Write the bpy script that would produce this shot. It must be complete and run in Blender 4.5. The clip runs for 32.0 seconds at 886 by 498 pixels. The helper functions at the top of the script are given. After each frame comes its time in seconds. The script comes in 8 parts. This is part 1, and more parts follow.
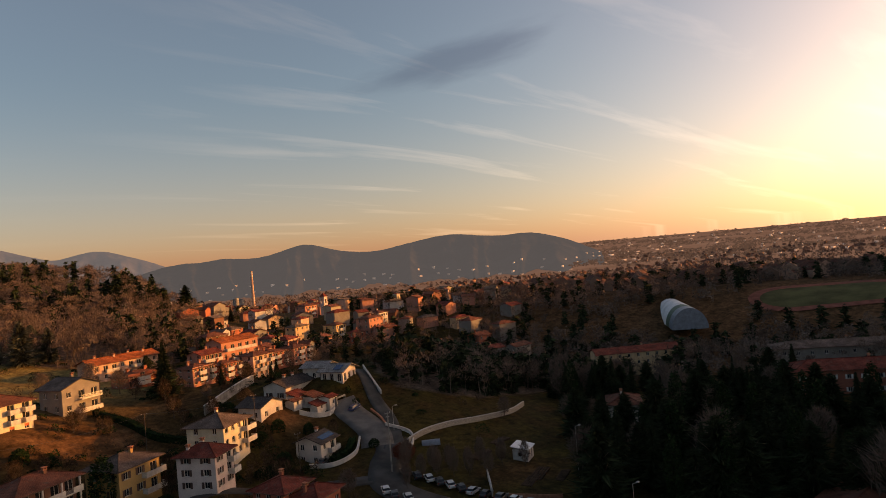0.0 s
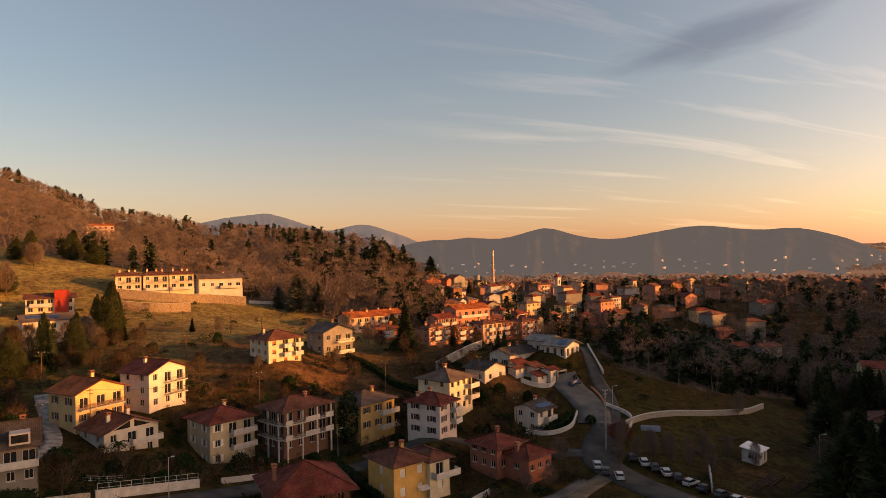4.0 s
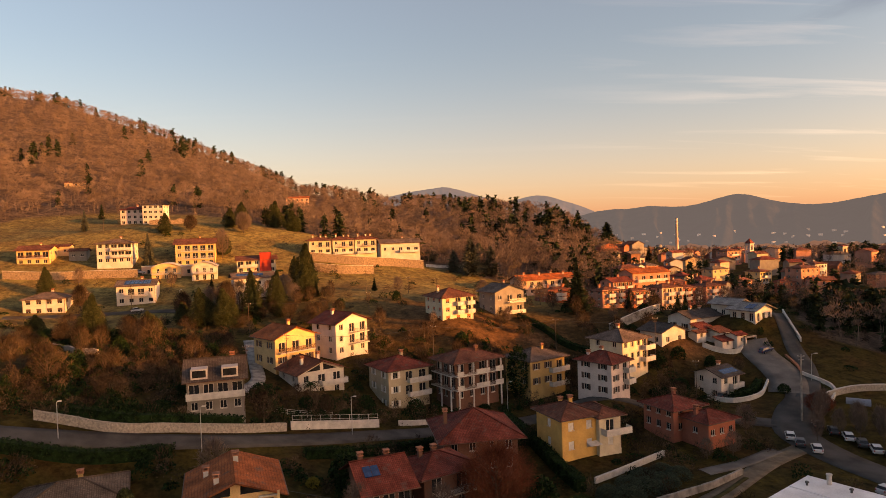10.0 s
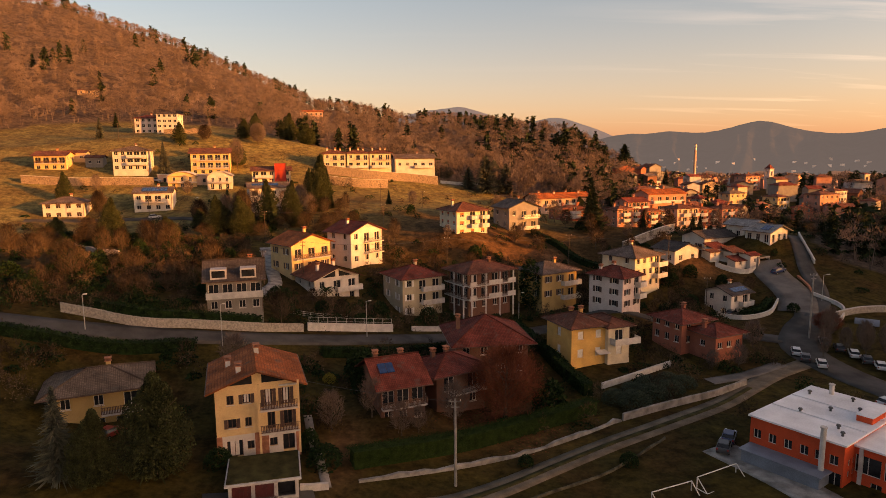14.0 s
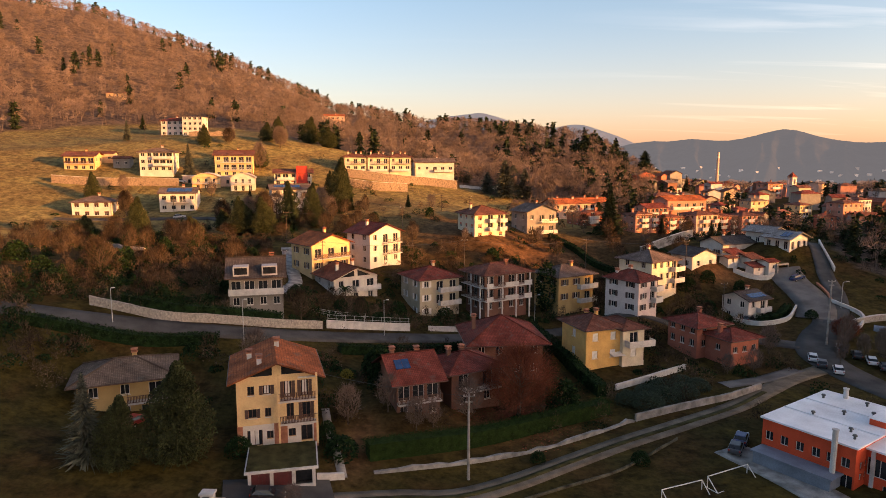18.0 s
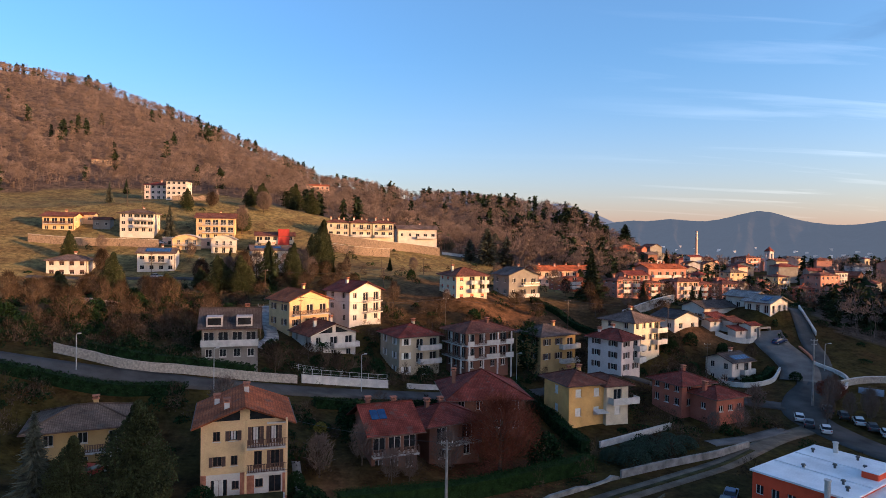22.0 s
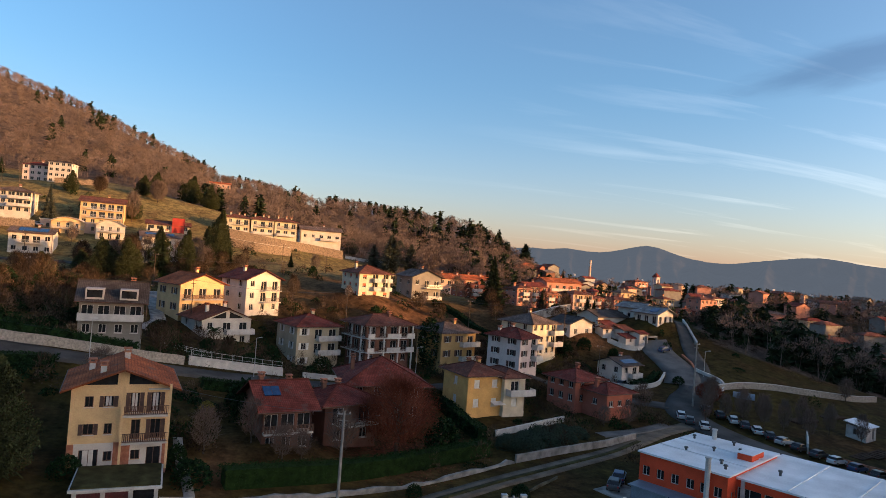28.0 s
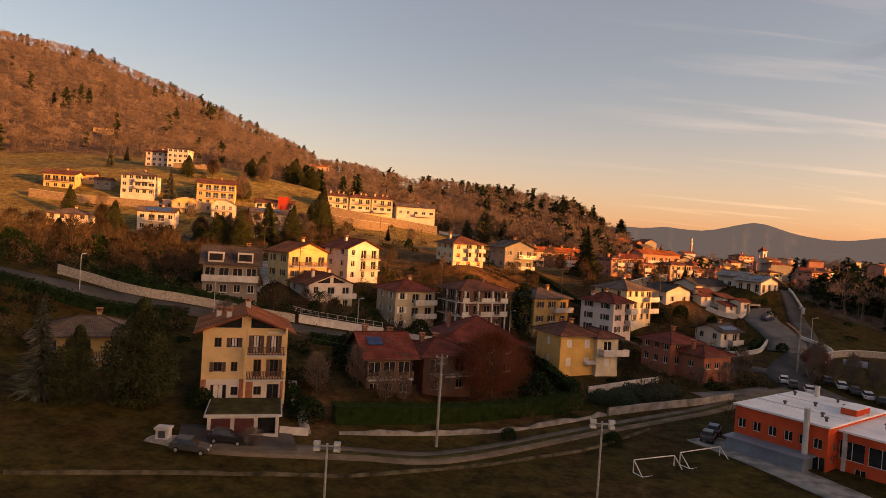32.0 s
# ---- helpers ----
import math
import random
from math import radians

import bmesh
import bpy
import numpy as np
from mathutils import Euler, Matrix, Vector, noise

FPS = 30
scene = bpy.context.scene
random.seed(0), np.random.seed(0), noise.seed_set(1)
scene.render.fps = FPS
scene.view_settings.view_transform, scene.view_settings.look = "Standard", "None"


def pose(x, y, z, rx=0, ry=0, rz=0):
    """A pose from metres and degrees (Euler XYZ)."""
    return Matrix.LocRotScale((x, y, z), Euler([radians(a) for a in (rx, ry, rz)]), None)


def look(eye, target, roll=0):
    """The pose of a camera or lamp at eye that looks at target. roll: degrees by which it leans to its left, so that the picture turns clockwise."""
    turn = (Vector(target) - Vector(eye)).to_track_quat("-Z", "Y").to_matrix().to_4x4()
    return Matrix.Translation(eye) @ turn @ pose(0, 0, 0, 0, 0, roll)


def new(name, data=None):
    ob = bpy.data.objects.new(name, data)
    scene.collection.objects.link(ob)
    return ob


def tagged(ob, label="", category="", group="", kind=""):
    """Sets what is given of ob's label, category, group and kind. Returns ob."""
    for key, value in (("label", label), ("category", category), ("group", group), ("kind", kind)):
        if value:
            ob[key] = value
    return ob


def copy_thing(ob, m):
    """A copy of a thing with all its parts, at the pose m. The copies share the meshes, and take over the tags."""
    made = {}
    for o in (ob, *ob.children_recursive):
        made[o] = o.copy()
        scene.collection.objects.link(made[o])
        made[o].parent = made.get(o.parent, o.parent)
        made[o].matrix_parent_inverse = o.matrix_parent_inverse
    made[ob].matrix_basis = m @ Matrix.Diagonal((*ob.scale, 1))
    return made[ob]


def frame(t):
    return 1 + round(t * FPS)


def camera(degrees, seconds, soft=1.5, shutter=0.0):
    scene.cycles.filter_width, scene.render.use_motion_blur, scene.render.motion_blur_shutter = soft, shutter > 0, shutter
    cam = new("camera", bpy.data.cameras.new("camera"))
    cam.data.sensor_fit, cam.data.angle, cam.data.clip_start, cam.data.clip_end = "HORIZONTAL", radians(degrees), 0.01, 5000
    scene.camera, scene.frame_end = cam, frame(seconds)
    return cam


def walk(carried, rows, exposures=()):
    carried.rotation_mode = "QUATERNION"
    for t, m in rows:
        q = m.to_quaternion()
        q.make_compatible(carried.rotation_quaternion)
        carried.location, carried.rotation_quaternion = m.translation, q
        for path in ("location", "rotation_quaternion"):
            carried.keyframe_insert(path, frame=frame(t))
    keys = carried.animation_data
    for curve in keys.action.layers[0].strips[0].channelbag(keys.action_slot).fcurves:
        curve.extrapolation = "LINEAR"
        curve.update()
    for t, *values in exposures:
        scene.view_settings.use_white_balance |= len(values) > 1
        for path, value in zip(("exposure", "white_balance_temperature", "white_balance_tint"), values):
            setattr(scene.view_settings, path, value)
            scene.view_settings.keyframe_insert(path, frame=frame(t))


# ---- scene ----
# ---- camera ----
cam = camera(69.00, 32.0, soft=0.6)
PATH = [
    (0.0, look((-2.61, 7.37, 42.56), (59.316, 85.876, 43.897), -4.95)),
    (0.5, look((-2.68, 7.46, 42.23), (57.379, 87.417, 41.761), -3.17)),
    (1.0, look((-2.87, 7.55, 41.97), (53.319, 90.237, 39.478), -0.67)),
    (1.5, look((-2.13, 7.96, 41.83), (48.126, 94.128, 34.782), 1.49)),
    (2.0, look((-1.24, 8.13, 41.37), (42.988, 97.535, 34.211), 0.26)),
    (2.5, look((-0.78, 7.74, 40.82), (39.354, 99.230, 36.421), 2.78)),
    (4.5, look((-1.31, 3.18, 39.33), (23.404, 100.032, 42.135), -1.72)),
    (5.0, look((-1.06, 2.93, 38.96), (17.187, 101.168, 43.084), -0.65)),
    (5.5, look((-0.29, 3.54, 38.62), (8.410, 103.163, 38.198), -1.89)),
    (6.0, look((0.53, 3.72, 38.30), (1.385, 103.690, 35.937), -3.85)),
    (6.5, look((0.48, 3.48, 38.48), (-3.462, 103.182, 31.862), -5.02)),
    (7.0, look((0.50, 3.19, 38.22), (-6.505, 102.813, 33.153), -0.73)),
    (7.5, look((0.60, 3.39, 37.40), (-2.916, 103.329, 37.693), 4.05)),
    (8.0, look((0.41, 4.19, 36.69), (2.908, 104.144, 35.266), 5.85)),
    (8.5, look((0.37, 4.52, 36.32), (4.326, 104.430, 34.748), 3.01)),
    (9.0, look((0.50, 4.57, 36.20), (4.507, 104.449, 33.378), 1.53)),
    (9.5, look((0.49, 4.52, 36.24), (3.998, 104.423, 33.444), -0.46)),
    (10.0, look((0.58, 4.41, 36.25), (3.167, 104.335, 33.520), -1.82)),
    (10.5, look((0.81, 4.13, 36.20), (2.622, 104.094, 34.295), -1.20)),
    (11.0, look((0.95, 3.54, 36.23), (2.384, 103.248, 43.679), 0.24)),
    (11.5, look((0.55, 3.25, 36.60), (1.432, 101.451, 55.450), 2.67)),
    (12.0, look((0.25, 3.43, 37.12), (1.118, 101.070, 58.684), 4.00)),
    (12.5, look((0.27, 3.82, 37.03), (1.631, 102.555, 52.820), 4.68)),
    (13.0, look((0.38, 4.18, 36.14), (2.084, 104.044, 40.974), 3.61)),
    (13.5, look((0.23, 4.25, 34.74), (1.877, 103.488, 22.574), 1.88)),
    (14.0, look((-0.08, 4.09, 33.87), (0.327, 102.999, 19.135), -0.43)),
    (14.5, look((-0.28, 3.69, 33.65), (-1.848, 102.943, 21.566), 1.65)),
    (16.5, look((0.77, 0.89, 34.54), (-5.159, 100.280, 25.280), -0.88)),
    (17.0, look((0.82, 1.10, 34.46), (-4.171, 100.310, 22.975), -0.01)),
    (17.5, look((0.51, 1.60, 33.93), (-3.449, 100.491, 19.604), -0.21)),
    (18.0, look((0.26, 2.10, 33.25), (-2.282, 101.098, 19.388), 0.12)),
    (18.5, look((0.55, 2.28, 32.28), (-0.312, 102.052, 25.623), 2.17)),
    (19.0, look((0.56, 2.42, 31.36), (0.859, 102.369, 28.244), 1.67)),
    (19.5, look((0.68, 2.47, 30.99), (1.070, 102.453, 29.004), -0.07)),
    (20.0, look((0.59, 2.26, 30.68), (-0.056, 102.244, 29.038), -0.19)),
    (20.5, look((0.90, 2.15, 30.30), (-1.196, 102.122, 29.559), -1.32)),
    (21.0, look((0.99, 2.33, 29.77), (-0.098, 102.319, 30.018), 1.49)),
    (21.5, look((0.89, 2.65, 29.16), (0.827, 102.652, 29.658), 2.23)),
    (22.0, look((0.71, 3.01, 28.78), (0.677, 102.984, 26.743), 0.95)),
    (22.5, look((0.83, 3.33, 28.55), (0.397, 103.213, 23.673), 0.86)),
    (23.0, look((0.78, 3.56, 27.96), (1.289, 103.473, 23.797), 2.42)),
    (23.5, look((0.94, 3.63, 27.53), (2.365, 103.592, 25.084), 2.83)),
    (24.0, look((0.90, 3.54, 27.13), (1.657, 103.524, 25.734), 2.70)),
    (24.5, look((1.03, 3.48, 26.63), (1.560, 103.482, 26.309), 2.88)),
    (25.0, look((0.87, 3.84, 26.19), (1.761, 103.831, 24.887), 3.64)),
    (25.5, look((0.90, 4.36, 25.93), (3.719, 104.220, 21.460), 3.55)),
    (27.5, look((0.20, 4.44, 23.63), (13.561, 103.537, 23.016), 3.86)),
    (28.0, look((0.25, 4.32, 22.98), (15.082, 103.205, 24.605), 4.46)),
    (28.5, look((-0.02, 3.83, 21.87), (12.491, 102.446, 32.738), 2.88)),
    (29.0, look((-0.16, 3.03, 20.76), (12.109, 100.762, 38.044), 3.34)),
    (29.5, look((0.02, 2.33, 19.72), (11.347, 99.387, 40.989), 2.30)),
    (30.0, look((0.33, 2.15, 19.41), (9.788, 99.490, 40.265), 1.40)),
    (30.5, look((0.65, 2.44, 19.72), (8.355, 101.078, 34.281), -0.40)),
    (31.0, look((0.68, 2.43, 20.01), (6.122, 102.037, 27.047), 0.45)),
    (31.5, look((0.52, 1.84, 20.03), (3.466, 101.782, 21.393), 3.40)),
    (32.0, look((0.27, 0.62, 19.61), (0.988, 100.596, 17.439), 3.67)),
]
EXPOSURES = [(0.0, 0.78, 8800, 16), (2.0, 1.1, 9200, 15), (5.0, 1.15, 10100, 24), (6.5, 1.2, 10100, 25), (8.0, 1.48, 10000, 21), (10.0, 1.43, 10400, 24), (13.0, 1.32, 10900, 29), (14.0, 1.36, 10900, 26), (17.0, 1.65, 8600, 17), (18.0, 1.75, 7600, 15), (19.0, 1.55, 6000, 9), (22.0, 1.43, 5150, 5), (25.0, 1.43, 5150, 5), (28.0, 1.32, 5700, 1), (29.0, 1.22, 7400, 6), (30.0, 1.35, 9700, 21), (31.0, 1.26, 11000, 30), (32.0, 1.26, 11300, 30)]

walk(cam, PATH, EXPOSURES)

SUN_AZ, SUN_EL = 112.0, 7.0      # degrees: from straight ahead to the right, and up


# ---- world and sun ----
def make_world():
    w = bpy.data.worlds.new("sky")
    scene.world = w
    w.use_nodes = True
    nt = w.node_tree
    nt.nodes.clear()
    N = nt.nodes.new
    out, bg, sky = N("ShaderNodeOutputWorld"), N("ShaderNodeBackground"), N("ShaderNodeTexSky")
    sky.sky_type, sky.sun_disc = "NISHITA", False
    sky.sun_elevation, sky.sun_rotation = radians(SUN_EL - 2.0), radians(SUN_AZ)
    sky.altitude, sky.air_density, sky.dust_density, sky.ozone_density = 300, 1.0, 2.4, 3.0
    # thin streaky clouds, seen on a flat layer high above
    geo, sep = N("ShaderNodeTexCoord"), N("ShaderNodeSeparateXYZ")
    nt.links.new(geo.outputs["Generated"], sep.inputs[0])
    up = N("ShaderNodeMath"); up.operation = "MAXIMUM"; up.inputs[1].default_value = 0.02
    nt.links.new(sep.outputs["Z"], up.inputs[0])
    comb = N("ShaderNodeCombineXYZ")
    for k, ax in enumerate("XY"):
        dv = N("ShaderNodeMath"); dv.operation = "DIVIDE"
        add = N("ShaderNodeMath"); add.operation = "ADD"; add.inputs[1].default_value = 0.12
        nt.links.new(up.outputs[0], add.inputs[0])
        nt.links.new(sep.outputs[ax], dv.inputs[0]); nt.links.new(add.outputs[0], dv.inputs[1])
        nt.links.new(dv.outputs[0], comb.inputs[k])
    mp = N("ShaderNodeMapping"); mp.inputs["Scale"].default_value = (0.34, 1.9, 1); mp.inputs["Rotation"].default_value = (0, 0, radians(-18))
    nt.links.new(comb.outputs[0], mp.inputs[0])
    no = N("ShaderNodeTexNoise"); no.inputs["Scale"].default_value = 1.5; no.inputs["Detail"].default_value = 7; no.inputs["Roughness"].default_value = 0.55; no.inputs["Distortion"].default_value = 0.5
    nt.links.new(mp.outputs[0], no.inputs["Vector"])
    ramp = N("ShaderNodeValToRGB")
    ramp.color_ramp.elements[0].position, ramp.color_ramp.elements[1].position = 0.55, 0.80
    nt.links.new(no.outputs["Fac"], ramp.inputs[0])
    # the wisps gather in the west; the northern sky is nearly clear
    side = N("ShaderNodeMath"); side.operation = "ARCTAN2"
    nt.links.new(sep.outputs["X"], side.inputs[0]); nt.links.new(sep.outputs["Y"], side.inputs[1])
    west = N("ShaderNodeMapRange"); west.interpolation_type = "SMOOTHSTEP"
    west.inputs["From Min"].default_value, west.inputs["From Max"].default_value = radians(8), radians(38)
    west.inputs["To Min"].default_value, west.inputs["To Max"].default_value = 0.02, 0.36
    nt.links.new(side.outputs[0], west.inputs["Value"])
    amount = N("ShaderNodeMath"); amount.operation = "MULTIPLY_ADD"; amount.inputs[2].default_value = 0.07
    nt.links.new(ramp.outputs[0], amount.inputs[0]); nt.links.new(west.outputs[0], amount.inputs[1])
    # cloud sheets take the sky's own colour, paler and brighter
    pale = N("ShaderNodeMix"); pale.data_type = "RGBA"; pale.blend_type = "ADD"; pale.inputs["Factor"].default_value = 1.0
    nt.links.new(sky.outputs[0], pale.inputs["A"]); pale.inputs["B"].default_value = (3.0, 2.4, 2.0, 1)
    mix = N("ShaderNodeMix"); mix.data_type = "RGBA"
    nt.links.new(amount.outputs[0], mix.inputs["Factor"]); nt.links.new(sky.outputs[0], mix.inputs["A"]); nt.links.new(pale.outputs["Result"], mix.inputs["B"])
    # dusty evening air low over the horizon, all the way round
    inv = N("ShaderNodeMapRange"); inv.inputs["From Min"].default_value, inv.inputs["From Max"].default_value = 0.0, 0.30
    inv.inputs["To Min"].default_value, inv.inputs["To Max"].default_value = 1.0, 0.0
    nt.links.new(sep.outputs["Z"], inv.inputs["Value"])
    pw = N("ShaderNodeMath"); pw.operation = "POWER"; pw.inputs[1].default_value = 2.2
    nt.links.new(inv.outputs[0], pw.inputs[0])
    haze = N("ShaderNodeMix"); haze.data_type = "RGBA"; haze.blend_type = "ADD"
    nt.links.new(pw.outputs[0], haze.inputs["Factor"]); nt.links.new(mix.outputs["Result"], haze.inputs["A"])
    haze.inputs["B"].default_value = (1.25, 0.48, 0.34, 1)
    # the afterglow spreads from the sun along the horizon
    dot = N("ShaderNodeVectorMath"); dot.operation = "DOT_PRODUCT"
    dot.inputs[1].default_value = (math.sin(radians(SUN_AZ)), math.cos(radians(SUN_AZ)), 0)
    nt.links.new(geo.outputs["Generated"], dot.inputs[0])
    near = N("ShaderNodeMath"); near.operation = "MAXIMUM"; near.inputs[1].default_value = 0.0
    nt.links.new(dot.outputs["Value"], near.inputs[0])
    near2 = N("ShaderNodeMath"); near2.operation = "POWER"; near2.inputs[1].default_value = 2.8
    nt.links.new(near.outputs[0], near2.inputs[0])
    low = N("ShaderNodeMapRange"); low.inputs["From Min"].default_value, low.inputs["From Max"].default_value = 0.0, 0.65
    low.inputs["To Min"].default_value, low.inputs["To Max"].default_value = 1.0, 0.0
    nt.links.new(sep.outputs["Z"], low.inputs["Value"])
    gl = N("ShaderNodeMath"); gl.operation = "MULTIPLY"
    nt.links.new(near2.outputs[0], gl.inputs[0]); nt.links.new(low.outputs[0], gl.inputs[1])
    glow = N("ShaderNodeMix"); glow.data_type = "RGBA"; glow.blend_type = "ADD"
    nt.links.new(gl.outputs[0], glow.inputs["Factor"]); nt.links.new(haze.outputs["Result"], glow.inputs["A"])
    glow.inputs["B"].default_value = (4.2, 2.8, 2.1, 1)
    # close to the sun itself the horizon burns orange
    core = N("ShaderNodeMath"); core.operation = "POWER"; core.inputs[1].default_value = 8.0
    nt.links.new(near.outputs[0], core.inputs[0])
    cl = N("ShaderNodeMath"); cl.operation = "MULTIPLY"
    nt.links.new(core.outputs[0], cl.inputs[0]); nt.links.new(low.outputs[0], cl.inputs[1])
    blaze = N("ShaderNodeMix"); blaze.data_type = "RGBA"; blaze.blend_type = "ADD"
    nt.links.new(cl.outputs[0], blaze.inputs["Factor"]); nt.links.new(glow.outputs["Result"], blaze.inputs["A"])
    blaze.inputs["B"].default_value = (16.0, 7.0, 2.6, 1)
    # one long grey lens of cloud in the north-west
    az, el = N("ShaderNodeMath"), N("ShaderNodeMath")
    az.operation, el.operation = "ARCTAN2", "ARCSINE"
    nt.links.new(sep.outputs["X"], az.inputs[0]); nt.links.new(sep.outputs["Y"], az.inputs[1]); nt.links.new(sep.outputs["Z"], el.inputs[0])
    du, dv2 = N("ShaderNodeMath"), N("ShaderNodeMath")
    du.operation, du.inputs[1].default_value = "SUBTRACT", radians(41)
    nt.links.new(az.outputs[0], du.inputs[0])
    dv2.operation, dv2.inputs[1].default_value, dv2.inputs[2].default_value = "MULTIPLY_ADD", -0.16, -radians(17)
    nt.links.new(du.outputs[0], dv2.inputs[0])
    sv = N("ShaderNodeMath"); sv.operation = "ADD"
    nt.links.new(dv2.outputs[0], sv.inputs[0]); nt.links.new(el.outputs[0], sv.inputs[1])
    lens = N("ShaderNodeCombineXYZ")
    for k, (nd, half) in enumerate(((du, 10.5), (sv, 2.0))):
        q = N("ShaderNodeMath"); q.operation = "DIVIDE"; q.inputs[1].default_value = radians(half)
        nt.links.new(nd.outputs[0], q.inputs[0]); nt.links.new(q.outputs[0], lens.inputs[k])
    ln = N("ShaderNodeVectorMath"); ln.operation = "LENGTH"
    nt.links.new(lens.outputs[0], ln.inputs[0])
    rag = N("ShaderNodeTexNoise"); rag.inputs["Scale"].default_value, rag.inputs["Detail"].default_value = 1.6, 5
    nt.links.new(lens.outputs[0], rag.inputs["Vector"])
    edge = N("ShaderNodeMath"); edge.operation = "MULTIPLY_ADD"; edge.inputs[1].default_value = 0.9
    nt.links.new(rag.outputs["Fac"], edge.inputs[0]); nt.links.new(ln.outputs["Value"], edge.inputs[2])
    body = N("ShaderNodeMapRange"); body.interpolation_type = "SMOOTHSTEP"
    body.inputs["From Min"].default_value, body.inputs["From Max"].default_value, body.inputs["To Min"].default_value, body.inputs["To Max"].default_value = 0.7, 1.5, 0.75, 0.0
    nt.links.new(edge.outputs[0], body.inputs["Value"])
    grey = N("ShaderNodeMix"); grey.data_type = "RGBA"; grey.blend_type = "MULTIPLY"; grey.inputs["B"].default_value = (0.60, 0.60, 0.66, 1)
    nt.links.new(body.outputs[0], grey.inputs["Factor"]); nt.links.new(blaze.outputs["Result"], grey.inputs["A"])
    nt.links.new(grey.outputs["Result"], bg.inputs[0])
    bg.inputs[1].default_value = SKY
    nt.links.new(bg.outputs[0], out.inputs[0])


SKY = 0.15
make_world()
sun = new("sun", bpy.data.lights.new("sun", "SUN"))
sun.data.energy, sun.data.angle, sun.data.color = 4.3, radians(0.6), (1.0, 0.455, 0.14)
sd = Vector((math.sin(radians(SUN_AZ)) * math.cos(radians(SUN_EL)), math.cos(radians(SUN_AZ)) * math.cos(radians(SUN_EL)), math.sin(radians(SUN_EL))))
sun.matrix_world = look(sd * 100, (0, 0, 0))


# ---- materials ----
def material(name, rgb, rough=0.8, vary=0.25, scale=3.0, fine=40.0, bump=0.3, dark=None, metal=0.0, islands=0.0):
    """A matt surface with blotches (scale, per metre) and grain (fine), both tinting rgb; islands: chance tint of each loose piece."""
    m = bpy.data.materials.new(name)
    m.use_nodes = True
    nt = m.node_tree
    N, L = nt.nodes.new, nt.links.new
    b = nt.nodes["Principled BSDF"]
    b.inputs["Roughness"].default_value, b.inputs["Metallic"].default_value = rough, metal
    if rough >= 0.8:            # dusty, porous or leafy: hardly any sheen
        b.inputs["Specular IOR Level"].default_value = 0.08
    tc = N("ShaderNodeTexCoord")
    n1, n2 = N("ShaderNodeTexNoise"), N("ShaderNodeTexNoise")
    for n, s in ((n1, scale), (n2, fine)):
        n.inputs["Scale"].default_value, n.inputs["Detail"].default_value = s, 4
        L(tc.outputs["Object"], n.inputs["Vector"])
    mx = N("ShaderNodeMix"); mx.data_type = "RGBA"
    lo = dark or tuple(c * (1 - vary * 1.6) for c in rgb)
    hi = tuple(min(1, c * (1 + vary * 0.8)) for c in rgb)
    mx.inputs["A"].default_value, mx.inputs["B"].default_value = (*lo, 1), (*hi, 1)
    r1 = N("ShaderNodeMapRange"); r1.inputs["From Min"].default_value, r1.inputs["From Max"].default_value = 0.32, 0.68
    L(n1.outputs["Fac"], r1.inputs["Value"]); L(r1.outputs[0], mx.inputs["Factor"])
    m2 = N("ShaderNodeMix"); m2.data_type = "RGBA"; m2.blend_type = "OVERLAY"; m2.inputs["Factor"].default_value = 0.5
    L(mx.outputs["Result"], m2.inputs["A"]); L(n2.outputs["Color"], m2.inputs["B"])
    bw = N("ShaderNodeRGBToBW"); L(n2.outputs["Color"], bw.inputs[0]); L(bw.outputs[0], m2.inputs["B"])
    res = m2.outputs["Result"]
    if islands:
        g = N("ShaderNodeNewGeometry")
        hv = N("ShaderNodeHueSaturation")
        rr = N("ShaderNodeMapRange"); rr.inputs["To Min"].default_value, rr.inputs["To Max"].default_value = 1 - islands, 1 + islands
        L(g.outputs["Random Per Island"], rr.inputs["Value"]); L(rr.outputs[0], hv.inputs["Value"]); L(res, hv.inputs["Color"])
        res = hv.outputs[0]
    L(res, b.inputs["Base Color"])
    if bump:
        bp = N("ShaderNodeBump"); bp.inputs["Strength"].default_value, bp.inputs["Distance"].default_value = bump, 0.02
        L(n2.outputs["Fac"], bp.inputs["Height"]); L(bp.outputs[0], b.inputs["Normal"])
    return m


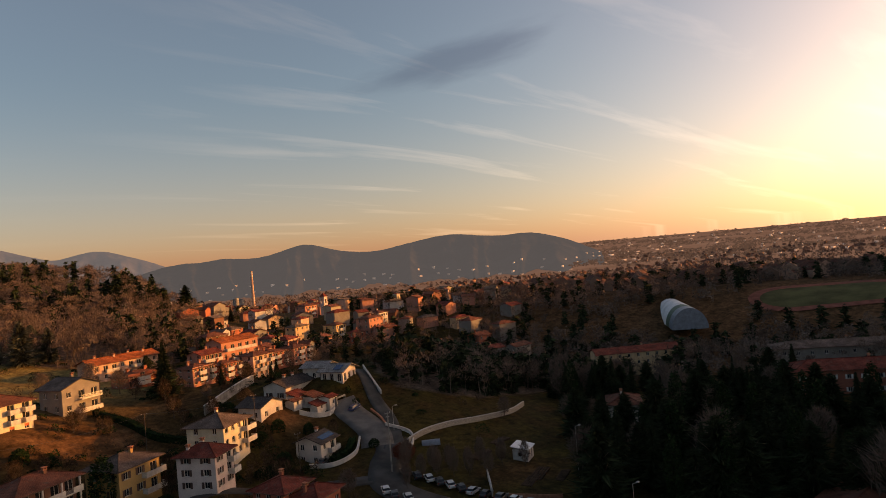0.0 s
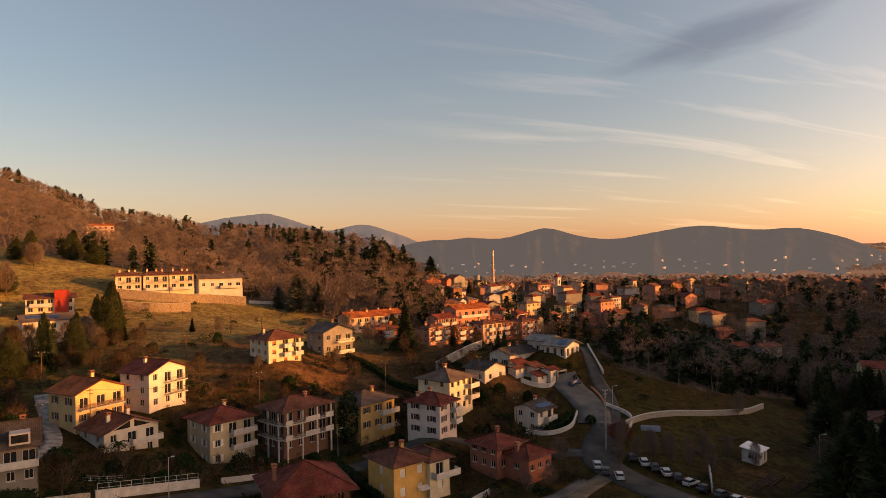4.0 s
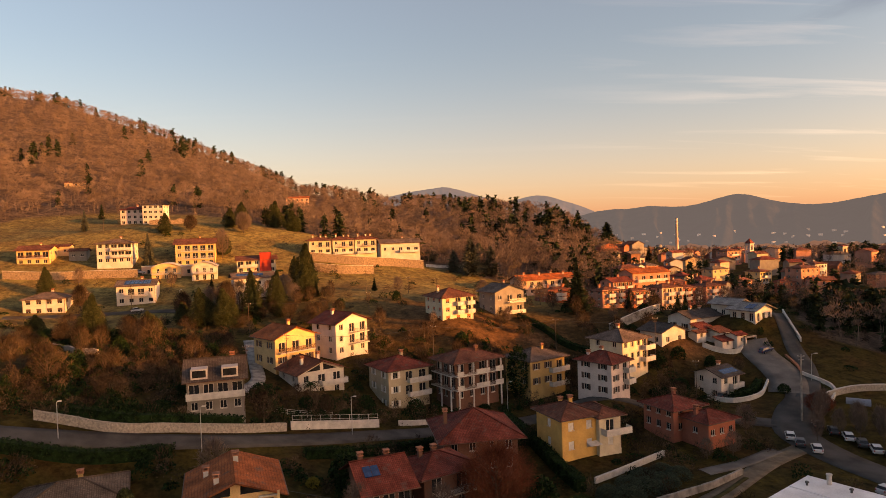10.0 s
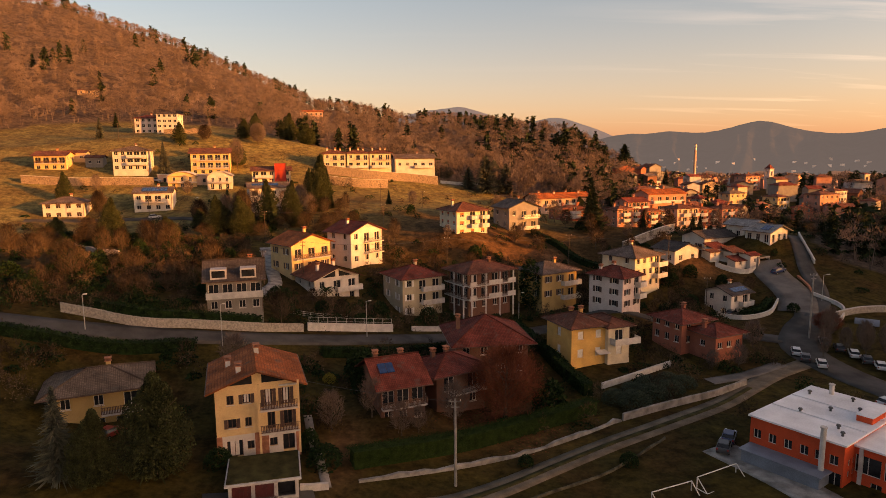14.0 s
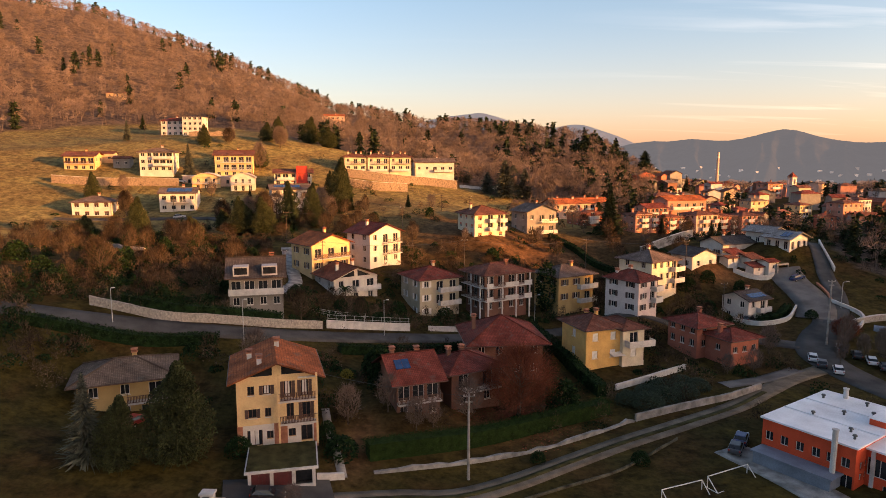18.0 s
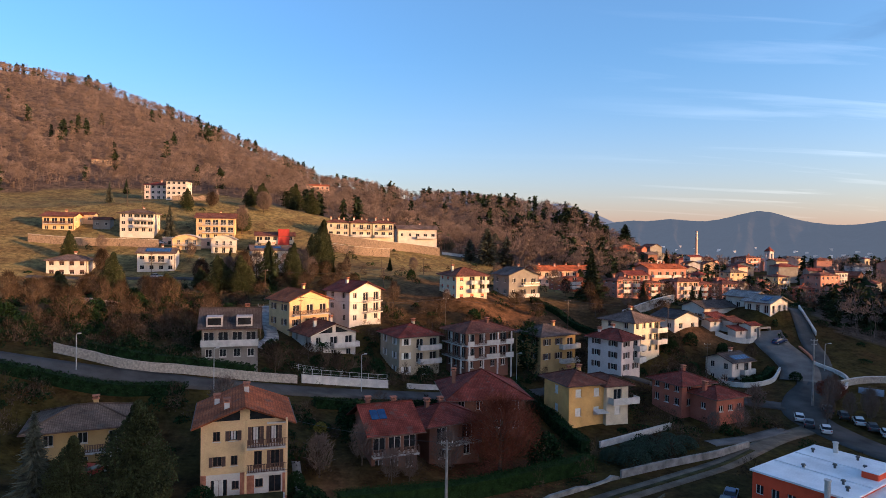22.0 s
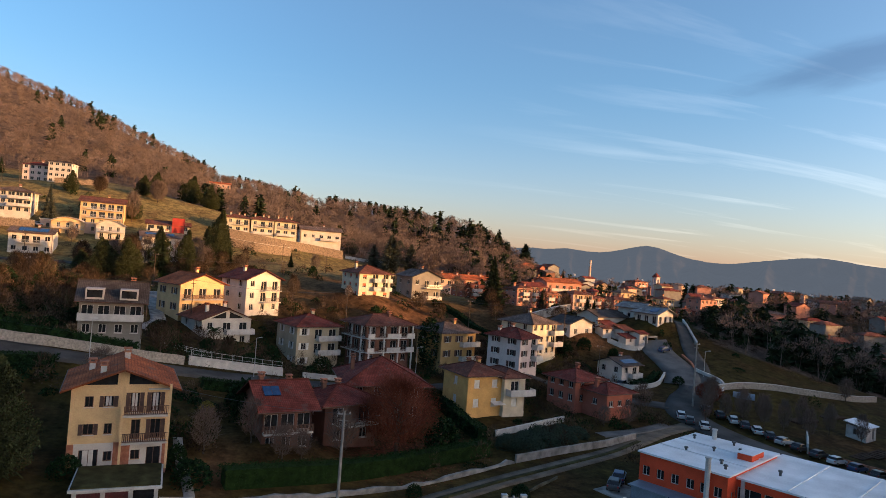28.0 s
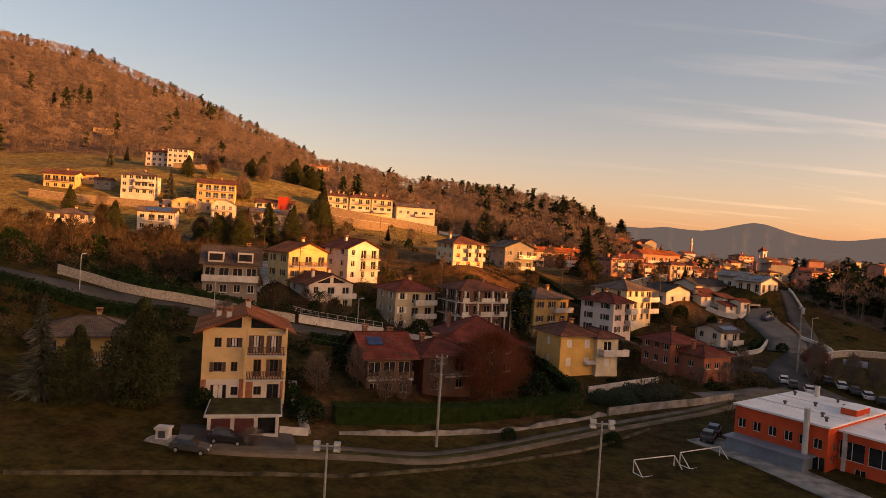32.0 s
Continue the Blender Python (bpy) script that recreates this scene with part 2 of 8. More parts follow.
def tile_roof(name, rgb, lichen=(0.10, 0.095, 0.08)):
    """Clay tiles in courses: a wave of rolls down the slope, course edges, tiles of uneven colour, patches of lichen."""
    m = material(name, rgb, 0.82, 0.3, 0.35, 9.0, 0.0)
    nt = m.node_tree
    N, L = nt.nodes.new, nt.links.new
    b = nt.nodes["Principled BSDF"]
    uv = N("ShaderNodeUVMap")
    br = N("ShaderNodeTexBrick")
    br.inputs["Scale"].default_value, br.inputs["Brick Width"].default_value, br.inputs["Row Height"].default_value = 1.0, 0.26, 0.36
    br.inputs["Mortar Size"].default_value, br.offset = 0.03, 0.0
    br.inputs["Color1"].default_value, br.inputs["Color2"].default_value, br.inputs["Mortar"].default_value = (1, 1, 1, 1), (0.62, 0.6, 0.6, 1), (0.3, 0.28, 0.27, 1)
    L(uv.outputs[0], br.inputs["Vector"])
    old = b.inputs["Base Color"].links[0].from_socket
    mul = N("ShaderNodeMix"); mul.data_type = "RGBA"; mul.blend_type = "MULTIPLY"; mul.inputs["Factor"].default_value = 0.75
    L(old, mul.inputs["A"]); L(br.outputs["Color"], mul.inputs["B"])
    tc = N("ShaderNodeTexCoord"); no = N("ShaderNodeTexNoise"); no.inputs["Scale"].default_value, no.inputs["Detail"].default_value = 0.9, 6
    L(tc.outputs["Object"], no.inputs["Vector"])
    mr = N("ShaderNodeMapRange"); mr.inputs["From Min"].default_value, mr.inputs["From Max"].default_value, mr.inputs["To Max"].default_value = 0.55, 0.75, 0.6
    L(no.outputs["Fac"], mr.inputs["Value"])
    mx = N("ShaderNodeMix"); mx.data_type = "RGBA"; mx.inputs["B"].default_value = (*lichen, 1)
    L(mr.outputs[0], mx.inputs["Factor"]); L(mul.outputs["Result"], mx.inputs["A"]); L(mx.outputs["Result"], b.inputs["Base Color"])
    bp = N("ShaderNodeBump"); bp.inputs["Strength"].default_value, bp.inputs["Distance"].default_value = 0.8, 0.05
    L(br.outputs["Fac"], bp.inputs["Height"]); bp.invert = True; L(bp.outputs[0], b.inputs["Normal"])
    return m


M = {}
for key, rgb in dict(white=(0.54, 0.49, 0.43), cream=(0.62, 0.43, 0.22), yellow=(0.64, 0.38, 0.13), ochre=(0.42, 0.28, 0.12), beige=(0.40, 0.34, 0.24), pink=(0.58, 0.47, 0.42),
                     peach=(0.54, 0.35, 0.26), salmon=(0.44, 0.21, 0.15), grey=(0.42, 0.40, 0.38), brickred=(0.33, 0.115, 0.075), orange=(0.62, 0.085, 0.035), umber=(0.17, 0.085, 0.06), tan=(0.5, 0.36, 0.22), pale=(0.58, 0.50, 0.36), red=(0.33, 0.045, 0.035), dull=(0.22, 0.20, 0.175)).items():
    M[key] = material("plaster_" + key, rgb, 0.9, 0.10, 0.5, 12.0, 0.15)
for key, rgb in dict(rred=(0.235, 0.060, 0.042), rbrown=(0.215, 0.085, 0.056), rgrey=(0.175, 0.13, 0.11), rorange=(0.45, 0.13, 0.048), rdark=(0.095, 0.080, 0.074), rdust=(0.20, 0.14, 0.10), rslate=(0.33, 0.32, 0.31)).items():
    M[key] = tile_roof("roof_tiles_" + key[1:], rgb)
M["glass"] = material("window_glass", (0.02, 0.022, 0.025), 0.12, 0.3, 0.6, 3.0, 0.0)
M["frame"] = material("white_window_frame", (0.55, 0.52, 0.48), 0.5, 0.1, 2, 30, 0.1)
M["wood"] = material("brown_stained_wood", (0.10, 0.045, 0.025), 0.6, 0.3, 2, 30, 0.2)
M["shutter"] = material("dark_shutter", (0.07, 0.035, 0.025), 0.6, 0.25, 2, 30, 0.2)
M["green_shutter"] = material("green_shutter", (0.05, 0.10, 0.06), 0.6, 0.25, 2, 30, 0.2)
M["white_shutter"] = material("white_shutter", (0.62, 0.60, 0.55), 0.6, 0.12, 2, 30, 0.2)
M["concrete"] = material("weathered_concrete", (0.27, 0.25, 0.225), 0.9, 0.3, 0.7, 14, 0.35)
M["slab"] = material("balcony_concrete", (0.50, 0.47, 0.43), 0.85, 0.15, 0.8, 14, 0.2)
M["metal"] = material("galvanised_metal", (0.45, 0.45, 0.44), 0.45, 0.15, 3, 30, 0.1, metal=0.7)
M["darkmetal"] = material("dark_painted_iron", (0.05, 0.05, 0.05), 0.5, 0.2, 3, 30, 0.1)
M["asphalt"] = material("asphalt", (0.075, 0.070, 0.064), 0.9, 0.25, 0.25, 18, 0.3)
M["gravel"] = material("gravel_track", (0.15, 0.118, 0.085), 0.95, 0.25, 0.5, 9, 0.5)
M["mossy"] = material("mossy_concrete", (0.10, 0.09, 0.062), 0.95, 0.45, 0.8, 10, 0.5)
M["stone"] = material("stone_wall", (0.33, 0.29, 0.245), 0.92, 0.22, 3.0, 9, 0.8)
M["hedge"] = material("dark_green_hedge", (0.015, 0.032, 0.010), 0.9, 0.4, 1.2, 12, 0.5, islands=0.4)
M["box"] = material("clipped_green_hedge", (0.021, 0.041, 0.010), 0.9, 0.3, 1.2, 12, 0.5, islands=0.3)
M["ever"] = material("evergreen_needles", (0.044, 0.050, 0.020), 0.9, 0.4, 0.8, 9, 0.4, islands=0.5)
M["fir"] = material("conifer_needles", (0.027, 0.038, 0.018), 0.9, 0.4, 0.6, 9, 0.4, islands=0.35)
M["twig"] = material("bare_twigs", (0.155, 0.115, 0.094), 0.95, 0.34, 0.07, 4, 0.3, islands=0.2)
M["rust"] = material("russet_leaves", (0.155, 0.048, 0.026), 0.95, 0.3, 0.3, 6, 0.3, islands=0.4)
M["scrub"] = material("winter_scrub", (0.088, 0.060, 0.038), 0.95, 0.5, 0.15, 4, 0.3, islands=0.6)
M["gold"] = material("yellow_leaves", (0.22, 0.17, 0.03), 0.9, 0.3, 1, 10, 0.4, islands=0.3)
M["sage"] = material("sage_leaves", (0.045, 0.062, 0.040), 0.9, 0.3, 1, 10, 0.4, islands=0.35)
M["palefir"] = material("grey_green_needles", (0.075, 0.080, 0.058), 0.9, 0.3, 0.6, 9, 0.4, islands=0.4)
M["red_shutter"] = material("red_shutter", (0.42, 0.08, 0.03), 0.6, 0.2, 2, 30, 0.2)
M["oldstone"] = material("old_brown_stone", (0.235, 0.175, 0.125), 0.92, 0.28, 2.0, 7, 0.8)
M["soil"] = material("dug_soil", (0.06, 0.038, 0.025), 0.95, 0.3, 1, 10, 0.6)
M["bark"] = material("bark", (0.10, 0.075, 0.055), 0.95, 0.3, 2, 20, 0.6)
M["solar"] = material("solar_glass", (0.02, 0.05, 0.12), 0.15, 0.2, 1, 8, 0.0)
M["whiteroof"] = material("white_roof_membrane", (0.72, 0.72, 0.72), 0.6, 0.14, 0.25, 5, 0.15)
M["terracotta"] = material("terracotta_pipe", (0.36, 0.15, 0.09), 0.8, 0.2, 2, 20, 0.2)


def ground_material():
    """Winter grass, bare earth and leaf litter by patches; woodland floor where the land is steep, painted haze where
    it is far.
    """
    m = bpy.data.materials.new("winter_ground")
    m.use_nodes = True
    nt = m.node_tree
    N, L = nt.nodes.new, nt.links.new
    b = nt.nodes["Principled BSDF"]
    b.inputs["Roughness"].default_value, b.inputs["Specular IOR Level"].default_value = 0.95, 0.05
    tc = N("ShaderNodeTexCoord")
    big, mid, fin = (N("ShaderNodeTexNoise") for _ in range(3))
    for n, s, d in ((big, 0.018, 5), (mid, 0.12, 6), (fin, 1.6, 6)):
        n.inputs["Scale"].default_value, n.inputs["Detail"].default_value = s, d
        L(tc.outputs["Object"], n.inputs["Vector"])
    r = N("ShaderNodeValToRGB")
    e = r.color_ramp.elements
    e[0].position, e[0].color = 0.36, (0.046, 0.027, 0.009, 1)
    e[1].position, e[1].color = 0.66, (0.054, 0.038, 0.009, 1)
    x = e.new(0.5); x.color = (0.036, 0.027, 0.008, 1)
    L(mid.outputs["Fac"], r.inputs[0])
    # the grazed meadows higher up: paler, yellower grass
    grazed = N("ShaderNodeAttribute"); grazed.attribute_name = "meadow"
    r4 = N("ShaderNodeValToRGB")
    r4.color_ramp.elements[0].color, r4.color_ramp.elements[1].color = (0.125, 0.088, 0.035, 1), (0.178, 0.140, 0.053, 1)
    r4.color_ramp.elements[0].position, r4.color_ramp.elements[1].position = 0.36, 0.64
    L(mid.outputs["Fac"], r4.inputs[0])
    mg = N("ShaderNodeMix"); mg.data_type = "RGBA"
    L(grazed.outputs["Fac"], mg.inputs["Factor"]); L(r.outputs[0], mg.inputs["A"]); L(r4.outputs[0], mg.inputs["B"])
    # dug orchard ground and leaf mould
    dug = N("ShaderNodeAttribute"); dug.attribute_name = "earth"
    r5 = N("ShaderNodeValToRGB")
    r5.color_ramp.elements[0].color, r5.color_ramp.elements[1].color = (0.058, 0.032, 0.014, 1), (0.125, 0.062, 0.030, 1)
    r5.color_ramp.elements[0].position, r5.color_ramp.elements[1].position = 0.34, 0.66
    L(mid.outputs["Fac"], r5.inputs[0])
    me = N("ShaderNodeMix"); me.data_type = "RGBA"
    L(dug.outputs["Fac"], me.inputs["Factor"]); L(mg.outputs["Result"], me.inputs["A"]); L(r5.outputs[0], me.inputs["B"])
    mg = me
    town = N("ShaderNodeAttribute"); town.attribute_name = "wood"
    mx = N("ShaderNodeMix"); mx.data_type = "RGBA"
    r2 = N("ShaderNodeValToRGB")
    r2.color_ramp.elements[0].color, r2.color_ramp.elements[1].color = (0.070, 0.050, 0.038, 1), (0.115, 0.082, 0.062, 1)
    r2.color_ramp.elements[0].position, r2.color_ramp.elements[1].position = 0.35, 0.65
    L(mid.outputs["Fac"], r2.inputs[0])
    L(town.outputs["Fac"], mx.inputs["Factor"]); L(mg.outputs["Result"], mx.inputs["A"]); L(r2.outputs[0], mx.inputs["B"])
    # far ground fades to pale grey-blue: distance haze mixed into the base colour
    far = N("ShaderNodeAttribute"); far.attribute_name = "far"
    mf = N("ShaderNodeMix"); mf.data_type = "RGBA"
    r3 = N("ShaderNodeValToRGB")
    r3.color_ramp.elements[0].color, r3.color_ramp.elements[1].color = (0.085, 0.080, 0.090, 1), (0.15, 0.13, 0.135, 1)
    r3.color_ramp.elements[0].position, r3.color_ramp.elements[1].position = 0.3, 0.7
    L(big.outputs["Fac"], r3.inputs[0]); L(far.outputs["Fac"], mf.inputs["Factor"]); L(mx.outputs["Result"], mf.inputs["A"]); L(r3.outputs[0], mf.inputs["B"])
    tuft = N("ShaderNodeTexNoise"); tuft.inputs["Scale"].default_value, tuft.inputs["Detail"].default_value, tuft.inputs["Roughness"].default_value = 0.45, 8, 0.7
    L(tc.outputs["Object"], tuft.inputs["Vector"])
    tr = N("ShaderNodeMapRange"); tr.inputs["From Min"].default_value, tr.inputs["From Max"].default_value = 0.35, 0.65
    L(tuft.outputs["Fac"], tr.inputs["Value"])
    o2 = N("ShaderNodeMix"); o2.data_type = "RGBA"; o2.blend_type = "OVERLAY"; o2.inputs["Factor"].default_value = 0.55
    L(mf.outputs["Result"], o2.inputs["A"]); L(tr.outputs[0], o2.inputs["B"])
    mf = o2
    ov = N("ShaderNodeMix"); ov.data_type = "RGBA"; ov.blend_type = "OVERLAY"; ov.inputs["Factor"].default_value = 0.6
    L(mf.outputs["Result"], ov.inputs["A"]); L(fin.outputs["Fac"], ov.inputs["B"])
    L(ov.outputs["Result"], b.inputs["Base Color"])
    bp = N("ShaderNodeBump"); bp.inputs["Strength"].default_value, bp.inputs["Distance"].default_value = 0.7, 0.15
    L(fin.outputs["Fac"], bp.inputs["Height"]); L(bp.outputs[0], b.inputs["Normal"])
    return m


# ---- the lie of the land ----
GX, GY, GS = -250.0, -40.0, 50.0        # heights on a coarse grid, smoothed between
LAND = np.array([[2, 8, 14, 21, 28, 35, 43, 53, 64, 78],
    [-1, 7, 13, 17, 21, 26, 33, 49, 62, 76],
    [-3, 5, 13, 15, 12, 15, 29, 46, 61, 72],
    [-4, 2, 11, 19, 10, 7, 26, 45, 56, 62],
    [-4, -3, -1, 13, 8, 17, 19, 33, 40, 46],
    [-5, -5, -8, -8, -2, 20, 12, 21, 26, 33],
    [-8, -7, -3, -2, -7, 11, 4, 15, 21, 25],
    [-9, -9, -6, -10, 8, 24, 5, 8, 14, 18],
    [-9, -9, -9, -8, -10, 0, 0, 2, 6, 11],
    [-9, -10, -10, -10, -16, -15, -11, -6, -1, 3],
    [-8, -10, -12, -15, -21, -24, -22, -16, -10, -4]], float)


def _weights(u):
    return np.array([(1 - u) ** 3, 3 * u**3 - 6 * u**2 + 4, -3 * u**3 + 3 * u**2 + 3 * u + 1, u**3]) / 6


def near_land(x, y):
    gx = np.clip((np.asarray(x, float) - GX) / GS, 1, LAND.shape[0] - 2.001)
    gy = np.clip((np.asarray(y, float) - GY) / GS, 1, LAND.shape[1] - 2.001)
    i, j = gx.astype(int), gy.astype(int)
    a, b = _weights(gx - i), _weights(gy - j)
    z = 0.0
    for p in range(4):
        for q in range(4):
            z = z + a[p] * b[q] * LAND[i + p - 1, j + q - 1]
    return z


# by the bearing from straight ahead: the near wooded hill's crest and the mountains behind it
CREST_AZ = [-180, -120, -80, -50, -29, -22, -14, -10.6, -6.7, -3, 2.3, 7.8, 11, 13.2, 15.5, 20, 180]
CREST_EL = [0.5, 2, 9, 12, 10.6, 8.6, 5.5, 3.9, 3.5, 2.7, 2.5, 1.6, 1.1, 0.0, -1.4, -3.0, -3.0]
CREST_R = [600, 900, 1000, 1000, 900, 850, 750, 700, 650, 620, 600, 560, 520, 500, 480, 450, 450]
# (bearing, elevation of the skyline) of the pale far massif and of the wooded range before it
MASSIF = ((-40, 2.0), (-20, 2.2), (-6, 2.7), (-3.5, 3.1), (-1.5, 3.55), (0.2, 3.75), (1.8, 3.95), (3.2, 3.6), (4.8, 3.05), (6.3, 2.55), (7.2, 2.35), (8.6, 2.7), (9.7, 2.92), (10.8, 2.82), (12.0, 2.4), (13.2, 2.0), (14.4, 1.5), (16, 0.7), (18, -0.4))
RANGE = ((10, -0.6), (12, 0.5), (13.6, 1.0), (15, 1.32), (16.4, 1.45), (17.6, 1.4), (19.3, 1.62), (21, 1.45), (22.3, 1.45), (23.6, 1.7), (25, 2.1), (26.1, 2.32), (27.2, 2.1), (28.4, 1.68), (29.6, 1.4), (31.2, 1.2), (32.6, 1.22), (34.2, 1.5), (36.0, 1.8), (37.6, 2.05), (39.1, 2.12), (40.4, 1.98), (41.8, 1.75), (43.6, 1.62), (45.2, 1.72), (46.4, 1.62), (47.6, 1.3), (49, 0.85), (50.4, 0.2), (52, -0.6))


# small rises and dips under single plots
KNOLLS = ((-7.5, 90, 5.5, 1.8), (39, 139, 6, 1.6), (7, 189, 9, 2.2), (-46, 85, 8.5, -4.6), (89, 178, 6.5, 3.4), (84, 163, 6, -1.6), (61, 170, 7, 4.8), (50, 155, 6, 1.8), (-17, 159, 6, 2.0), (36, 137, 7, 2.4), (27, 119, 7, 1.0), (84, 160, 5, 0.8), (67, 151, 6, -2.4), (-6, 147, 7, -1.8), (8, 184, 8, 1.2), (88, 222, 17, -6.0), (118, 226, 13, -4.0))


def land(x, y):
    x, y = np.asarray(x, float), np.asarray(y, float)
    r = np.hypot(x, y) + 1e-6
    az = np.degrees(np.arctan2(x, y))
    k = np.minimum(1, 330 / r)
    edge = near_land(x * k, y * k)
    for bx, by, s, up in KNOLLS:
        edge = edge + up * np.exp(-((x - bx) ** 2 + (y - by) ** 2) / (2 * s * s))
    plain = -14 - 26 * np.clip((r - 330) / 700, 0, 1) + 105 * np.clip((r - 2200) / 2500, 0, 1) ** 1.3
    cr = np.interp(az, CREST_AZ, CREST_R)
    cz = 33 + cr * np.tan(np.radians(np.interp(az, CREST_AZ, CREST_EL)))
    s = np.clip((r - 330) / (cr - 330), 0, 1)
    rise = edge + (cz - edge) * (0.35 * s + 0.65 * s * s * (3 - 2 * s))
    back = np.clip((r - cr) / 700, 0, 1)
    back = back * back * (3 - 2 * back)
    z = rise * (1 - back) + plain * back
    # unseen hill added in the west, its crest shaped to shade the valley floor
    yt = y - 900 / math.tan(radians(SUN_AZ))        # where a sun ray over the crest comes down
    b = (np.clip(20 - (yt - 110) * 0.16 - np.maximum(0, yt - 153) * 0.6, -1, 45) - 0.45 * np.clip(yt - 300, 0, 200)) + 900 / math.sin(radians(SUN_AZ)) * math.tan(radians(SUN_EL)) - 1.5
    west = np.exp(-(((x - 900) / 140) ** 2)) * np.clip((240 - y) / 50, 0, 1) * np.clip((y + 1000) / 300, 0, 1) * (x > 300)
    return z * (1 - west) + np.maximum(z, b) * west


def gz(x, y):
    return float(land(x, y))


def mesh_from(name, verts, faces, mats, smooth=False):
    me = bpy.data.meshes.new(name)
    me.from_pydata(verts, [], faces)
    for m in mats if isinstance(mats, (list, tuple)) else [mats]:
        me.materials.append(m)
    if smooth:
        me.polygons.foreach_set("use_smooth", [True] * len(me.polygons))
    return me


def in_park(x, y):
    """The old park's trees: a wedge that opens away from the white hall, with a bay of meadow in its front."""
    return (x > 104) & (y > 168 - 0.55 * (x - 104) + 0.9 * np.maximum(0, x - 124)) & (x - 104 > 0.62 * (y - 182)) & (np.hypot(x, y) < 330) & (x < 205)


def in_wood(x, y):
    """1 where the land is wooded: the hill behind the houses, and the park on the flat."""
    x, y = np.asarray(x, float), np.asarray(y, float)
    r, az = np.hypot(x, y), np.degrees(np.arctan2(x, y))
    lim = np.interp(az, [-60, -30, -24, -18, -12, -6, 0, 5, 10, 16, 20], [330, 400, 395, 380, 345, 330, 305, 295, 285, 300, 340])
    hill = (r > lim) & (az < 16.5) & (az > -75)
    return hill | in_park(x, y)


def hazed_material(name, rgb, air, scale):
    """Far land behind kilometres of evening air: faint woods and fields, the haze painted in as emission."""
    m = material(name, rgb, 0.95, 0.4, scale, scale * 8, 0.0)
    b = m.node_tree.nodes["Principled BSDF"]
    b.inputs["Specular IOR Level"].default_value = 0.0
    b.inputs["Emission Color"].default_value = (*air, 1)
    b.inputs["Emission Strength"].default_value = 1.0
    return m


HILL_SPOTS = []


def hill_range(name, label, skyline, radius, depth, rgb, air, seed):
    """A range seen across the valley: spurs and gullies run down from its skyline."""
    az = np.arange(skyline[0][0], skyline[-1][0], 0.10)
    el = np.interp(az, *zip(*skyline))
    el = np.convolve(np.pad(el, 5, "edge"), np.ones(11) / 11, "valid")
    el = el + 0.025 * np.array([noise.noise((a * 2.1, seed, 0)) + 0.6 * noise.noise((a * 6.0, seed, 3)) for a in az])
    steps = np.concatenate([np.linspace(0, 1, 30), [-0.08, -0.3]])
    steps = np.sort(steps)
    v, f = [], []
    for a, e in zip(az, el):
        top = 36 + radius * math.tan(radians(e)) + 60
        spur = noise.noise((a * 0.55, seed, 7)) + 0.5 * noise.noise((a * 1.4, seed, 9))
        for t in steps:
            r = radius - depth * t
            bend = a + 1.1 * t * noise.noise((a * 0.3, t * 2, seed))
            q = max(0.0, t)
            rough = noise.noise((bend * 0.9, q * 4, seed + 2)) * 0.10 + noise.noise((bend * 2.6, q * 9, seed + 4)) * 0.045
            h = (1 - q) ** (1.25 + 0.7 * spur) * (1 + rough * min(1, q * 6)) if t >= 0 else 1 + t
            z = -60 + top * max(0.0, h)
            v.append((r * math.sin(radians(bend)), r * math.cos(radians(bend)), z))
    HILL_SPOTS.extend(v[k] for k in range(0, len(v), 7) if -50 < v[k][2] < 8 + 30 * noise.noise((k * 0.01, 2, 5)))
    n = len(steps)
    for i in range(len(az) - 1):
        for j in range(n - 1):
            f.append((i * n + j, i * n + j + 1, (i + 1) * n + j + 1, (i + 1) * n + j))
    ob = new(name, mesh_from(name, v, f, hazed_material(name, rgb, air, 0.006), True))
    return tagged(ob, label, "hills", kind="structure")


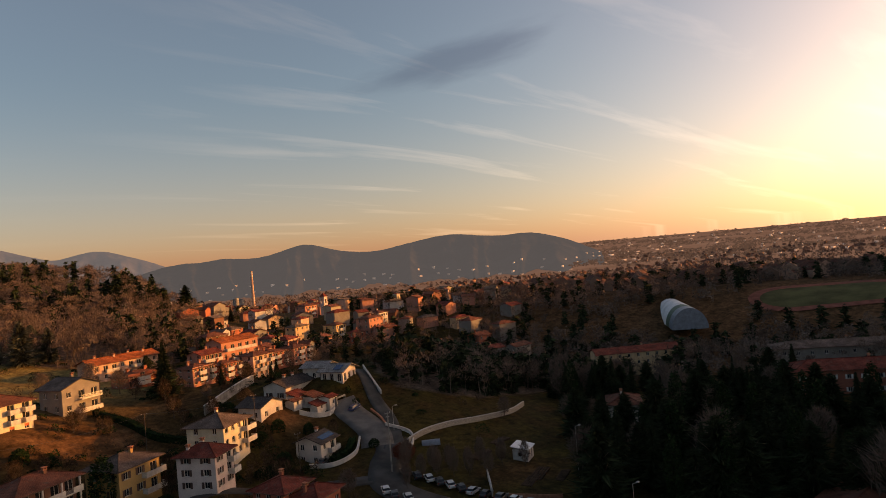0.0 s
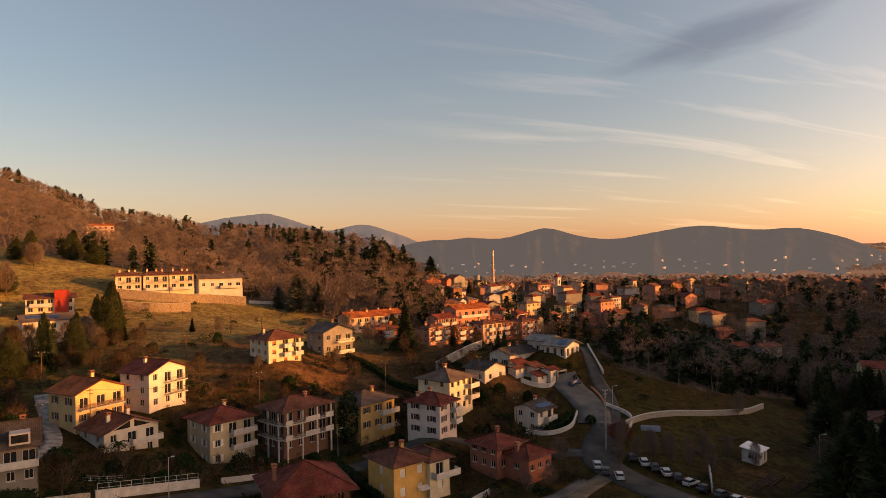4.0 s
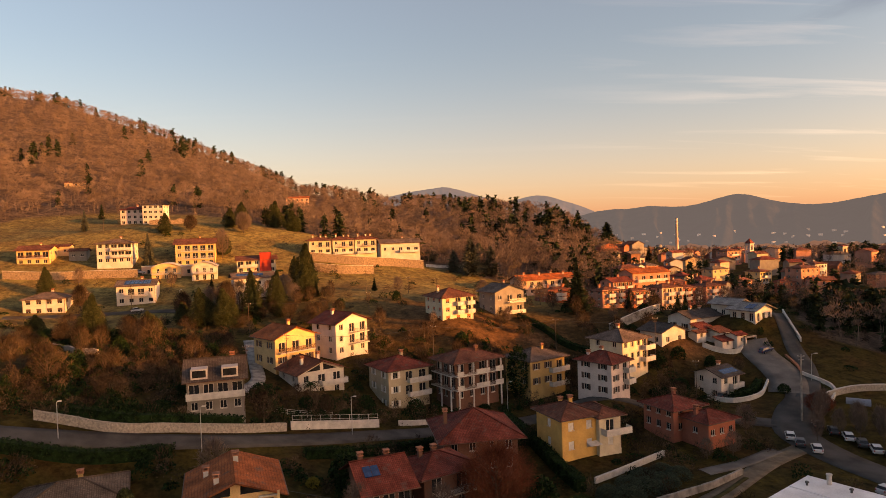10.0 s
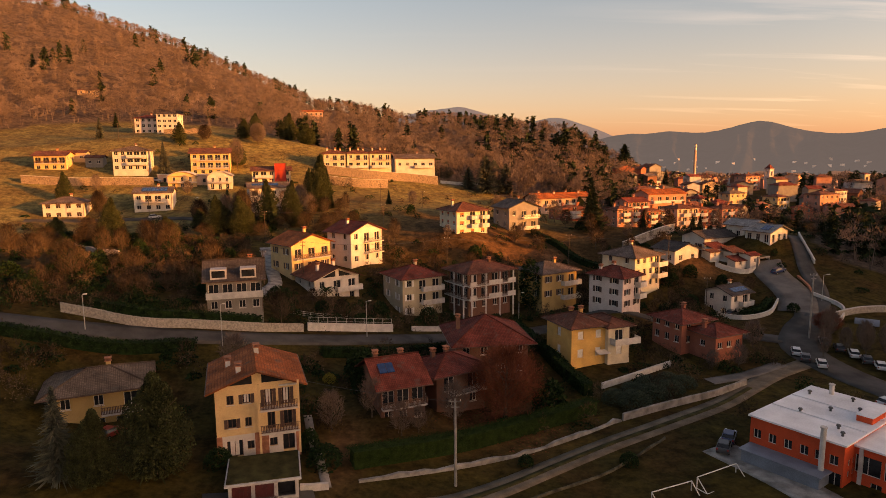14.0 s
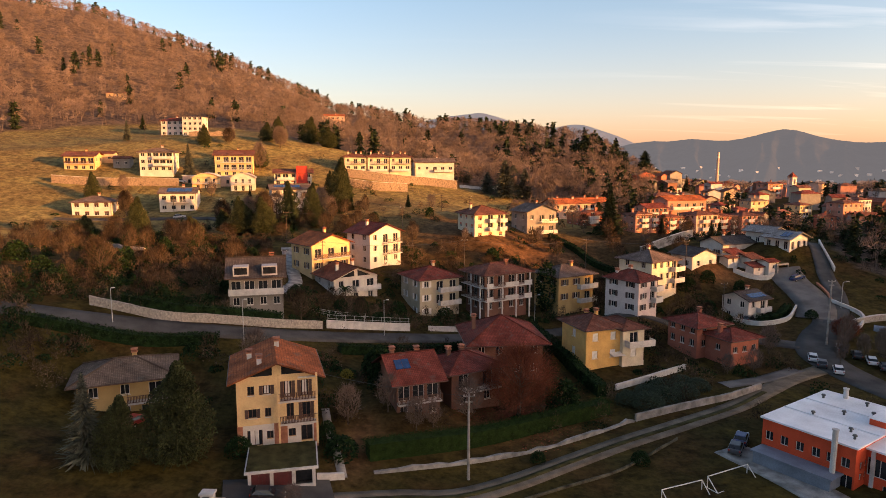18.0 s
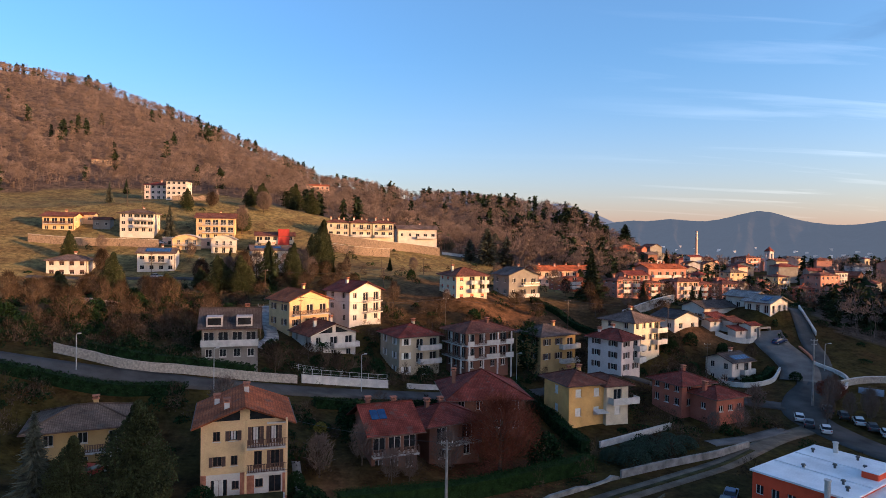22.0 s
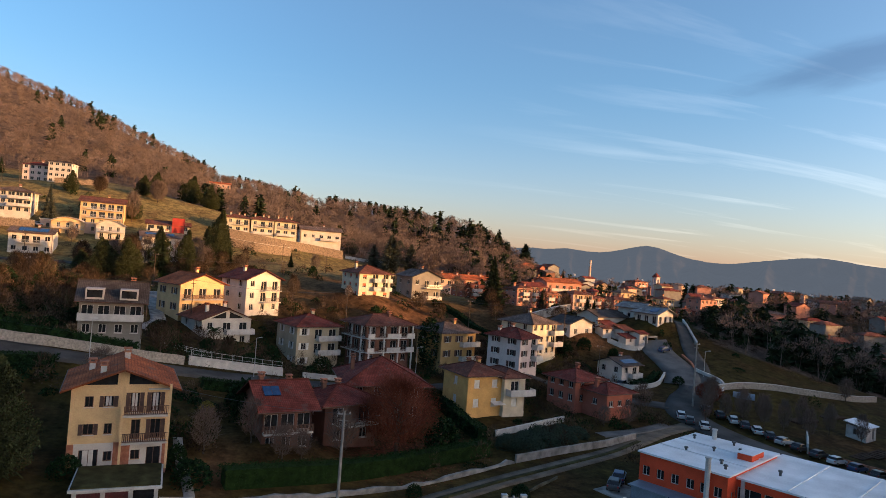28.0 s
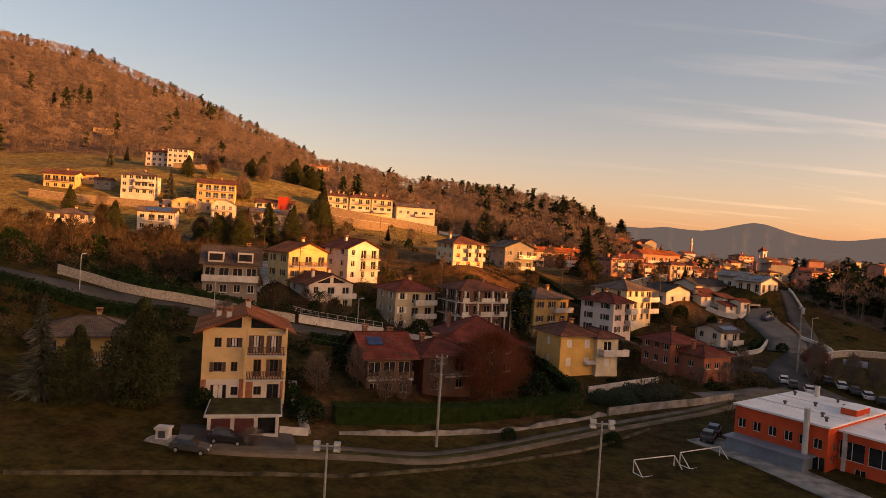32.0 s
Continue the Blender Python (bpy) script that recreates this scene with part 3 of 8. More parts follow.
def make_ground():
    rad = np.concatenate([np.linspace(4, 340, 130), np.geomspace(345, 2400, 100), np.geomspace(2450, 4900, 16)])
    azs = np.radians(np.concatenate([np.linspace(-75, 80, 311), np.linspace(80.5, 140, 160), np.linspace(144, 281, 30)]))
    A, R = np.meshgrid(azs, rad)
    X, Y = R * np.sin(A), R * np.cos(A)
    Zz = land(X, Y)
    nr, na = X.shape
    v = np.stack([X.ravel(), Y.ravel(), Zz.ravel()], 1)
    f = []
    for i in range(nr - 1):
        for j in range(na):
            k = (j + 1) % na
            f.append((i * na + j, i * na + k, (i + 1) * na + k, (i + 1) * na + j))
    near = [q for q in f if q[2] < 214 * na]
    far = [q for q in f if q[2] >= 214 * na]
    rim = 213 * na
    plain = new("backdrop_plain", mesh_from("backdrop_plain", v[rim:].tolist(), [tuple(k - rim for k in q) for q in far], hazed_material("distant_plain", (0.06, 0.05, 0.045), (0.085, 0.048, 0.036), 0.004), True))
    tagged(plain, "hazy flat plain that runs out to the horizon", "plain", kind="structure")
    f = near + [tuple(reversed(range(na)))]
    v = v[:214 * na]
    X, Y, R = X[:214], Y[:214], R[:214]
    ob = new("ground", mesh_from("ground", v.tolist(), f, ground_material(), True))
    earth = sum(a * np.exp(-(((X - x0) / sx) ** 2 + ((Y - y0) / sy) ** 2)) for x0, y0, sx, sy, a in ((4, 196, 22, 22, 0.95), (28, 182, 16, 12, 0.8), (66, 166, 8, 6, 0.9), (-12.5, 80, 3, 8, 0.8), (6, 92, 11, 9, 0.6), (-30, 240, 18, 10, 0.5), (20, 64, 8, 5, 0.5), (-58, 140, 16, 12, 0.6), (50, 200, 14, 10, 0.7), (96, 112, 9, 7, 0.6)))
    bearing = np.degrees(np.arctan2(X, Y))
    earth = earth + 0.9 * np.clip((R - 255) / 40, 0, 1) * np.clip((bearing - 36) / 8, 0, 1) * np.clip((95 - bearing) / 10, 0, 1)
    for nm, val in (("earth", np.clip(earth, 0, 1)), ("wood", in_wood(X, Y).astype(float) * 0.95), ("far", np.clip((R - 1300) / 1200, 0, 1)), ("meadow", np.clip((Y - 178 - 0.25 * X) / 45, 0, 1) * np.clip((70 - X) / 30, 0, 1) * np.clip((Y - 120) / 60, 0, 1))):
        at = ob.data.attributes.new(nm, "FLOAT", "POINT")
        at.data.foreach_set("value", val.ravel())
    return tagged(ob, "winter grass and bare earth on a valley side, hills beyond", "ground", kind="structure")


make_ground()
# each range carries its own haze tone as a glow of the surface
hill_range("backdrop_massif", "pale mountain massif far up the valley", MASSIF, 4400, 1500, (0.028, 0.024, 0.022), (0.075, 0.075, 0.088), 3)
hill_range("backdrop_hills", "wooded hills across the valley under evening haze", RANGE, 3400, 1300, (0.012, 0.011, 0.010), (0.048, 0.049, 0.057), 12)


# ---- building blocks ----
def part(name, bm, mat, parent, label=""):
    me = bpy.data.meshes.new(name)
    if isinstance(bm, bmesh.types.BMesh):
        bm.to_mesh(me)
        bm.free()
    else:
        me = bm
    if not me.materials:
        for m in mat if isinstance(mat, (list, tuple)) else [mat]:
            me.materials.append(m)
    ob = new(name, me)
    ob.parent = parent
    if label:
        ob["label"] = label
    return ob


def thing(name, m, label, category, group=""):
    ob = new(name)
    ob.matrix_basis = m
    return tagged(ob, label, category, group)


def box(bm, x0, y0, z0, x1, y1, z1):
    v = [bm.verts.new((x, y, z)) for z in (z0, z1) for x, y in ((x0, y0), (x1, y0), (x1, y1), (x0, y1))]
    for f in ((3, 2, 1, 0), (4, 5, 6, 7), (0, 1, 5, 4), (1, 2, 6, 5), (2, 3, 7, 6), (3, 0, 4, 7)):
        bm.faces.new([v[k] for k in f])
    return v


def cube_mesh(name, x0, y0, z0, x1, y1, z1):
    bm = bmesh.new()
    box(bm, x0, y0, z0, x1, y1, z1)
    return bm


def rod(bm, a, b, r0, r1=None, n=6):
    a, b = Vector(a), Vector(b)
    r1 = r0 if r1 is None else r1
    d = (b - a).normalized()
    s = d.cross(Vector((0, 0, 1)) if abs(d.z) < 0.9 else Vector((1, 0, 0))).normalized()
    t = d.cross(s)
    ring = [[bm.verts.new(p + (s * math.cos(k * 2 * math.pi / n) + t * math.sin(k * 2 * math.pi / n)) * r) for k in range(n)] for p, r in ((a, r0), (b, r1))]
    for k in range(n):
        bm.faces.new((ring[0][k], ring[0][(k + 1) % n], ring[1][(k + 1) % n], ring[1][k]))
    bm.faces.new(ring[0][::-1])
    bm.faces.new(ring[1])


SIDES = {"f": lambda u, v, k, w, d: (u, -d / 2 + k, v), "r": lambda u, v, k, w, d: (w / 2 - k, u, v),
         "b": lambda u, v, k, w, d: (-u, d / 2 - k, v), "l": lambda u, v, k, w, d: (-w / 2 + k, -u, v)}
TURN = {"f": 0, "r": 90, "b": 180, "l": 270}


def walls(w, d, h, below, openings, reveal=0.22):
    """Four walls with their openings cut through, each opening (side, centre, sill, width, height)."""
    bm = bmesh.new()
    for s, at in SIDES.items():
        span = w if s in "fb" else d
        cuts = [(u - a / 2, u + a / 2, v, v + b) for (q, u, v, a, b) in openings if q == s]
        us = sorted({-span / 2, span / 2, *[c for o in cuts for c in o[:2]]})
        vs = sorted({-below, h, *[c for o in cuts for c in o[2:]]})
        for u0, u1 in zip(us, us[1:]):
            for v0, v1 in zip(vs, vs[1:]):
                um, vm = (u0 + u1) / 2, (v0 + v1) / 2
                if any(o[0] < um < o[1] and o[2] < vm < o[3] for o in cuts):
                    continue
                bm.faces.new([bm.verts.new(at(u, v, 0, w, d)) for u, v in ((u0, v0), (u1, v0), (u1, v1), (u0, v1))])
        for a, b, c, e in cuts:
            ring = ((a, c), (b, c), (b, e), (a, e))
            for (p, q), (r, t) in zip(ring, ring[1:] + ring[:1]):
                bm.faces.new([bm.verts.new(at(*x, w, d)) for x in ((p, q, 0), (p, q, reveal), (r, t, reveal), (r, t, 0))])
    bmesh.ops.remove_doubles(bm, verts=bm.verts, dist=0.001)
    return bm


def slab_faces(bm, polys, thick, uvs=True):
    """Sloping roof planes as one thick slab; courses run along each plane's eave. The first edge of a polygon is its eave."""
    lay = bm.loops.layers.uv.verify()
    for poly in polys:
        p = [Vector(q) for q in poly]
        top = [bm.verts.new(q) for q in p]
        low = [bm.verts.new(q - Vector((0, 0, thick))) for q in p]
        f = bm.faces.new(top)
        e = (p[1] - p[0]).normalized()
        n = (p[1] - p[0]).cross(p[2] - p[0]).normalized()
        g = n.cross(e)
        for l in f.loops:
            q = l.vert.co - p[0]
            l[lay].uv = (q.dot(e), q.dot(g))
        bm.faces.new(low[::-1])
        for k in range(len(p)):
            j = (k + 1) % len(p)
            bm.faces.new((top[j], top[k], low[k], low[j]))


def roof_planes(w, d, h, kind, pitch, over):
    """Planes and ridge height of a hipped or gabled roof over a w x d house with its wall tops at h."""
    W, D = w / 2 + over, d / 2 + over
    t = math.tan(radians(pitch))
    e = h - over * t * 0.55
    if kind == "hip":
        if W >= D:
            z = e + D * t
            a, b = (-(W - D), 0, z), (W - D, 0, z)
            return [((-W, -D, e), (W, -D, e), b, a), ((W, D, e), (-W, D, e), a, b), ((W, -D, e), (W, D, e), b), ((-W, D, e), (-W, -D, e), a)], z
        z = e + W * t
        a, b = (0, -(D - W), z), (0, D - W, z)
        return [((W, -D, e), (W, D, e), b, a), ((-W, D, e), (-W, -D, e), a, b), ((-W, -D, e), (W, -D, e), a), ((W, D, e), (-W, D, e), b)], z
    if kind == "gx":
        z = e + D * t
        return [((-W, -D, e), (W, -D, e), (W, 0, z), (-W, 0, z)), ((W, D, e), (-W, D, e), (-W, 0, z), (W, 0, z))], z
    if kind == "gy":
        z = e + W * t
        return [((W, -D, e), (W, D, e), (0, D, z), (0, -D, z)), ((-W, D, e), (-W, -D, e), (0, -D, z), (0, D, z))], z
    z = e + 2 * D * t
    return [((-W, -D, e), (W, -D, e), (W, D, z), (-W, D, z))], z


MESH = {}
PLOTS = []


def window_meshes(a, b, style):
    key = (round(a, 2), round(b, 2), style)
    if key not in MESH:
        def to_mesh(nm, bmx):
            x = bpy.data.meshes.new(nm)
            bmx.to_mesh(x)
            bmx.free()
            return x

        t = 0.07
        us, vs = (-a / 2, -a / 2 + t, -t / 2, t / 2, a / 2 - t, a / 2), (0, t, b - t, b)
        fr = bmesh.new()
        P = {(i, j, k): fr.verts.new((u, y, v)) for i, u in enumerate(us) for j, v in enumerate(vs) for k, y in enumerate((-0.06, 0.0))}
        hole = lambda i, j: j == 1 and i in (1, 3)
        for i in range(5):
            for j in range(3):
                if not hole(i, j):
                    fr.faces.new((P[i, j, 0], P[i + 1, j, 0], P[i + 1, j + 1, 0], P[i, j + 1, 0]))
        for i in (1, 3):
            ring = ((i, 1), (i + 1, 1), (i + 1, 2), (i, 2))
            for p, q in zip(ring, ring[1:] + ring[:1]):
                fr.faces.new((P[(*q, 0)], P[(*p, 0)], P[(*p, 1)], P[(*q, 1)]))
        bmesh.ops.delete(fr, geom=[v for v in fr.verts if not v.link_faces], context="VERTS")
        out = {"frame": to_mesh("window_frame", fr)}
        out["pane"] = to_mesh("pane", cube_mesh("p", -a / 2, 0.0, 0, a / 2, 0.03, b))
        out["sill"] = to_mesh("sill", cube_mesh("s", -a / 2 - 0.08, -0.30, -0.08, a / 2 + 0.08, -0.07, -0.01))
        shs = []
        if style == "open":
            for s in (-1, 1):
                x = s * (a / 2 + a / 4)
                sh = cube_mesh("sh", x - a / 4 + 0.02, -0.27, 0, x + a / 4 - 0.02, -0.225, b)
                shs.append(to_mesh("shutter", sh))
        elif style in ("shut", "garage", "half"):
            sh = bmesh.new()
            lo = b * 0.45 if style == "half" else 0.0
            n = max(6, int((b - lo) / 0.16))
            prof = []
            for k in range(n):
                z0, z1 = lo + (b - lo) * k / n, lo + (b - lo) * (k + 1) / n
                prof += [(-0.10, z0), (-0.10, z0 + (z1 - z0) * 0.8), (-0.07, z0 + (z1 - z0) * 0.85), (-0.07, z1)]
            col = [[sh.verts.new((x, y, z)) for y, z in prof] for x in (-a / 2 + 0.01, a / 2 - 0.01)]
            for k in range(len(prof) - 1):
                sh.faces.new((col[0][k], col[1][k], col[1][k + 1], col[0][k + 1]))
            shs.append(to_mesh("shutter", sh))
        out["shutters"] = shs
        MESH[key] = out
    return MESH[key]


def with_mat(me, mat):
    key = (me.name, mat.name)
    if key not in MESH:
        c = me.copy()
        c.materials.clear()
        c.materials.append(mat)
        MESH[key] = c
    return MESH[key]


def add_window(house, w, d, op, style, shut_mat, frame_mat, plain=False):
    s, u, v, a, b = op
    x, y, z = SIDES[s](u, v, 0.22, w, d)
    ms = window_meshes(a, b, style)
    nm = "door" if v < 0.3 and b > 1.9 else "window"
    win = part(nm, with_mat(ms["frame"], frame_mat), None, house)
    win.matrix_basis = pose(x, y, z, 0, 0, TURN[s])
    part("pane", with_mat(ms["pane"], M["glass"]), None, win)
    if nm == "window" and not plain:
        part("sill", with_mat(ms["sill"], M["slab"]), None, win)
    for sh in ms["shutters"]:
        part("shutter", with_mat(sh, shut_mat), None, win)


def add_balcony(house, w, d, s, u, v, a, out, rail, mat):
    """A slab on the wall with a parapet, or posts and rails."""
    x, y, z = SIDES[s](u, v, 0, w, d)
    slab = part("balcony", cube_mesh("b", -a / 2, -out, -0.2, a / 2, 0, 0), M["slab"], house)
    slab.matrix_basis = pose(x, y, z, 0, 0, TURN[s])
    bm = bmesh.new()
    if rail == "solid":
        box(bm, -a / 2, -out, 0, a / 2, -out + 0.12, 0.95)
        box(bm, -a / 2, -out + 0.12, 0, -a / 2 + 0.12, 0, 0.95)
        box(bm, a / 2 - 0.12, -out + 0.12, 0, a / 2, 0, 0.95)
    else:
        for zz in (0.12, 0.98):
            box(bm, -a / 2, -out, zz - 0.03, a / 2, -out + 0.05, zz + 0.03)
            for q in (-a / 2, a / 2 - 0.05):
                box(bm, q, -out + 0.05, zz - 0.03, q + 0.05, 0, zz + 0.03)
        n = int(a / 0.18)
        for k in range(n + 1):
            q = -a / 2 + 0.02 + (a - 0.04) * k / n
            step = 0.05 if rail == "wood" else 0.018
            box(bm, q - step, -out + 0.01, 0.15, q + step, -out + 0.04, 0.95)
    part("railing", bm, mat, slab)


def chimney(house, x, y, z0, z1, mat):
    c = part("chimney", cube_mesh("c", x - 0.3, y - 0.3, z0, x + 0.3, y + 0.3, z1), mat, house)
    bm = bmesh.new()
    box(bm, x - 0.42, y - 0.42, z1, x + 0.42, y + 0.42, z1 + 0.1)
    for q in (-0.28, 0.28):
        box(bm, x + q - 0.05, y - 0.3, z1 + 0.1, x + q + 0.05, y + 0.3, z1 + 0.4)
    box(bm, x - 0.45, y - 0.45, z1 + 0.4, x + 0.45, y + 0.45, z1 + 0.52)
    part("chimney_cap", bm, M["terracotta"], c)


def house(label, x, y, yaw, w, d, h, roof="hip", wall="white", tiles="rbrown", z=None, pitch=20, over=0.8, floors=2, wins="", balc=(), style="open", shut="shutter",
          chim=((0.2, 0.1),), cat="house", below=4.0, frame_mat="frame", group="", name="house", first=0.9, wh=1.4, ww=1.15, doors=(), gutter=True, eave=None, far=False):
    """A house: wins lists per side the number of windows on each floor, as 'f3r2l2'; balc holds (side, centre, floor, length, depth, rail)."""
    z = gz(x, y) if z is None else z
    if eave is not None:
        h = eave - z
    PLOTS.append((x, y, 0.5 * math.hypot(w, d) + 1.0))
    ob = thing(name, pose(x, y, z, 0, 0, yaw), label, cat, group)
    fh = h / floors
    ops, kinds = [], []
    for k in range(0, len(wins) - 1, 2):
        s, n = wins[k], int(wins[k + 1])
        span = w if s in "fb" else d
        for fl in range(floors):
            for i in range(n):
                u = -span / 2 + span * (i + 0.5) / n
                tall = any(b[0] == s and b[2] == fl and abs(u - b[1]) < b[3] / 2 for b in balc)
                hh, vv = (2.1, fl * fh + 0.12) if tall else (min(wh, fh - 1.2), fl * fh + first)
                if any(o[0] == s and abs(o[1] - u) < o[3] / 2 + ww and fl == 0 for o in doors):
                    continue
                ops.append((s, u, vv, min(ww * 1.5, span / n - 0.35) if tall else ww, hh))
                kinds.append("plain" if tall else style)
    for o in doors:
        ops.append(tuple(o[:5]))
        kinds.append(o[5] if len(o) > 5 else "plain")
    part("wall", walls(w, d, h, below, ops), M[wall], ob)
    planes, top = roof_planes(w, d, h, roof, pitch, over)
    bm = bmesh.new()
    slab_faces(bm, planes, 0.16)
    rf = part("roof", bm, M[tiles], ob)
    if not far:
        apex = [p for poly in planes for p in poly if abs(p[2] - top) < 0.01]
        low, up = min(apex), max(apex)
        runs = [(low, up)] if (Vector(up) - Vector(low)).length > 0.1 else []
        if roof == "hip":
            runs += [(c, min((low, up), key=lambda a: (a[0] - c[0]) ** 2 + (a[1] - c[1]) ** 2)) for c in {p for poly in planes for p in poly if p[2] < top - 0.1}]
        for p, q in sorted(runs):
            bm = bmesh.new()
            rod(bm, Vector(p) + Vector((0, 0, 0.02)), Vector(q) + Vector((0, 0, 0.02)), 0.13, 0.13, 6)
            part("ridge_cap", bm, M[tiles], rf)
    if roof in ("gx", "gy", "shed"):
        bm = bmesh.new()
        t = math.tan(radians(pitch))
        e = h - over * t * 0.55 + over * t - 0.16
        if roof == "gx":
            for q in (-w / 2, w / 2):
                pts = [(q, -d / 2, h), (q, d / 2, h), (q, d / 2, e), (q, 0, e + d / 2 * t), (q, -d / 2, e)]
                bm.faces.new([bm.verts.new(p) for p in (pts if q > 0 else pts[::-1])])
                part("gable", bm, M[wall], ob)
                bm = bmesh.new()
        elif roof == "gy":
            for q in (-d / 2, d / 2):
                pts = [(-w / 2, q, h), (w / 2, q, h), (w / 2, q, e), (0, q, e + w / 2 * t), (-w / 2, q, e)]
                bm.faces.new([bm.verts.new(p) for p in (pts if q < 0 else pts[::-1])])
                part("gable", bm, M[wall], ob)
                bm = bmesh.new()
        bm.free()
    else:
        bm = bmesh.new()
        W, D = w / 2 + over - 0.05, d / 2 + over - 0.05
        e = h - over * math.tan(radians(pitch)) * 0.55 - 0.2
        box(bm, -W, -D, e, W, D, e + 0.05)
        part("soffit", bm, M["frame" if frame_mat == "frame" else frame_mat], ob)
    if gutter:
        W, D = w / 2 + over + 0.06, d / 2 + over + 0.06
        e = h - over * math.tan(radians(pitch)) * 0.55 - 0.1
        runs = [] if roof == "gy" else [((-W, -D, e), (W, -D, e))]
        if roof in ("hip", "gy"):
            runs += [((W, -D, e), (W, D, e)), ((-W, -D, e), (-W, D, e))]
        for p, q in runs:
            bm = bmesh.new()
            rod(bm, p, q, 0.07)
            part("gutter", bm, M["wood"], ob)
        bm = bmesh.new()
        rod(bm, (w / 2 - 0.1, -d / 2 - 0.08, 0), (w / 2 - 0.1, -d / 2 - 0.08, e), 0.05)
        part("downpipe", bm, M["wood"], ob)
    for op, kd in zip(ops, kinds):
        add_window(ob, w, d, op, kd, M[shut], M[frame_mat], far)
    for s, u, fl, a, out, *rail in balc:
        add_balcony(ob, w, d, s, u, fl * fh, a, out, rail[0] if rail else "solid", M[rail[1]] if len(rail) > 1 else M["slab"])
    for cx, cy in chim:
        zz = top - abs(cy) * 2 * 0.5 * (top - h)
        chimney(ob, cx * w / 2, cy * d / 2, zz - 1.4, zz + 0.7, M[wall])
    return ob


# ---- the houses nearest the camera ----
def cream_house():
    """Three storeys under a broad gable: closed bays on one half, timber balconies on the other, garages in front."""
    w, d, h = 9.6, 10.4, 8.7
    ob = thing("house", pose(-23.6, 82.4, -1.9, 0, 0, 18), "cream three-storey house with a broad gabled tiled roof", "house")
    fh = h / 3
    ops = [("f", -3.1, fh * 2 + 0.8, 0.8, 1.15), ("f", -1.25, fh * 2 + 0.8, 0.95, 1.15), ("f", -3.0, fh + 0.8, 1.0, 1.15), ("f", -1.15, fh + 0.8, 0.75, 1.15),
           ("f", -2.8, 0.15, 1.8, 2.0), ("f", -1.0, 0.85, 0.8, 1.05), ("f", 1.25, fh * 2 + 0.15, 0.95, 2.1), ("f", 3.3, fh * 2 + 0.15, 0.95, 2.1), ("f", 1.5, fh + 0.15, 0.9, 2.1), ("f", 3.45, fh + 0.15, 1.05, 2.1),
           ("f", 1.65, 0.85, 0.9, 1.05), ("f", 3.45, 0.15, 1.4, 2.0), ("r", -2, fh + 0.8, 1, 1.3), ("r", 2, fh + 0.8, 1, 1.3), ("r", 0, fh * 2 + 0.8, 1, 1.3), ("l", -2, fh + 0.8, 1, 1.3), ("l", 2, fh * 2 + 0.8, 1, 1.3)]
    part("wall", walls(w, d, h, 3, ops), M["cream"], ob)
    planes, top = roof_planes(w, d, h, "gy", 21, 0.95)
    bm = bmesh.new()
    slab_faces(bm, planes, 0.2)
    part("roof", bm, M["rorange"], ob)
    t = math.tan(radians(21))
    e = h + 0.16
    for q in (-1, 1):
        bm = bmesh.new()
        y = q * d / 2
        pts = [(-w / 2, y, h), (w / 2, y, h), (w / 2, y, e), (0, y, e + w / 2 * t), (-w / 2, y, e)]
        bm.faces.new([bm.verts.new(p) for p in (pts if q < 0 else pts[::-1])])
        part("gable", bm, M["cream"], ob)
    for s in (-1, 1):           # dark triangular lights under the gable
        bm = bmesh.new()
        pts = [(s * 0.55, h + 0.25), (s * 3.9, h + 0.25), (s * 0.55, h + 0.05 + (w / 2 - 0.55) * t - 0.1)]
        v = [bm.verts.new((x, y, z)) for y in (-d / 2 - 0.05, -d / 2 - 0.01) for x, z in pts]
        bm.faces.new(v[:3]), bm.faces.new(v[3:])
        for k in range(3):
            bm.faces.new((v[k], v[(k + 1) % 3], v[3 + (k + 1) % 3], v[3 + k]))
        bmesh.ops.recalc_face_normals(bm, faces=bm.faces)
        part("gable_window", bm, M["glass"], ob, "dark triangular gable glazing")
    for k, (op, st) in enumerate(zip(ops, ["plain"] * 17)):
        add_window(ob, w, d, op, st if k > 5 else "plain", M["shutter"], M["wood"])
    for op in (ops[1], ops[2], ops[6], ops[7], ops[9]):
        s, u, v, a, b = op
        x, y, z = SIDES[s](u, v, 0, w, d)
        for q in (-1, 1):
            sh = part("shutter", cube_mesh("s", q * (a / 2 + 0.21) - 0.2, -0.05, 0, q * (a / 2 + 0.21) + 0.2, 0.0, b), M["shutter"], ob)
            sh.matrix_basis = pose(x, y, z)
    for fl in (1, 2):
        add_balcony(ob, w, d, "f", 2.42, fl * fh, 4.7, 1.0, "wood", M["wood"])
    for q in (0.12, 4.68):
        part("pillar", cube_mesh("p", q - 0.12, -d / 2 - 1.0, 0, q + 0.12, -d / 2 - 0.8, h + 0.4), M["cream"], ob)
    for x0, x1 in ((-4.84, -4.2), (-0.5, 1.1), (4.3, 4.84)):
        part("plinth", cube_mesh("p", x0, -d / 2 - 0.05, -3, x1, -d / 2 - 0.004, 2.8), M["terracotta"], ob, "terracotta-coloured pier")
    part("awning_box", cube_mesh("a", 2.5, -d / 2 - 0.35, h - 0.35, 4.6, -d / 2 - 0.02, h - 0.2), M["frame"], ob, "rolled pale awning")
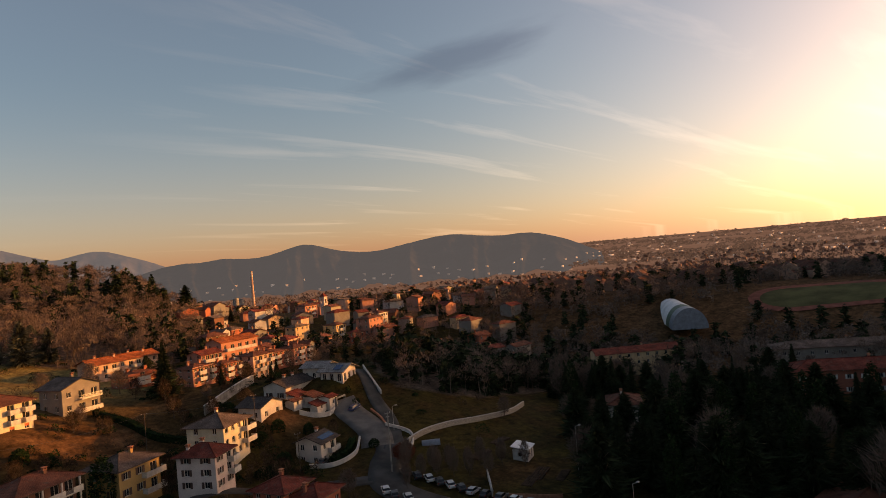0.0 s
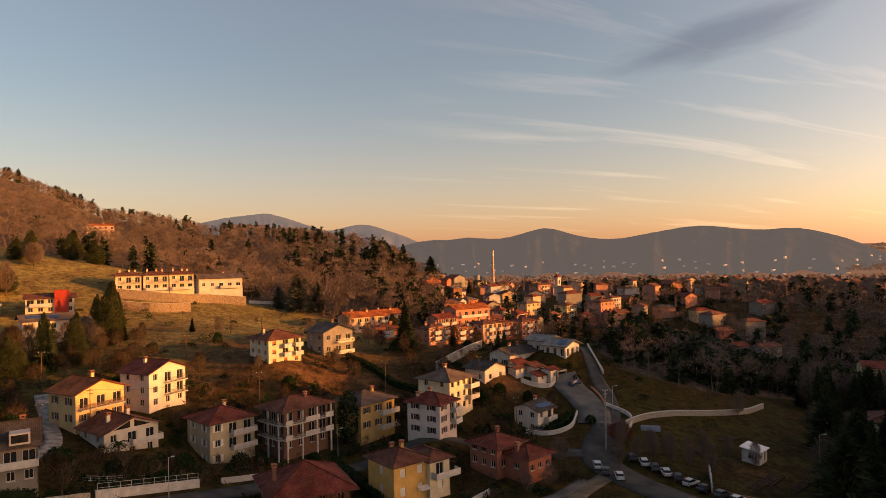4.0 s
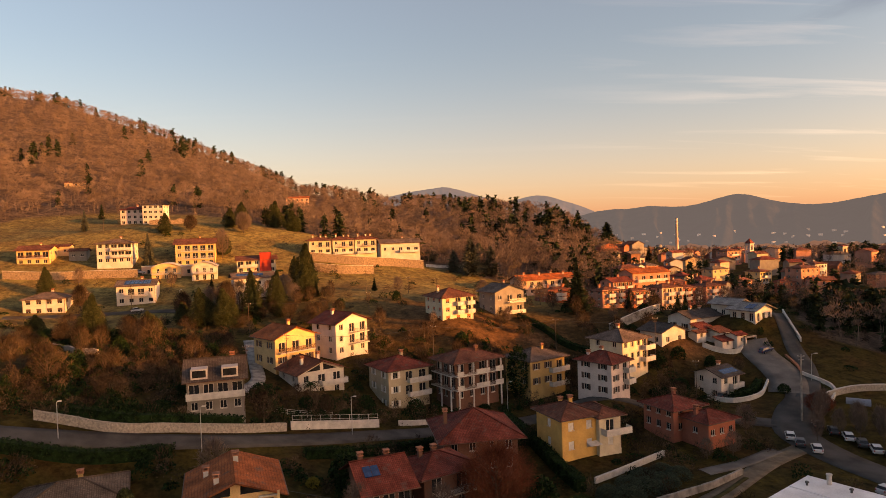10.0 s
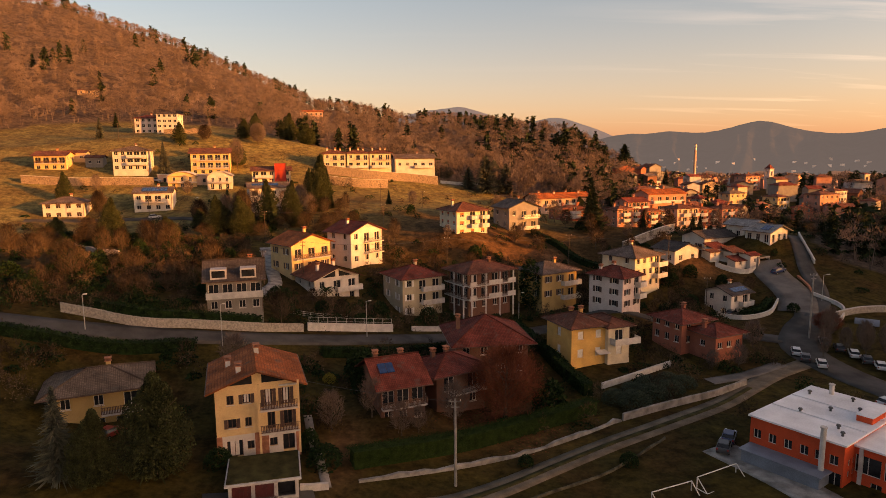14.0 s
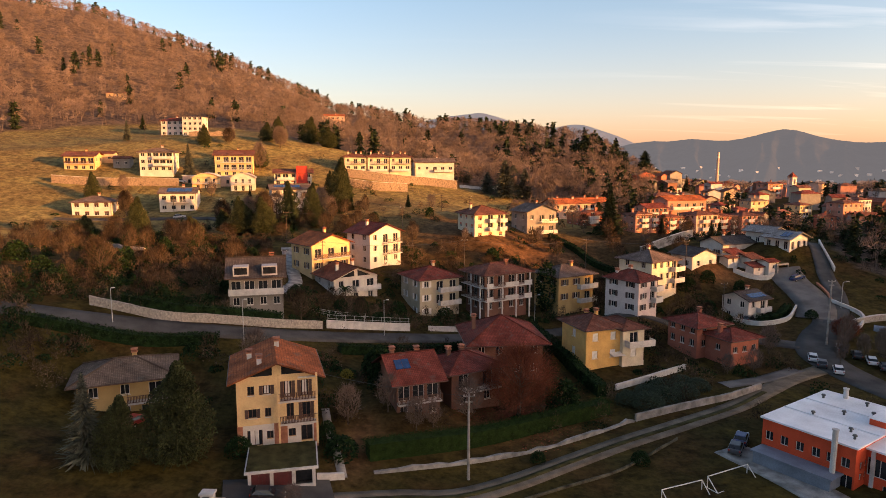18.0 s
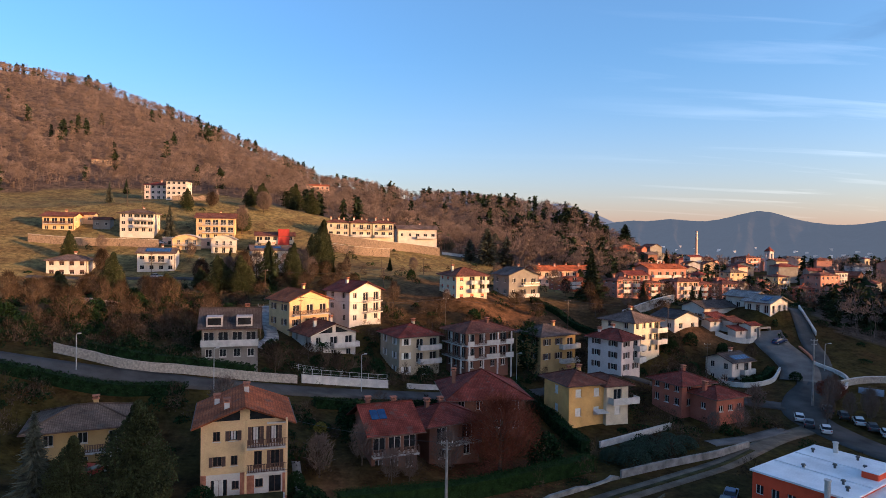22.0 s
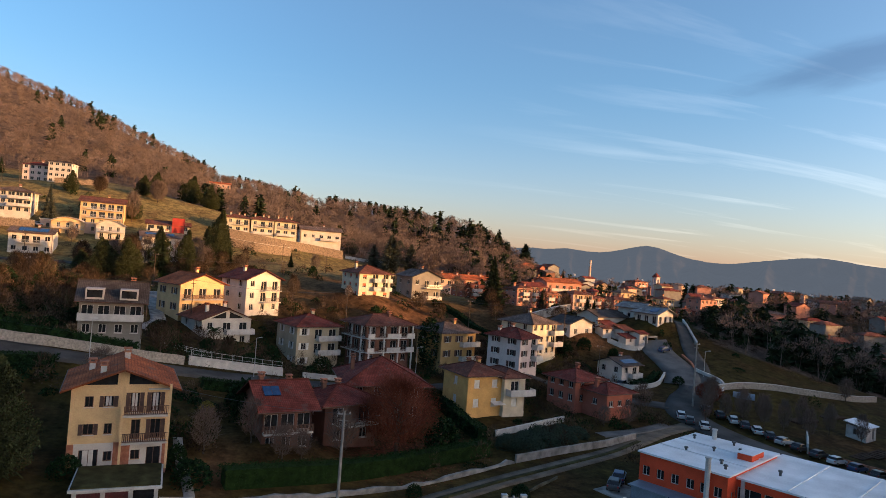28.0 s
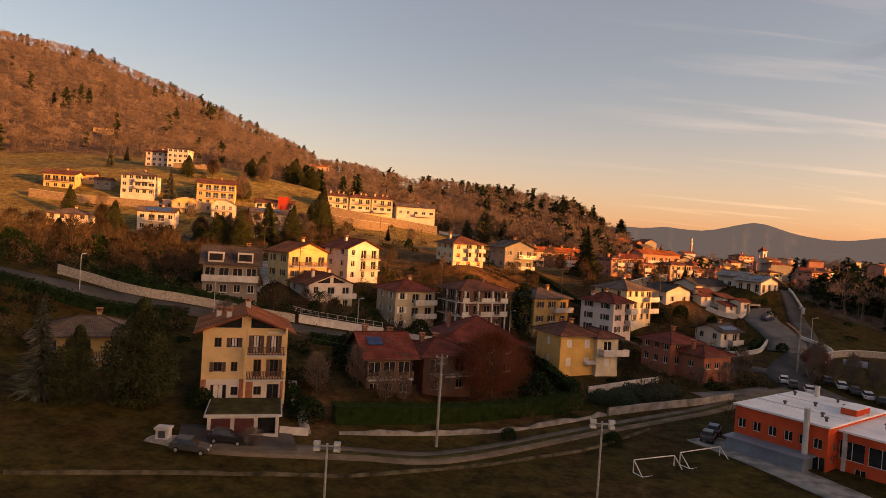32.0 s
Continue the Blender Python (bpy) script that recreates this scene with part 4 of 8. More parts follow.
    for x0, z0, x1, z1 in ((-4.2, -0.5, -3.7, 2.8), (-1.9, -0.5, -1.4, 2.15), (-0.6, -0.5, -0.5, 2.15), (-3.7, 2.15, -0.5, 2.8), (-1.4, -0.5, -0.6, 0.85), (-1.4, 1.9, -0.6, 2.15), (1.1, -0.5, 1.2, 2.15), (2.1, -0.5, 2.75, 2.15), (4.15, -0.5, 4.3, 2.15), (1.1, 2.15, 4.3, 2.6), (1.2, -0.5, 2.1, 0.85), (1.2, 1.9, 2.1, 2.15)):
        part("render_panel", cube_mesh("p", x0, -d / 2 - 0.03, z0, x1, -d / 2 - 0.004, z1), M["white"], ob, "white ground-floor render")
    for k in (1, 4, 6, 7):
        s, u, v, a, b = ops[k]
        part("curtain", cube_mesh("c", u - a * 0.3, -d / 2 + 0.19, v + 0.1, u + a * 0.26, -d / 2 + 0.215, v + b - 0.1), M["frame"], ob, "white curtains behind the panes")
    for x, y in ((-3.2, 1.0), (0.3, 1.8), (-2.0, -3.2)):
        zz = top - abs(x) * t
        chimney(ob, x, y, zz - 0.6, zz + 0.7, M["slab"])
    for s in (-1, 1):
        bm = bmesh.new()
        rod(bm, (s * (w / 2 + 1.0), -d / 2 - 0.9, h - 0.3), (s * (w / 2 + 1.0), d / 2 + 0.9, h - 0.3), 0.07)
        part("gutter", bm, M["wood"], ob)


def garage_row():
    ob = thing("garage", pose(-20.1, 72.2, -3.1, 0, 0, 14) @ Matrix.Diagonal((0.8, 1, 0.82, 1)), "row of three garages with dark red doors under a grassed roof", "garage")
    ops = [("f", -2.9, 0.05, 2.5, 2.1), ("f", 0.1, 0.05, 2.5, 2.1), ("f", 3.0, 0.05, 2.3, 2.2)]
    part("wall", walls(9.2, 6.0, 2.5, 2, ops), M["slab"], ob)
    part("roof_slab", cube_mesh("r", -5.0, -3.6, 2.5, 5.0, 3.0, 2.8), M["slab"], ob)
    bm = bmesh.new()
    box(bm, -4.8, -3.3, 2.8, 4.8, 3.0, 2.95)
    part("turf", bm, M["turf"], ob, "winter turf")
    for k, op in enumerate(ops):
        x, y, z = SIDES["f"](op[1], op[2], 0.2, 9.2, 6.0)
        if k < 2:
            n, bm = 5, bmesh.new()
            for i in range(n):
                box(bm, -1.25 + i * 0.5 + 0.01, -0.04, 0, -1.25 + (i + 1) * 0.5 - 0.01, 0.03, 2.1)
            dr = part("garage_door", bm, M["maroon"], ob, "dark red boarded door")
        else:
            # open bay: a dark panel set back stands for the unlit inside
            dr = part("garage_shade", cube_mesh("i", -1.15, 0.6, 0, 1.15, 0.7, 2.2), M["glass"], ob)
        dr.matrix_basis = pose(x, y, z)
    ter = thing("terrace", pose(-20.6, 75.4, -2.2, 0, 0, 16), "paved terrace with low walls before the cream house", "terrace")
    part("paving", cube_mesh("p", -2.6, -0.9, -1.5, 2.0, 1.3, 0.62), M["concrete"], ter)
    part("kerb", cube_mesh("k", -2.8, -1.1, -1.5, 2.2, -0.9, 0.72), M["stone"], ter)


M["turf"] = material("winter_turf", (0.055, 0.048, 0.018), 0.95, 0.35, 0.6, 14, 0.6)
M["maroon"] = material("maroon_boards", (0.10, 0.016, 0.014), 0.6, 0.2, 1, 20, 0.1)
cream_house()
garage_row()
B2, BI, BW = "solid", "iron", "wood"


def on_roof(ob, x, y, z, w, d, tilt, mat, name, label, n=1):
    """Panels or rooflights lying on a roof plane."""
    for k in range(n):
        p = part(name, cube_mesh("p", -w / 2, -d / 2, 0, w / 2, d / 2, 0.09), mat, ob, label)
        p.matrix_basis = pose(x + (w + 0.06) * (k - (n - 1) / 2), y, z, tilt, 0, 0)


def gable_lights(ob, w, d, h, pitch):
    """Dark triangular glazing in the front gable, with a pale mullion between."""
    t = math.tan(radians(pitch))
    for s in (-1, 1):
        pts = [(s * 0.4, h + 0.15), (s * w * 0.34, h + 0.15), (s * 0.4, h + (w * 0.36) * t)]
        bm = bmesh.new()
        v = [bm.verts.new((x, y, z)) for y in (-d / 2 - 0.04, -d / 2 - 0.006) for x, z in pts]
        bm.faces.new(v[:3]), bm.faces.new(v[3:])
        for k in range(3):
            bm.faces.new((v[k], v[(k + 1) % 3], v[3 + (k + 1) % 3], v[3 + k]))
        bmesh.ops.recalc_face_normals(bm, faces=bm.faces)
        part("gable_window", bm, M["glass"], ob, "dark triangular gable glazing")


# the red-tiled house with a solar heater, its wing, and the pyramid roof behind
hs = house("red-tiled house with a solar heater on its roof", -7.2, 93.6, 22, 6.4, 9.8, 0, "gx", "umber", "rred", -3.5, 26, 0.9, 2, "f3r1", (("f", 0, 1, 6.4, 1.0, BW, "wood"),), "plain", eave=2.5, chim=((-0.75, 0.05), (0.55, 0.3)))
on_roof(hs, -1.6, -2.2, 7.62, 1.05, 1.9, 26, M["solar"], "solar_panel", "blue solar heater", 2)
house("low wing with a red hipped roof beside a terrace", 1.0, 99.0, 30, 8.4, 7.4, 0, "hip", "umber", "rred", -4.0, 21, 1.1, 2, "f2l1r1", (("f", 0.6, 1, 6, 1.6, BI, "darkmetal"),), "plain", eave=2.2, chim=((-0.5, 0.3), (0.1, 0.4)))
house("house under a wide red pyramid roof behind a beech", 7.8, 115.0, 8, 12.2, 12.2, 0, "hip", "umber", "rred", -3.8, 26, 1.2, 2, "f4l3", (), "plain", eave=2.4, chim=((-0.85, -0.2),))
# the yellow house with its paler wing
hs = house("yellow house with a hipped brown roof and an awning", 24.7, 118.4, 21, 7.4, 8.4, 0, "hip", "yellow", "rbrown", -2.9, 21, 0.75, 2, "f2l1", (), "shut", "white_shutter", eave=3.6, chim=((0.6, 0.5), (0.1, 0.6)))
aw = part("awning", cube_mesh("a", 1.2, -6.0, 1.95, 3.6, -4.2, 2.0), M["frame"], hs, "pale canvas awning")
aw.matrix_basis = pose(0, 0.6, 0.9, 14, 0, 0)
hs = house("pale wing of the yellow house with a long balcony", 30.4, 119.2, 21, 4.6, 7.6, 0, "hip", "pale", "rbrown", -2.9, 21, 0.75, 2, "f1r2", (("f", 0.8, 1, 5.4, 1.6, B2),), "shut", "white_shutter", eave=3.3, chim=())
# brick-red house: a main roof and a lower one across it
house("brick-red house with a hipped red roof", 46.8, 126.0, 26, 7.6, 7.4, 0, "hip", "brickred", "rred", -2.8, 20, 0.9, 2, "f2l3", (), "plain", eave=2.2, chim=((0.3, 0.2),))
house("lower brick-red wing with a hipped red roof", 51.4, 120.8, 26, 7.0, 6.0, 0, "hip", "brickred", "rred", -3.0, 20, 0.8, 1, "f3l1r2", (), "plain", eave=0.9, chim=((-0.7, 0.2),), wh=1.1, first=1.3)
# the row above the upper road
house("beige house with white balconies and a red hipped roof", -6.5, 148.4, 30, 10.0, 9.8, 0, "hip", "beige", "rred", -2.2, 21, 0.75, 3, "f3l2", (("f", 2.2, 1, 5.4, 1.3, B2), ("f", 2.2, 2, 5.4, 1.3, B2)), "open", "white_shutter", eave=6.9, first=1.0, doors=(("f", 1.5, 0.1, 2.4, 2.1, "garage"),))
hs = house("four-square house ringed by long white balconies", 8.8, 148.2, 31, 11.4, 8.0, 0, "hip", "umber", "rbrown", -0.8, 20, 1.3, 3, "f4l3", (("f", 0, 1, 12.4, 1.4, BI, "wood"), ("f", 0, 2, 12.4, 1.4, BI, "wood"), ("l", 0, 1, 8.4, 1.2, BI, "wood"), ("l", 0, 2, 8.4, 1.2, BI, "wood")), "plain", eave=8.2, chim=((0.3, -0.3),))
for fl in (1, 2):
    for x0, x1 in ((-6.1, -4.4), (-1.2, 2.4), (4.0, 6.1)):
        part("balcony_panel", cube_mesh("p", x0, -5.46, fl * 3.0 + 0.05, x1, -5.40, fl * 3.0 + 0.95), M["slab"], hs, "white parapet panel")
for q in (-5.6, -1.9, 1.9, 5.6):
    part("pillar", cube_mesh("p", q - 0.14, -5.35, -2, q + 0.14, -5.1, 8.6), M["slab"], hs)
for q in (-3.6, 0.2):
    p = part("pillar", cube_mesh("p", -6.85, q - 0.14, -2, -6.6, q + 0.14, 8.6), M["slab"], hs)
house("ochre house with a hipped grey roof and corner balcony", 25.2, 154.2, 32, 10.6, 8.8, 0, "hip", "ochre", "rgrey", 0.2, 21, 0.8, 2, "f3l2", (("f", 3.0, 1, 5.4, 1.3, B2), ("f", 3.0, 0, 5.4, 1.3, B2)), "open", "shutter", eave=6.7, chim=((0.25, -0.2),))
house("pinkish-white house with a red hipped roof and a loggia", 38.2, 142.8, 40, 6.8, 8.6, 0, "hip", "pink", "rred", 0.2, 24, 0.7, 3, "f2l2", (("f", 2.4, 1, 2.6, 1.4, B2), ("f", 2.4, 2, 2.6, 1.4, B2), ("r", 0.5, 1, 6.5, 1.6, B2), ("r", 0.5, 2, 6.5, 1.6, BI, "metal")), "open", "shutter", eave=7.6, chim=((0.2, 0.2), (-0.5, 0.6)))
house("cream house with a grey hipped roof and corner balconies", 46.2, 158.2, 36, 9.6, 9.6, 0, "hip", "pale", "rgrey", 1.4, 21, 0.8, 3, "f4l2", (("f", 4.0, 1, 3.8, 1.5, B2), ("f", 4.0, 2, 3.8, 1.5, B2), ("r", 0, 1, 6, 1.3, B2)), "plain", "shutter", eave=9.6, chim=((0.1, 0.1),))
house("tall white house with timber-roofed stacked balconies", -21.6, 165.4, 50, 10.6, 8.6, 0, "gy", "white", "rred", 6.8, 21, 0.8, 3, "f3l2", (("f", 1.8, 1, 5.6, 1.4, BI, "darkmetal"), ("f", 1.8, 2, 5.6, 1.4, BI, "darkmetal")), "plain", eave=15.0, chim=((-0.3, 0.2),))
house("yellow gabled house with a timber balcony beside a lane", -33.0, 154.6, 44, 10.6, 9.2, 0, "gy", "cream", "rorange", 7.0, 21, 0.8, 2, "f3l2", (("f", 0, 1, 9.4, 1.2, BW, "wood"),), "open", "shutter", eave=13.6, chim=((0.2, 0.0),))
hs = house("white gabled house with a wide balcony", -25.6, 146.4, 36, 10.8, 10.0, 0, "gy", "white", "rbrown", 1.4, 21, 0.8, 2, "f3l2", (("f", 2.5, 1, 6.2, 1.4, B2),), "plain", "shutter", eave=7.3, chim=((-0.5, -0.2), (0.35, 0.1)))
gable_lights(hs, 10.8, 10.0, 5.9, 21)
hs = house("weathered grey house with two roof dormers", -37.6, 119.8, 16, 9.4, 8.0, 0, "gx", "dull", "rdark", 6.0, 34, 0.7, 2, "f4l1", (("f", 0, 1, 9.6, 1.2, B2),), "plain", "shutter", eave=12.2, chim=((0.6, 0.2),))
for q in (-2.6, 2.4):
    dm = part("dormer", cube_mesh("d", q - 1.35, -4.4, 6.3, q + 1.35, -1.4, 8.0), M["grey"], hs, "pale boxed dormer")
    part("dormer_glass", cube_mesh("g", q - 1.1, -4.45, 6.6, q + 1.1, -4.4, 7.8), M["glass"], dm)
hs = house("small white house with solar panels by the road", 67.2, 151.8, 30, 6.8, 7.0, 0, "gx", "white", "rdark", -4.2, 20, 0.8, 2, "f2l2", (("f", 1.4, 1, 4, 1.2, B2),), "plain", "shutter", eave=1.6, chim=((0.6, 0.3),))
on_roof(hs, 0.6, -2.4, 6.36, 1.0, 1.7, 20, M["solar"], "solar_panel", "dark solar panel", 5)
house("tan hipped house half hidden by a fir", -46.5, 88.4, 24, 11.4, 8.8, 0, "hip", "ochre", "rdust", -2.4, 19, 1.1, 2, "f3r3", (("f", 2.8, 1, 5.0, 1.5, BW, "wood"), ("r", 0, 1, 5.0, 1.2, BW, "wood")), "plain", "shutter", eave=3.9, doors=(("f", 3.2, 0.05, 2.6, 2.2, "plain"),))
# up the slope, in the sun
house("sunlit white house with stacked balconies and red roof", 6.8, 192.8, 28, 10.4, 10.2, 0, "hip", "pale", "rbrown", 10.4, 21, 0.75, 3, "f3l3", (("f", 0.2, 1, 2.2, 1.3, B2), ("f", 3.8, 1, 2.4, 1.3, B2), ("f", 0.2, 2, 2.2, 1.3, B2), ("f", 3.8, 2, 2.4, 1.3, B2)), "half", "red_shutter", first=0.6, wh=1.25, eave=17.6, chim=((-0.6, 0.2),))
house("grey gabled house with a glazed veranda", 23.8, 206.6, 28, 11.0, 8.8, 0, "gy", "dull", "rgrey", 10.4, 20, 0.8, 2, "f3l2", (("f", 2.0, 1, 6, 1.5, BI, "metal"), ("f", 2.0, 0, 6, 1.5, B2)), "plain", eave=17.2)
house("long apartment house with a red roof and many chimneys", 48.6, 270.0, 22, 26.0, 9.0, 0, "gx", "peach", "rorange", 9.4, 20, 0.8, 2, "f8l2", (("f", -6, 1, 5, 1.2, B2), ("f", 4, 1, 5, 1.2, B2)), "plain", eave=15.6, chim=((-0.7, 0.1), (-0.2, -0.2), (0.3, 0.1), (0.7, -0.2)), cat="apartment house")
for lab, x, y, w, d, e, fl, wl in (("salmon apartment block with white balconies in the sun", 59.6, 216.4, 8.4, 7.6, 15.2, 3, "salmon"), ("peach apartment block with balconies among trees", 84.2, 229.8, 9.4, 8.0, 14.4, 3, "peach"),
                                   ("shaded brick apartment block with grey balconies", 71.4, 224.6, 8.6, 7.0, 13.7, 3, "brickred"), ("brown apartment block behind bare trees", 46.6, 232.6, 13.0, 9.0, 14.0, 3, "brickred"), ("salmon apartment block on the valley side", 106.6, 245.6, 9.6, 8.0, 12.8, 3, "salmon"), ("brick terrace with small balconies", 94.6, 240.6, 10.6, 8.0, 12.8, 3, "brickred")):
    house(lab, x, y, 22, w, d, 0, "hip", wl, "rbrown", None, 14, 0.5, fl, "f4l2", (("f", -w * 0.12, 1, w * 0.3, 1.1, B2), ("f", -w * 0.12, 2, w * 0.3, 1.1, B2), ("f", w * 0.38, 1, w * 0.22, 1.1, B2), ("f", w * 0.38, 2, w * 0.22, 1.1, B2)), "half", "shutter", eave=e, chim=((-0.5, 0.2), (0.3, -0.1), (0.6, 0.4)), cat="apartment house", group="apartment blocks", gutter=False)
for lab, x, y, w, d, e, wl, rf in (("red-roofed terrace block with attic terraces", 88.0, 262.0, 18, 9, 17.4, "salmon", "rorange"), ("terracotta apartment terrace on the hillside", 72.0, 246.0, 9, 8, 15.5, "salmon", "rred")):
    house(lab, x, y, 20, w, d, 0, "gx", wl, rf, None, 18, 0.5, 3, "f5l2", (("f", 0, 2, w * 0.8, 1.3, B2), ("f", 0, 1, w * 0.5, 1.1, B2)), "half", "shutter", eave=e, cat="apartment house", gutter=False)
# bungalows and the white hall at the head of the valley road
house("low white house with a dark gabled roof and sunlit end", 61.6, 170.6, 26, 8.4, 7.4, 0, "gy", "white", "rdark", 5.4, 20, 0.7, 1, "f2l2", (), "plain", eave=9.0, first=0.8, chim=())
house("white terrace house with dark roof and porches", 75.6, 184.0, 26, 12.0, 8.0, 0, "gx", "white", "rdark", 6.4, 20, 0.7, 1, "f5l2", (), "open", "shutter", eave=10.4, chim=((-0.2, 0.1), (0.5, 0.2)))
house("white end house of the terrace with a lit gable", 85.0, 188.6, 26, 6.0, 7.0, 0, "gy", "white", "rdark", 6.6, 20, 0.6, 1, "f1l1", (), "plain", eave=9.8, chim=())
hs = house("white hall with a wide gable and a glazed front", 89.0, 178.4, 30, 7.6, 7.4, 0, "gy", "white", "rslate", 9.0, 20, 1.0, 1, "f3l3", (), "plain", below=7, eave=12.6, wh=2.2, first=0.5, ww=1.2, chim=())
house("white wing of the hall with a pitched grey roof", 86.6, 185.4, 30, 6.6, 7.6, 0, "gy", "white", "rslate", 9.4, 20, 0.9, 1, "f2l3", (), "plain", below=7, eave=13.4, wh=1.4, chim=())
for q in (-1.6,):
    p = part("solar_panel", cube_mesh("p", -1.3, -1.2, 0, 1.3, 1.2, 0.08), M["solar"], hs, "dark solar sheet")
    p.matrix_basis = pose(-2.3, q, 4.36, 0, -20, 0)
ob = thing("underpass", pose(83.6, 168.0, gz(83.6, 165.0) - 0.3, 0, 0, 28), "concrete garage portal cut into the bank below the hall", "garage portal")
for q in (-2.3, 2.0):
    part("jamb", cube_mesh("j", q, 0, -1, q + 0.3, 5, 3.2), M["concrete"], ob)
part("lintel", cube_mesh("l", -2.3, 0, 3.2, 2.3, 5, 3.6), M["concrete"], ob)
part("turf_cover", cube_mesh("t", -2.25, 0.35, 3.6, 2.25, 5, 3.72), M["turf"], ob, "winter turf")
# dark plate across the back, put in for the shade of the opening
part("doorway_shade", cube_mesh("d", -2.0, 3.4, -1, 2.0, 3.6, 3.2), M["darkmetal"], ob)
# sheds stepping down the gardens below the dark-roofed row
for lab, x, y, w, d, h, rf, tl in (("small tiled shed on a garden terrace", 73.4, 173.6, 5.0, 3.2, 2.4, "shed", "rred"), ("low tiled lean-to against a white garden wall", 77.2, 171.6, 4.4, 3.0, 2.2, "shed", "rbrown"), ("white garden house with a red tiled roof", 80.0, 168.6, 3.6, 3.4, 2.8, "gx", "rred"),
                                   ("brick-tiled porch roof over garden steps", 76.2, 167.4, 4.0, 2.4, 2.1, "shed", "rred"), ("little store under a brown tiled roof", 70.6, 170.4, 3.4, 2.8, 2.2, "gx", "rbrown")):
    house(lab, x, y, 27, w, d, h, rf, "white", tl, None, 16, 0.35, 1, "f1", (), "plain", cat="shed", name="garden_shed", chim=(), gutter=False, wh=1.0, ww=0.9, below=2.0)
for k, (x, y) in enumerate(((-46.8, 292.3), (-36.9, 294.4), (-27.3, 296.6))):
    house("unit of a long sunlit villa with loggias and many chimneys", x, y, 14, 9.6, 8.0, 0, "hip", "pale", "rbrown", 27.8, 18, 1.1, 2, "f3l1", (("f", 1.2, 1, 6.5, 1.5, BI, "darkmetal"), ("f", 0, 0, 8.0, 1.7, B2)), "plain", "shutter", eave=34.2, chim=((-0.6, 0.1), (0.1, -0.2), (0.6, 0.3)), cat="villa", group="terrace villas", below=5)
house("low white gabled villa with a loggia", -12.2, 305.0, 12, 18.0, 10.0, 0, "gx", "white", "rgrey", 27.4, 18, 0.9, 1, "f5l2", (("f", 4, 0, 9, 1.5, B2),), "plain", eave=31.8, below=5, cat="villa")
house("pink wing of the hillside mansion with a red roof", -142.0, 326.0, 5, 10.8, 9.0, 0, "hip", "pink", "rred", 43.8, 18, 0.5, 3, "f4r2", (), "plain", "shutter", eave=51.6, cat="mansion", below=6, ww=1.4)
house("white four-storey mansion with arched windows", -130.4, 322.4, 5, 9.6, 9.0, 0, "hip", "white", "rdark", 43.6, 10, 0.4, 4, "f4r2", (), "plain", "shutter", eave=53.4, cat="mansion", below=6, ww=1.4, chim=())
house("white villa with loggias and a turret bay", -120.6, 261.0, 10, 12.4, 10.0, 0, "hip", "white", "rdust", 27.6, 16, 1.0, 3, "f5l1r2", (("f", 2.6, 2, 7, 1.5, B2), ("f", 2.6, 1, 7, 1.5, B2)), "plain", eave=35.8, cat="villa", below=6, ww=1.4)
house("golden apartment house with continuous balconies", -92.6, 268.4, 14, 14.6, 11.0, 0, "gx", "cream", "rbrown", 25.6, 18, 0.9, 3, "f5l2", (("f", 1, 1, 12, 1.4, BI, "metal"), ("f", 1, 2, 12, 1.4, BI, "metal")), "plain", "shutter", eave=34.6, cat="apartment house", below=6, ww=1.4)
hs = house("white house with a blue panelled roof", -98.4, 227.6, 14, 12.0, 9.6, 0, "gx", "white", "rgrey", 14.8, 18, 0.6, 2, "f4", (("f", 0, 1, 8, 1.4, BI, "metal"),), "plain", "shutter", eave=21.4, below=6, ww=1.4)
on_roof(hs, 0.4, -2.4, 7.5, 1.3, 3.4, 18, M["solar"], "solar_panel", "blue solar panel", 6)
house("white two-storey house under a grey hipped roof", -123.0, 217.4, 14, 12.0, 9.6, 0, "hip", "white", "rgrey", 13.4, 18, 0.7, 2, "f4r2", (), "half", "shutter", eave=18.9, below=6, ww=1.4)
house("orange-lit house with timber balconies by a terrace wall", -151.4, 260.6, 10, 11.4, 9.0, 0, "gx", "cream", "rbrown", 28.0, 18, 0.9, 2, "f4r2", (("f", 0, 1, 10, 1.3, BW, "wood"),), "plain", "shutter", eave=34.2, below=6, ww=1.4)
hs = house("white split-level house with a panelled roof", -57.8, 220.8, 22, 12.4, 9.6, 0, "gx", "white", "rgrey", 16.4, 16, 0.9, 2, "f4l2", (("f", -4, 1, 4, 1.4, B2),), "plain", "shutter", eave=23.2, below=6, ww=1.4)
on_roof(hs, -1.0, -2.4, 7.63, 1.0, 1.7, 16, M["solar"], "solar_panel", "dark solar panel", 8)
hs = house("long house with a red stair block and rooftop panels", -65.4, 256.0, 15, 14.4, 9.0, 0, "gx", "pale", "rbrown", 22.4, 16, 0.7, 2, "f5", (("f", -3, 1, 6, 1.3, B2),), "plain", "shutter", eave=27.8, below=6, ww=1.4)
part("stair_block", cube_mesh("s", 1.2, -5.2, 0, 5.4, -1.5, 8.0), M["red"], hs, "red rendered block")


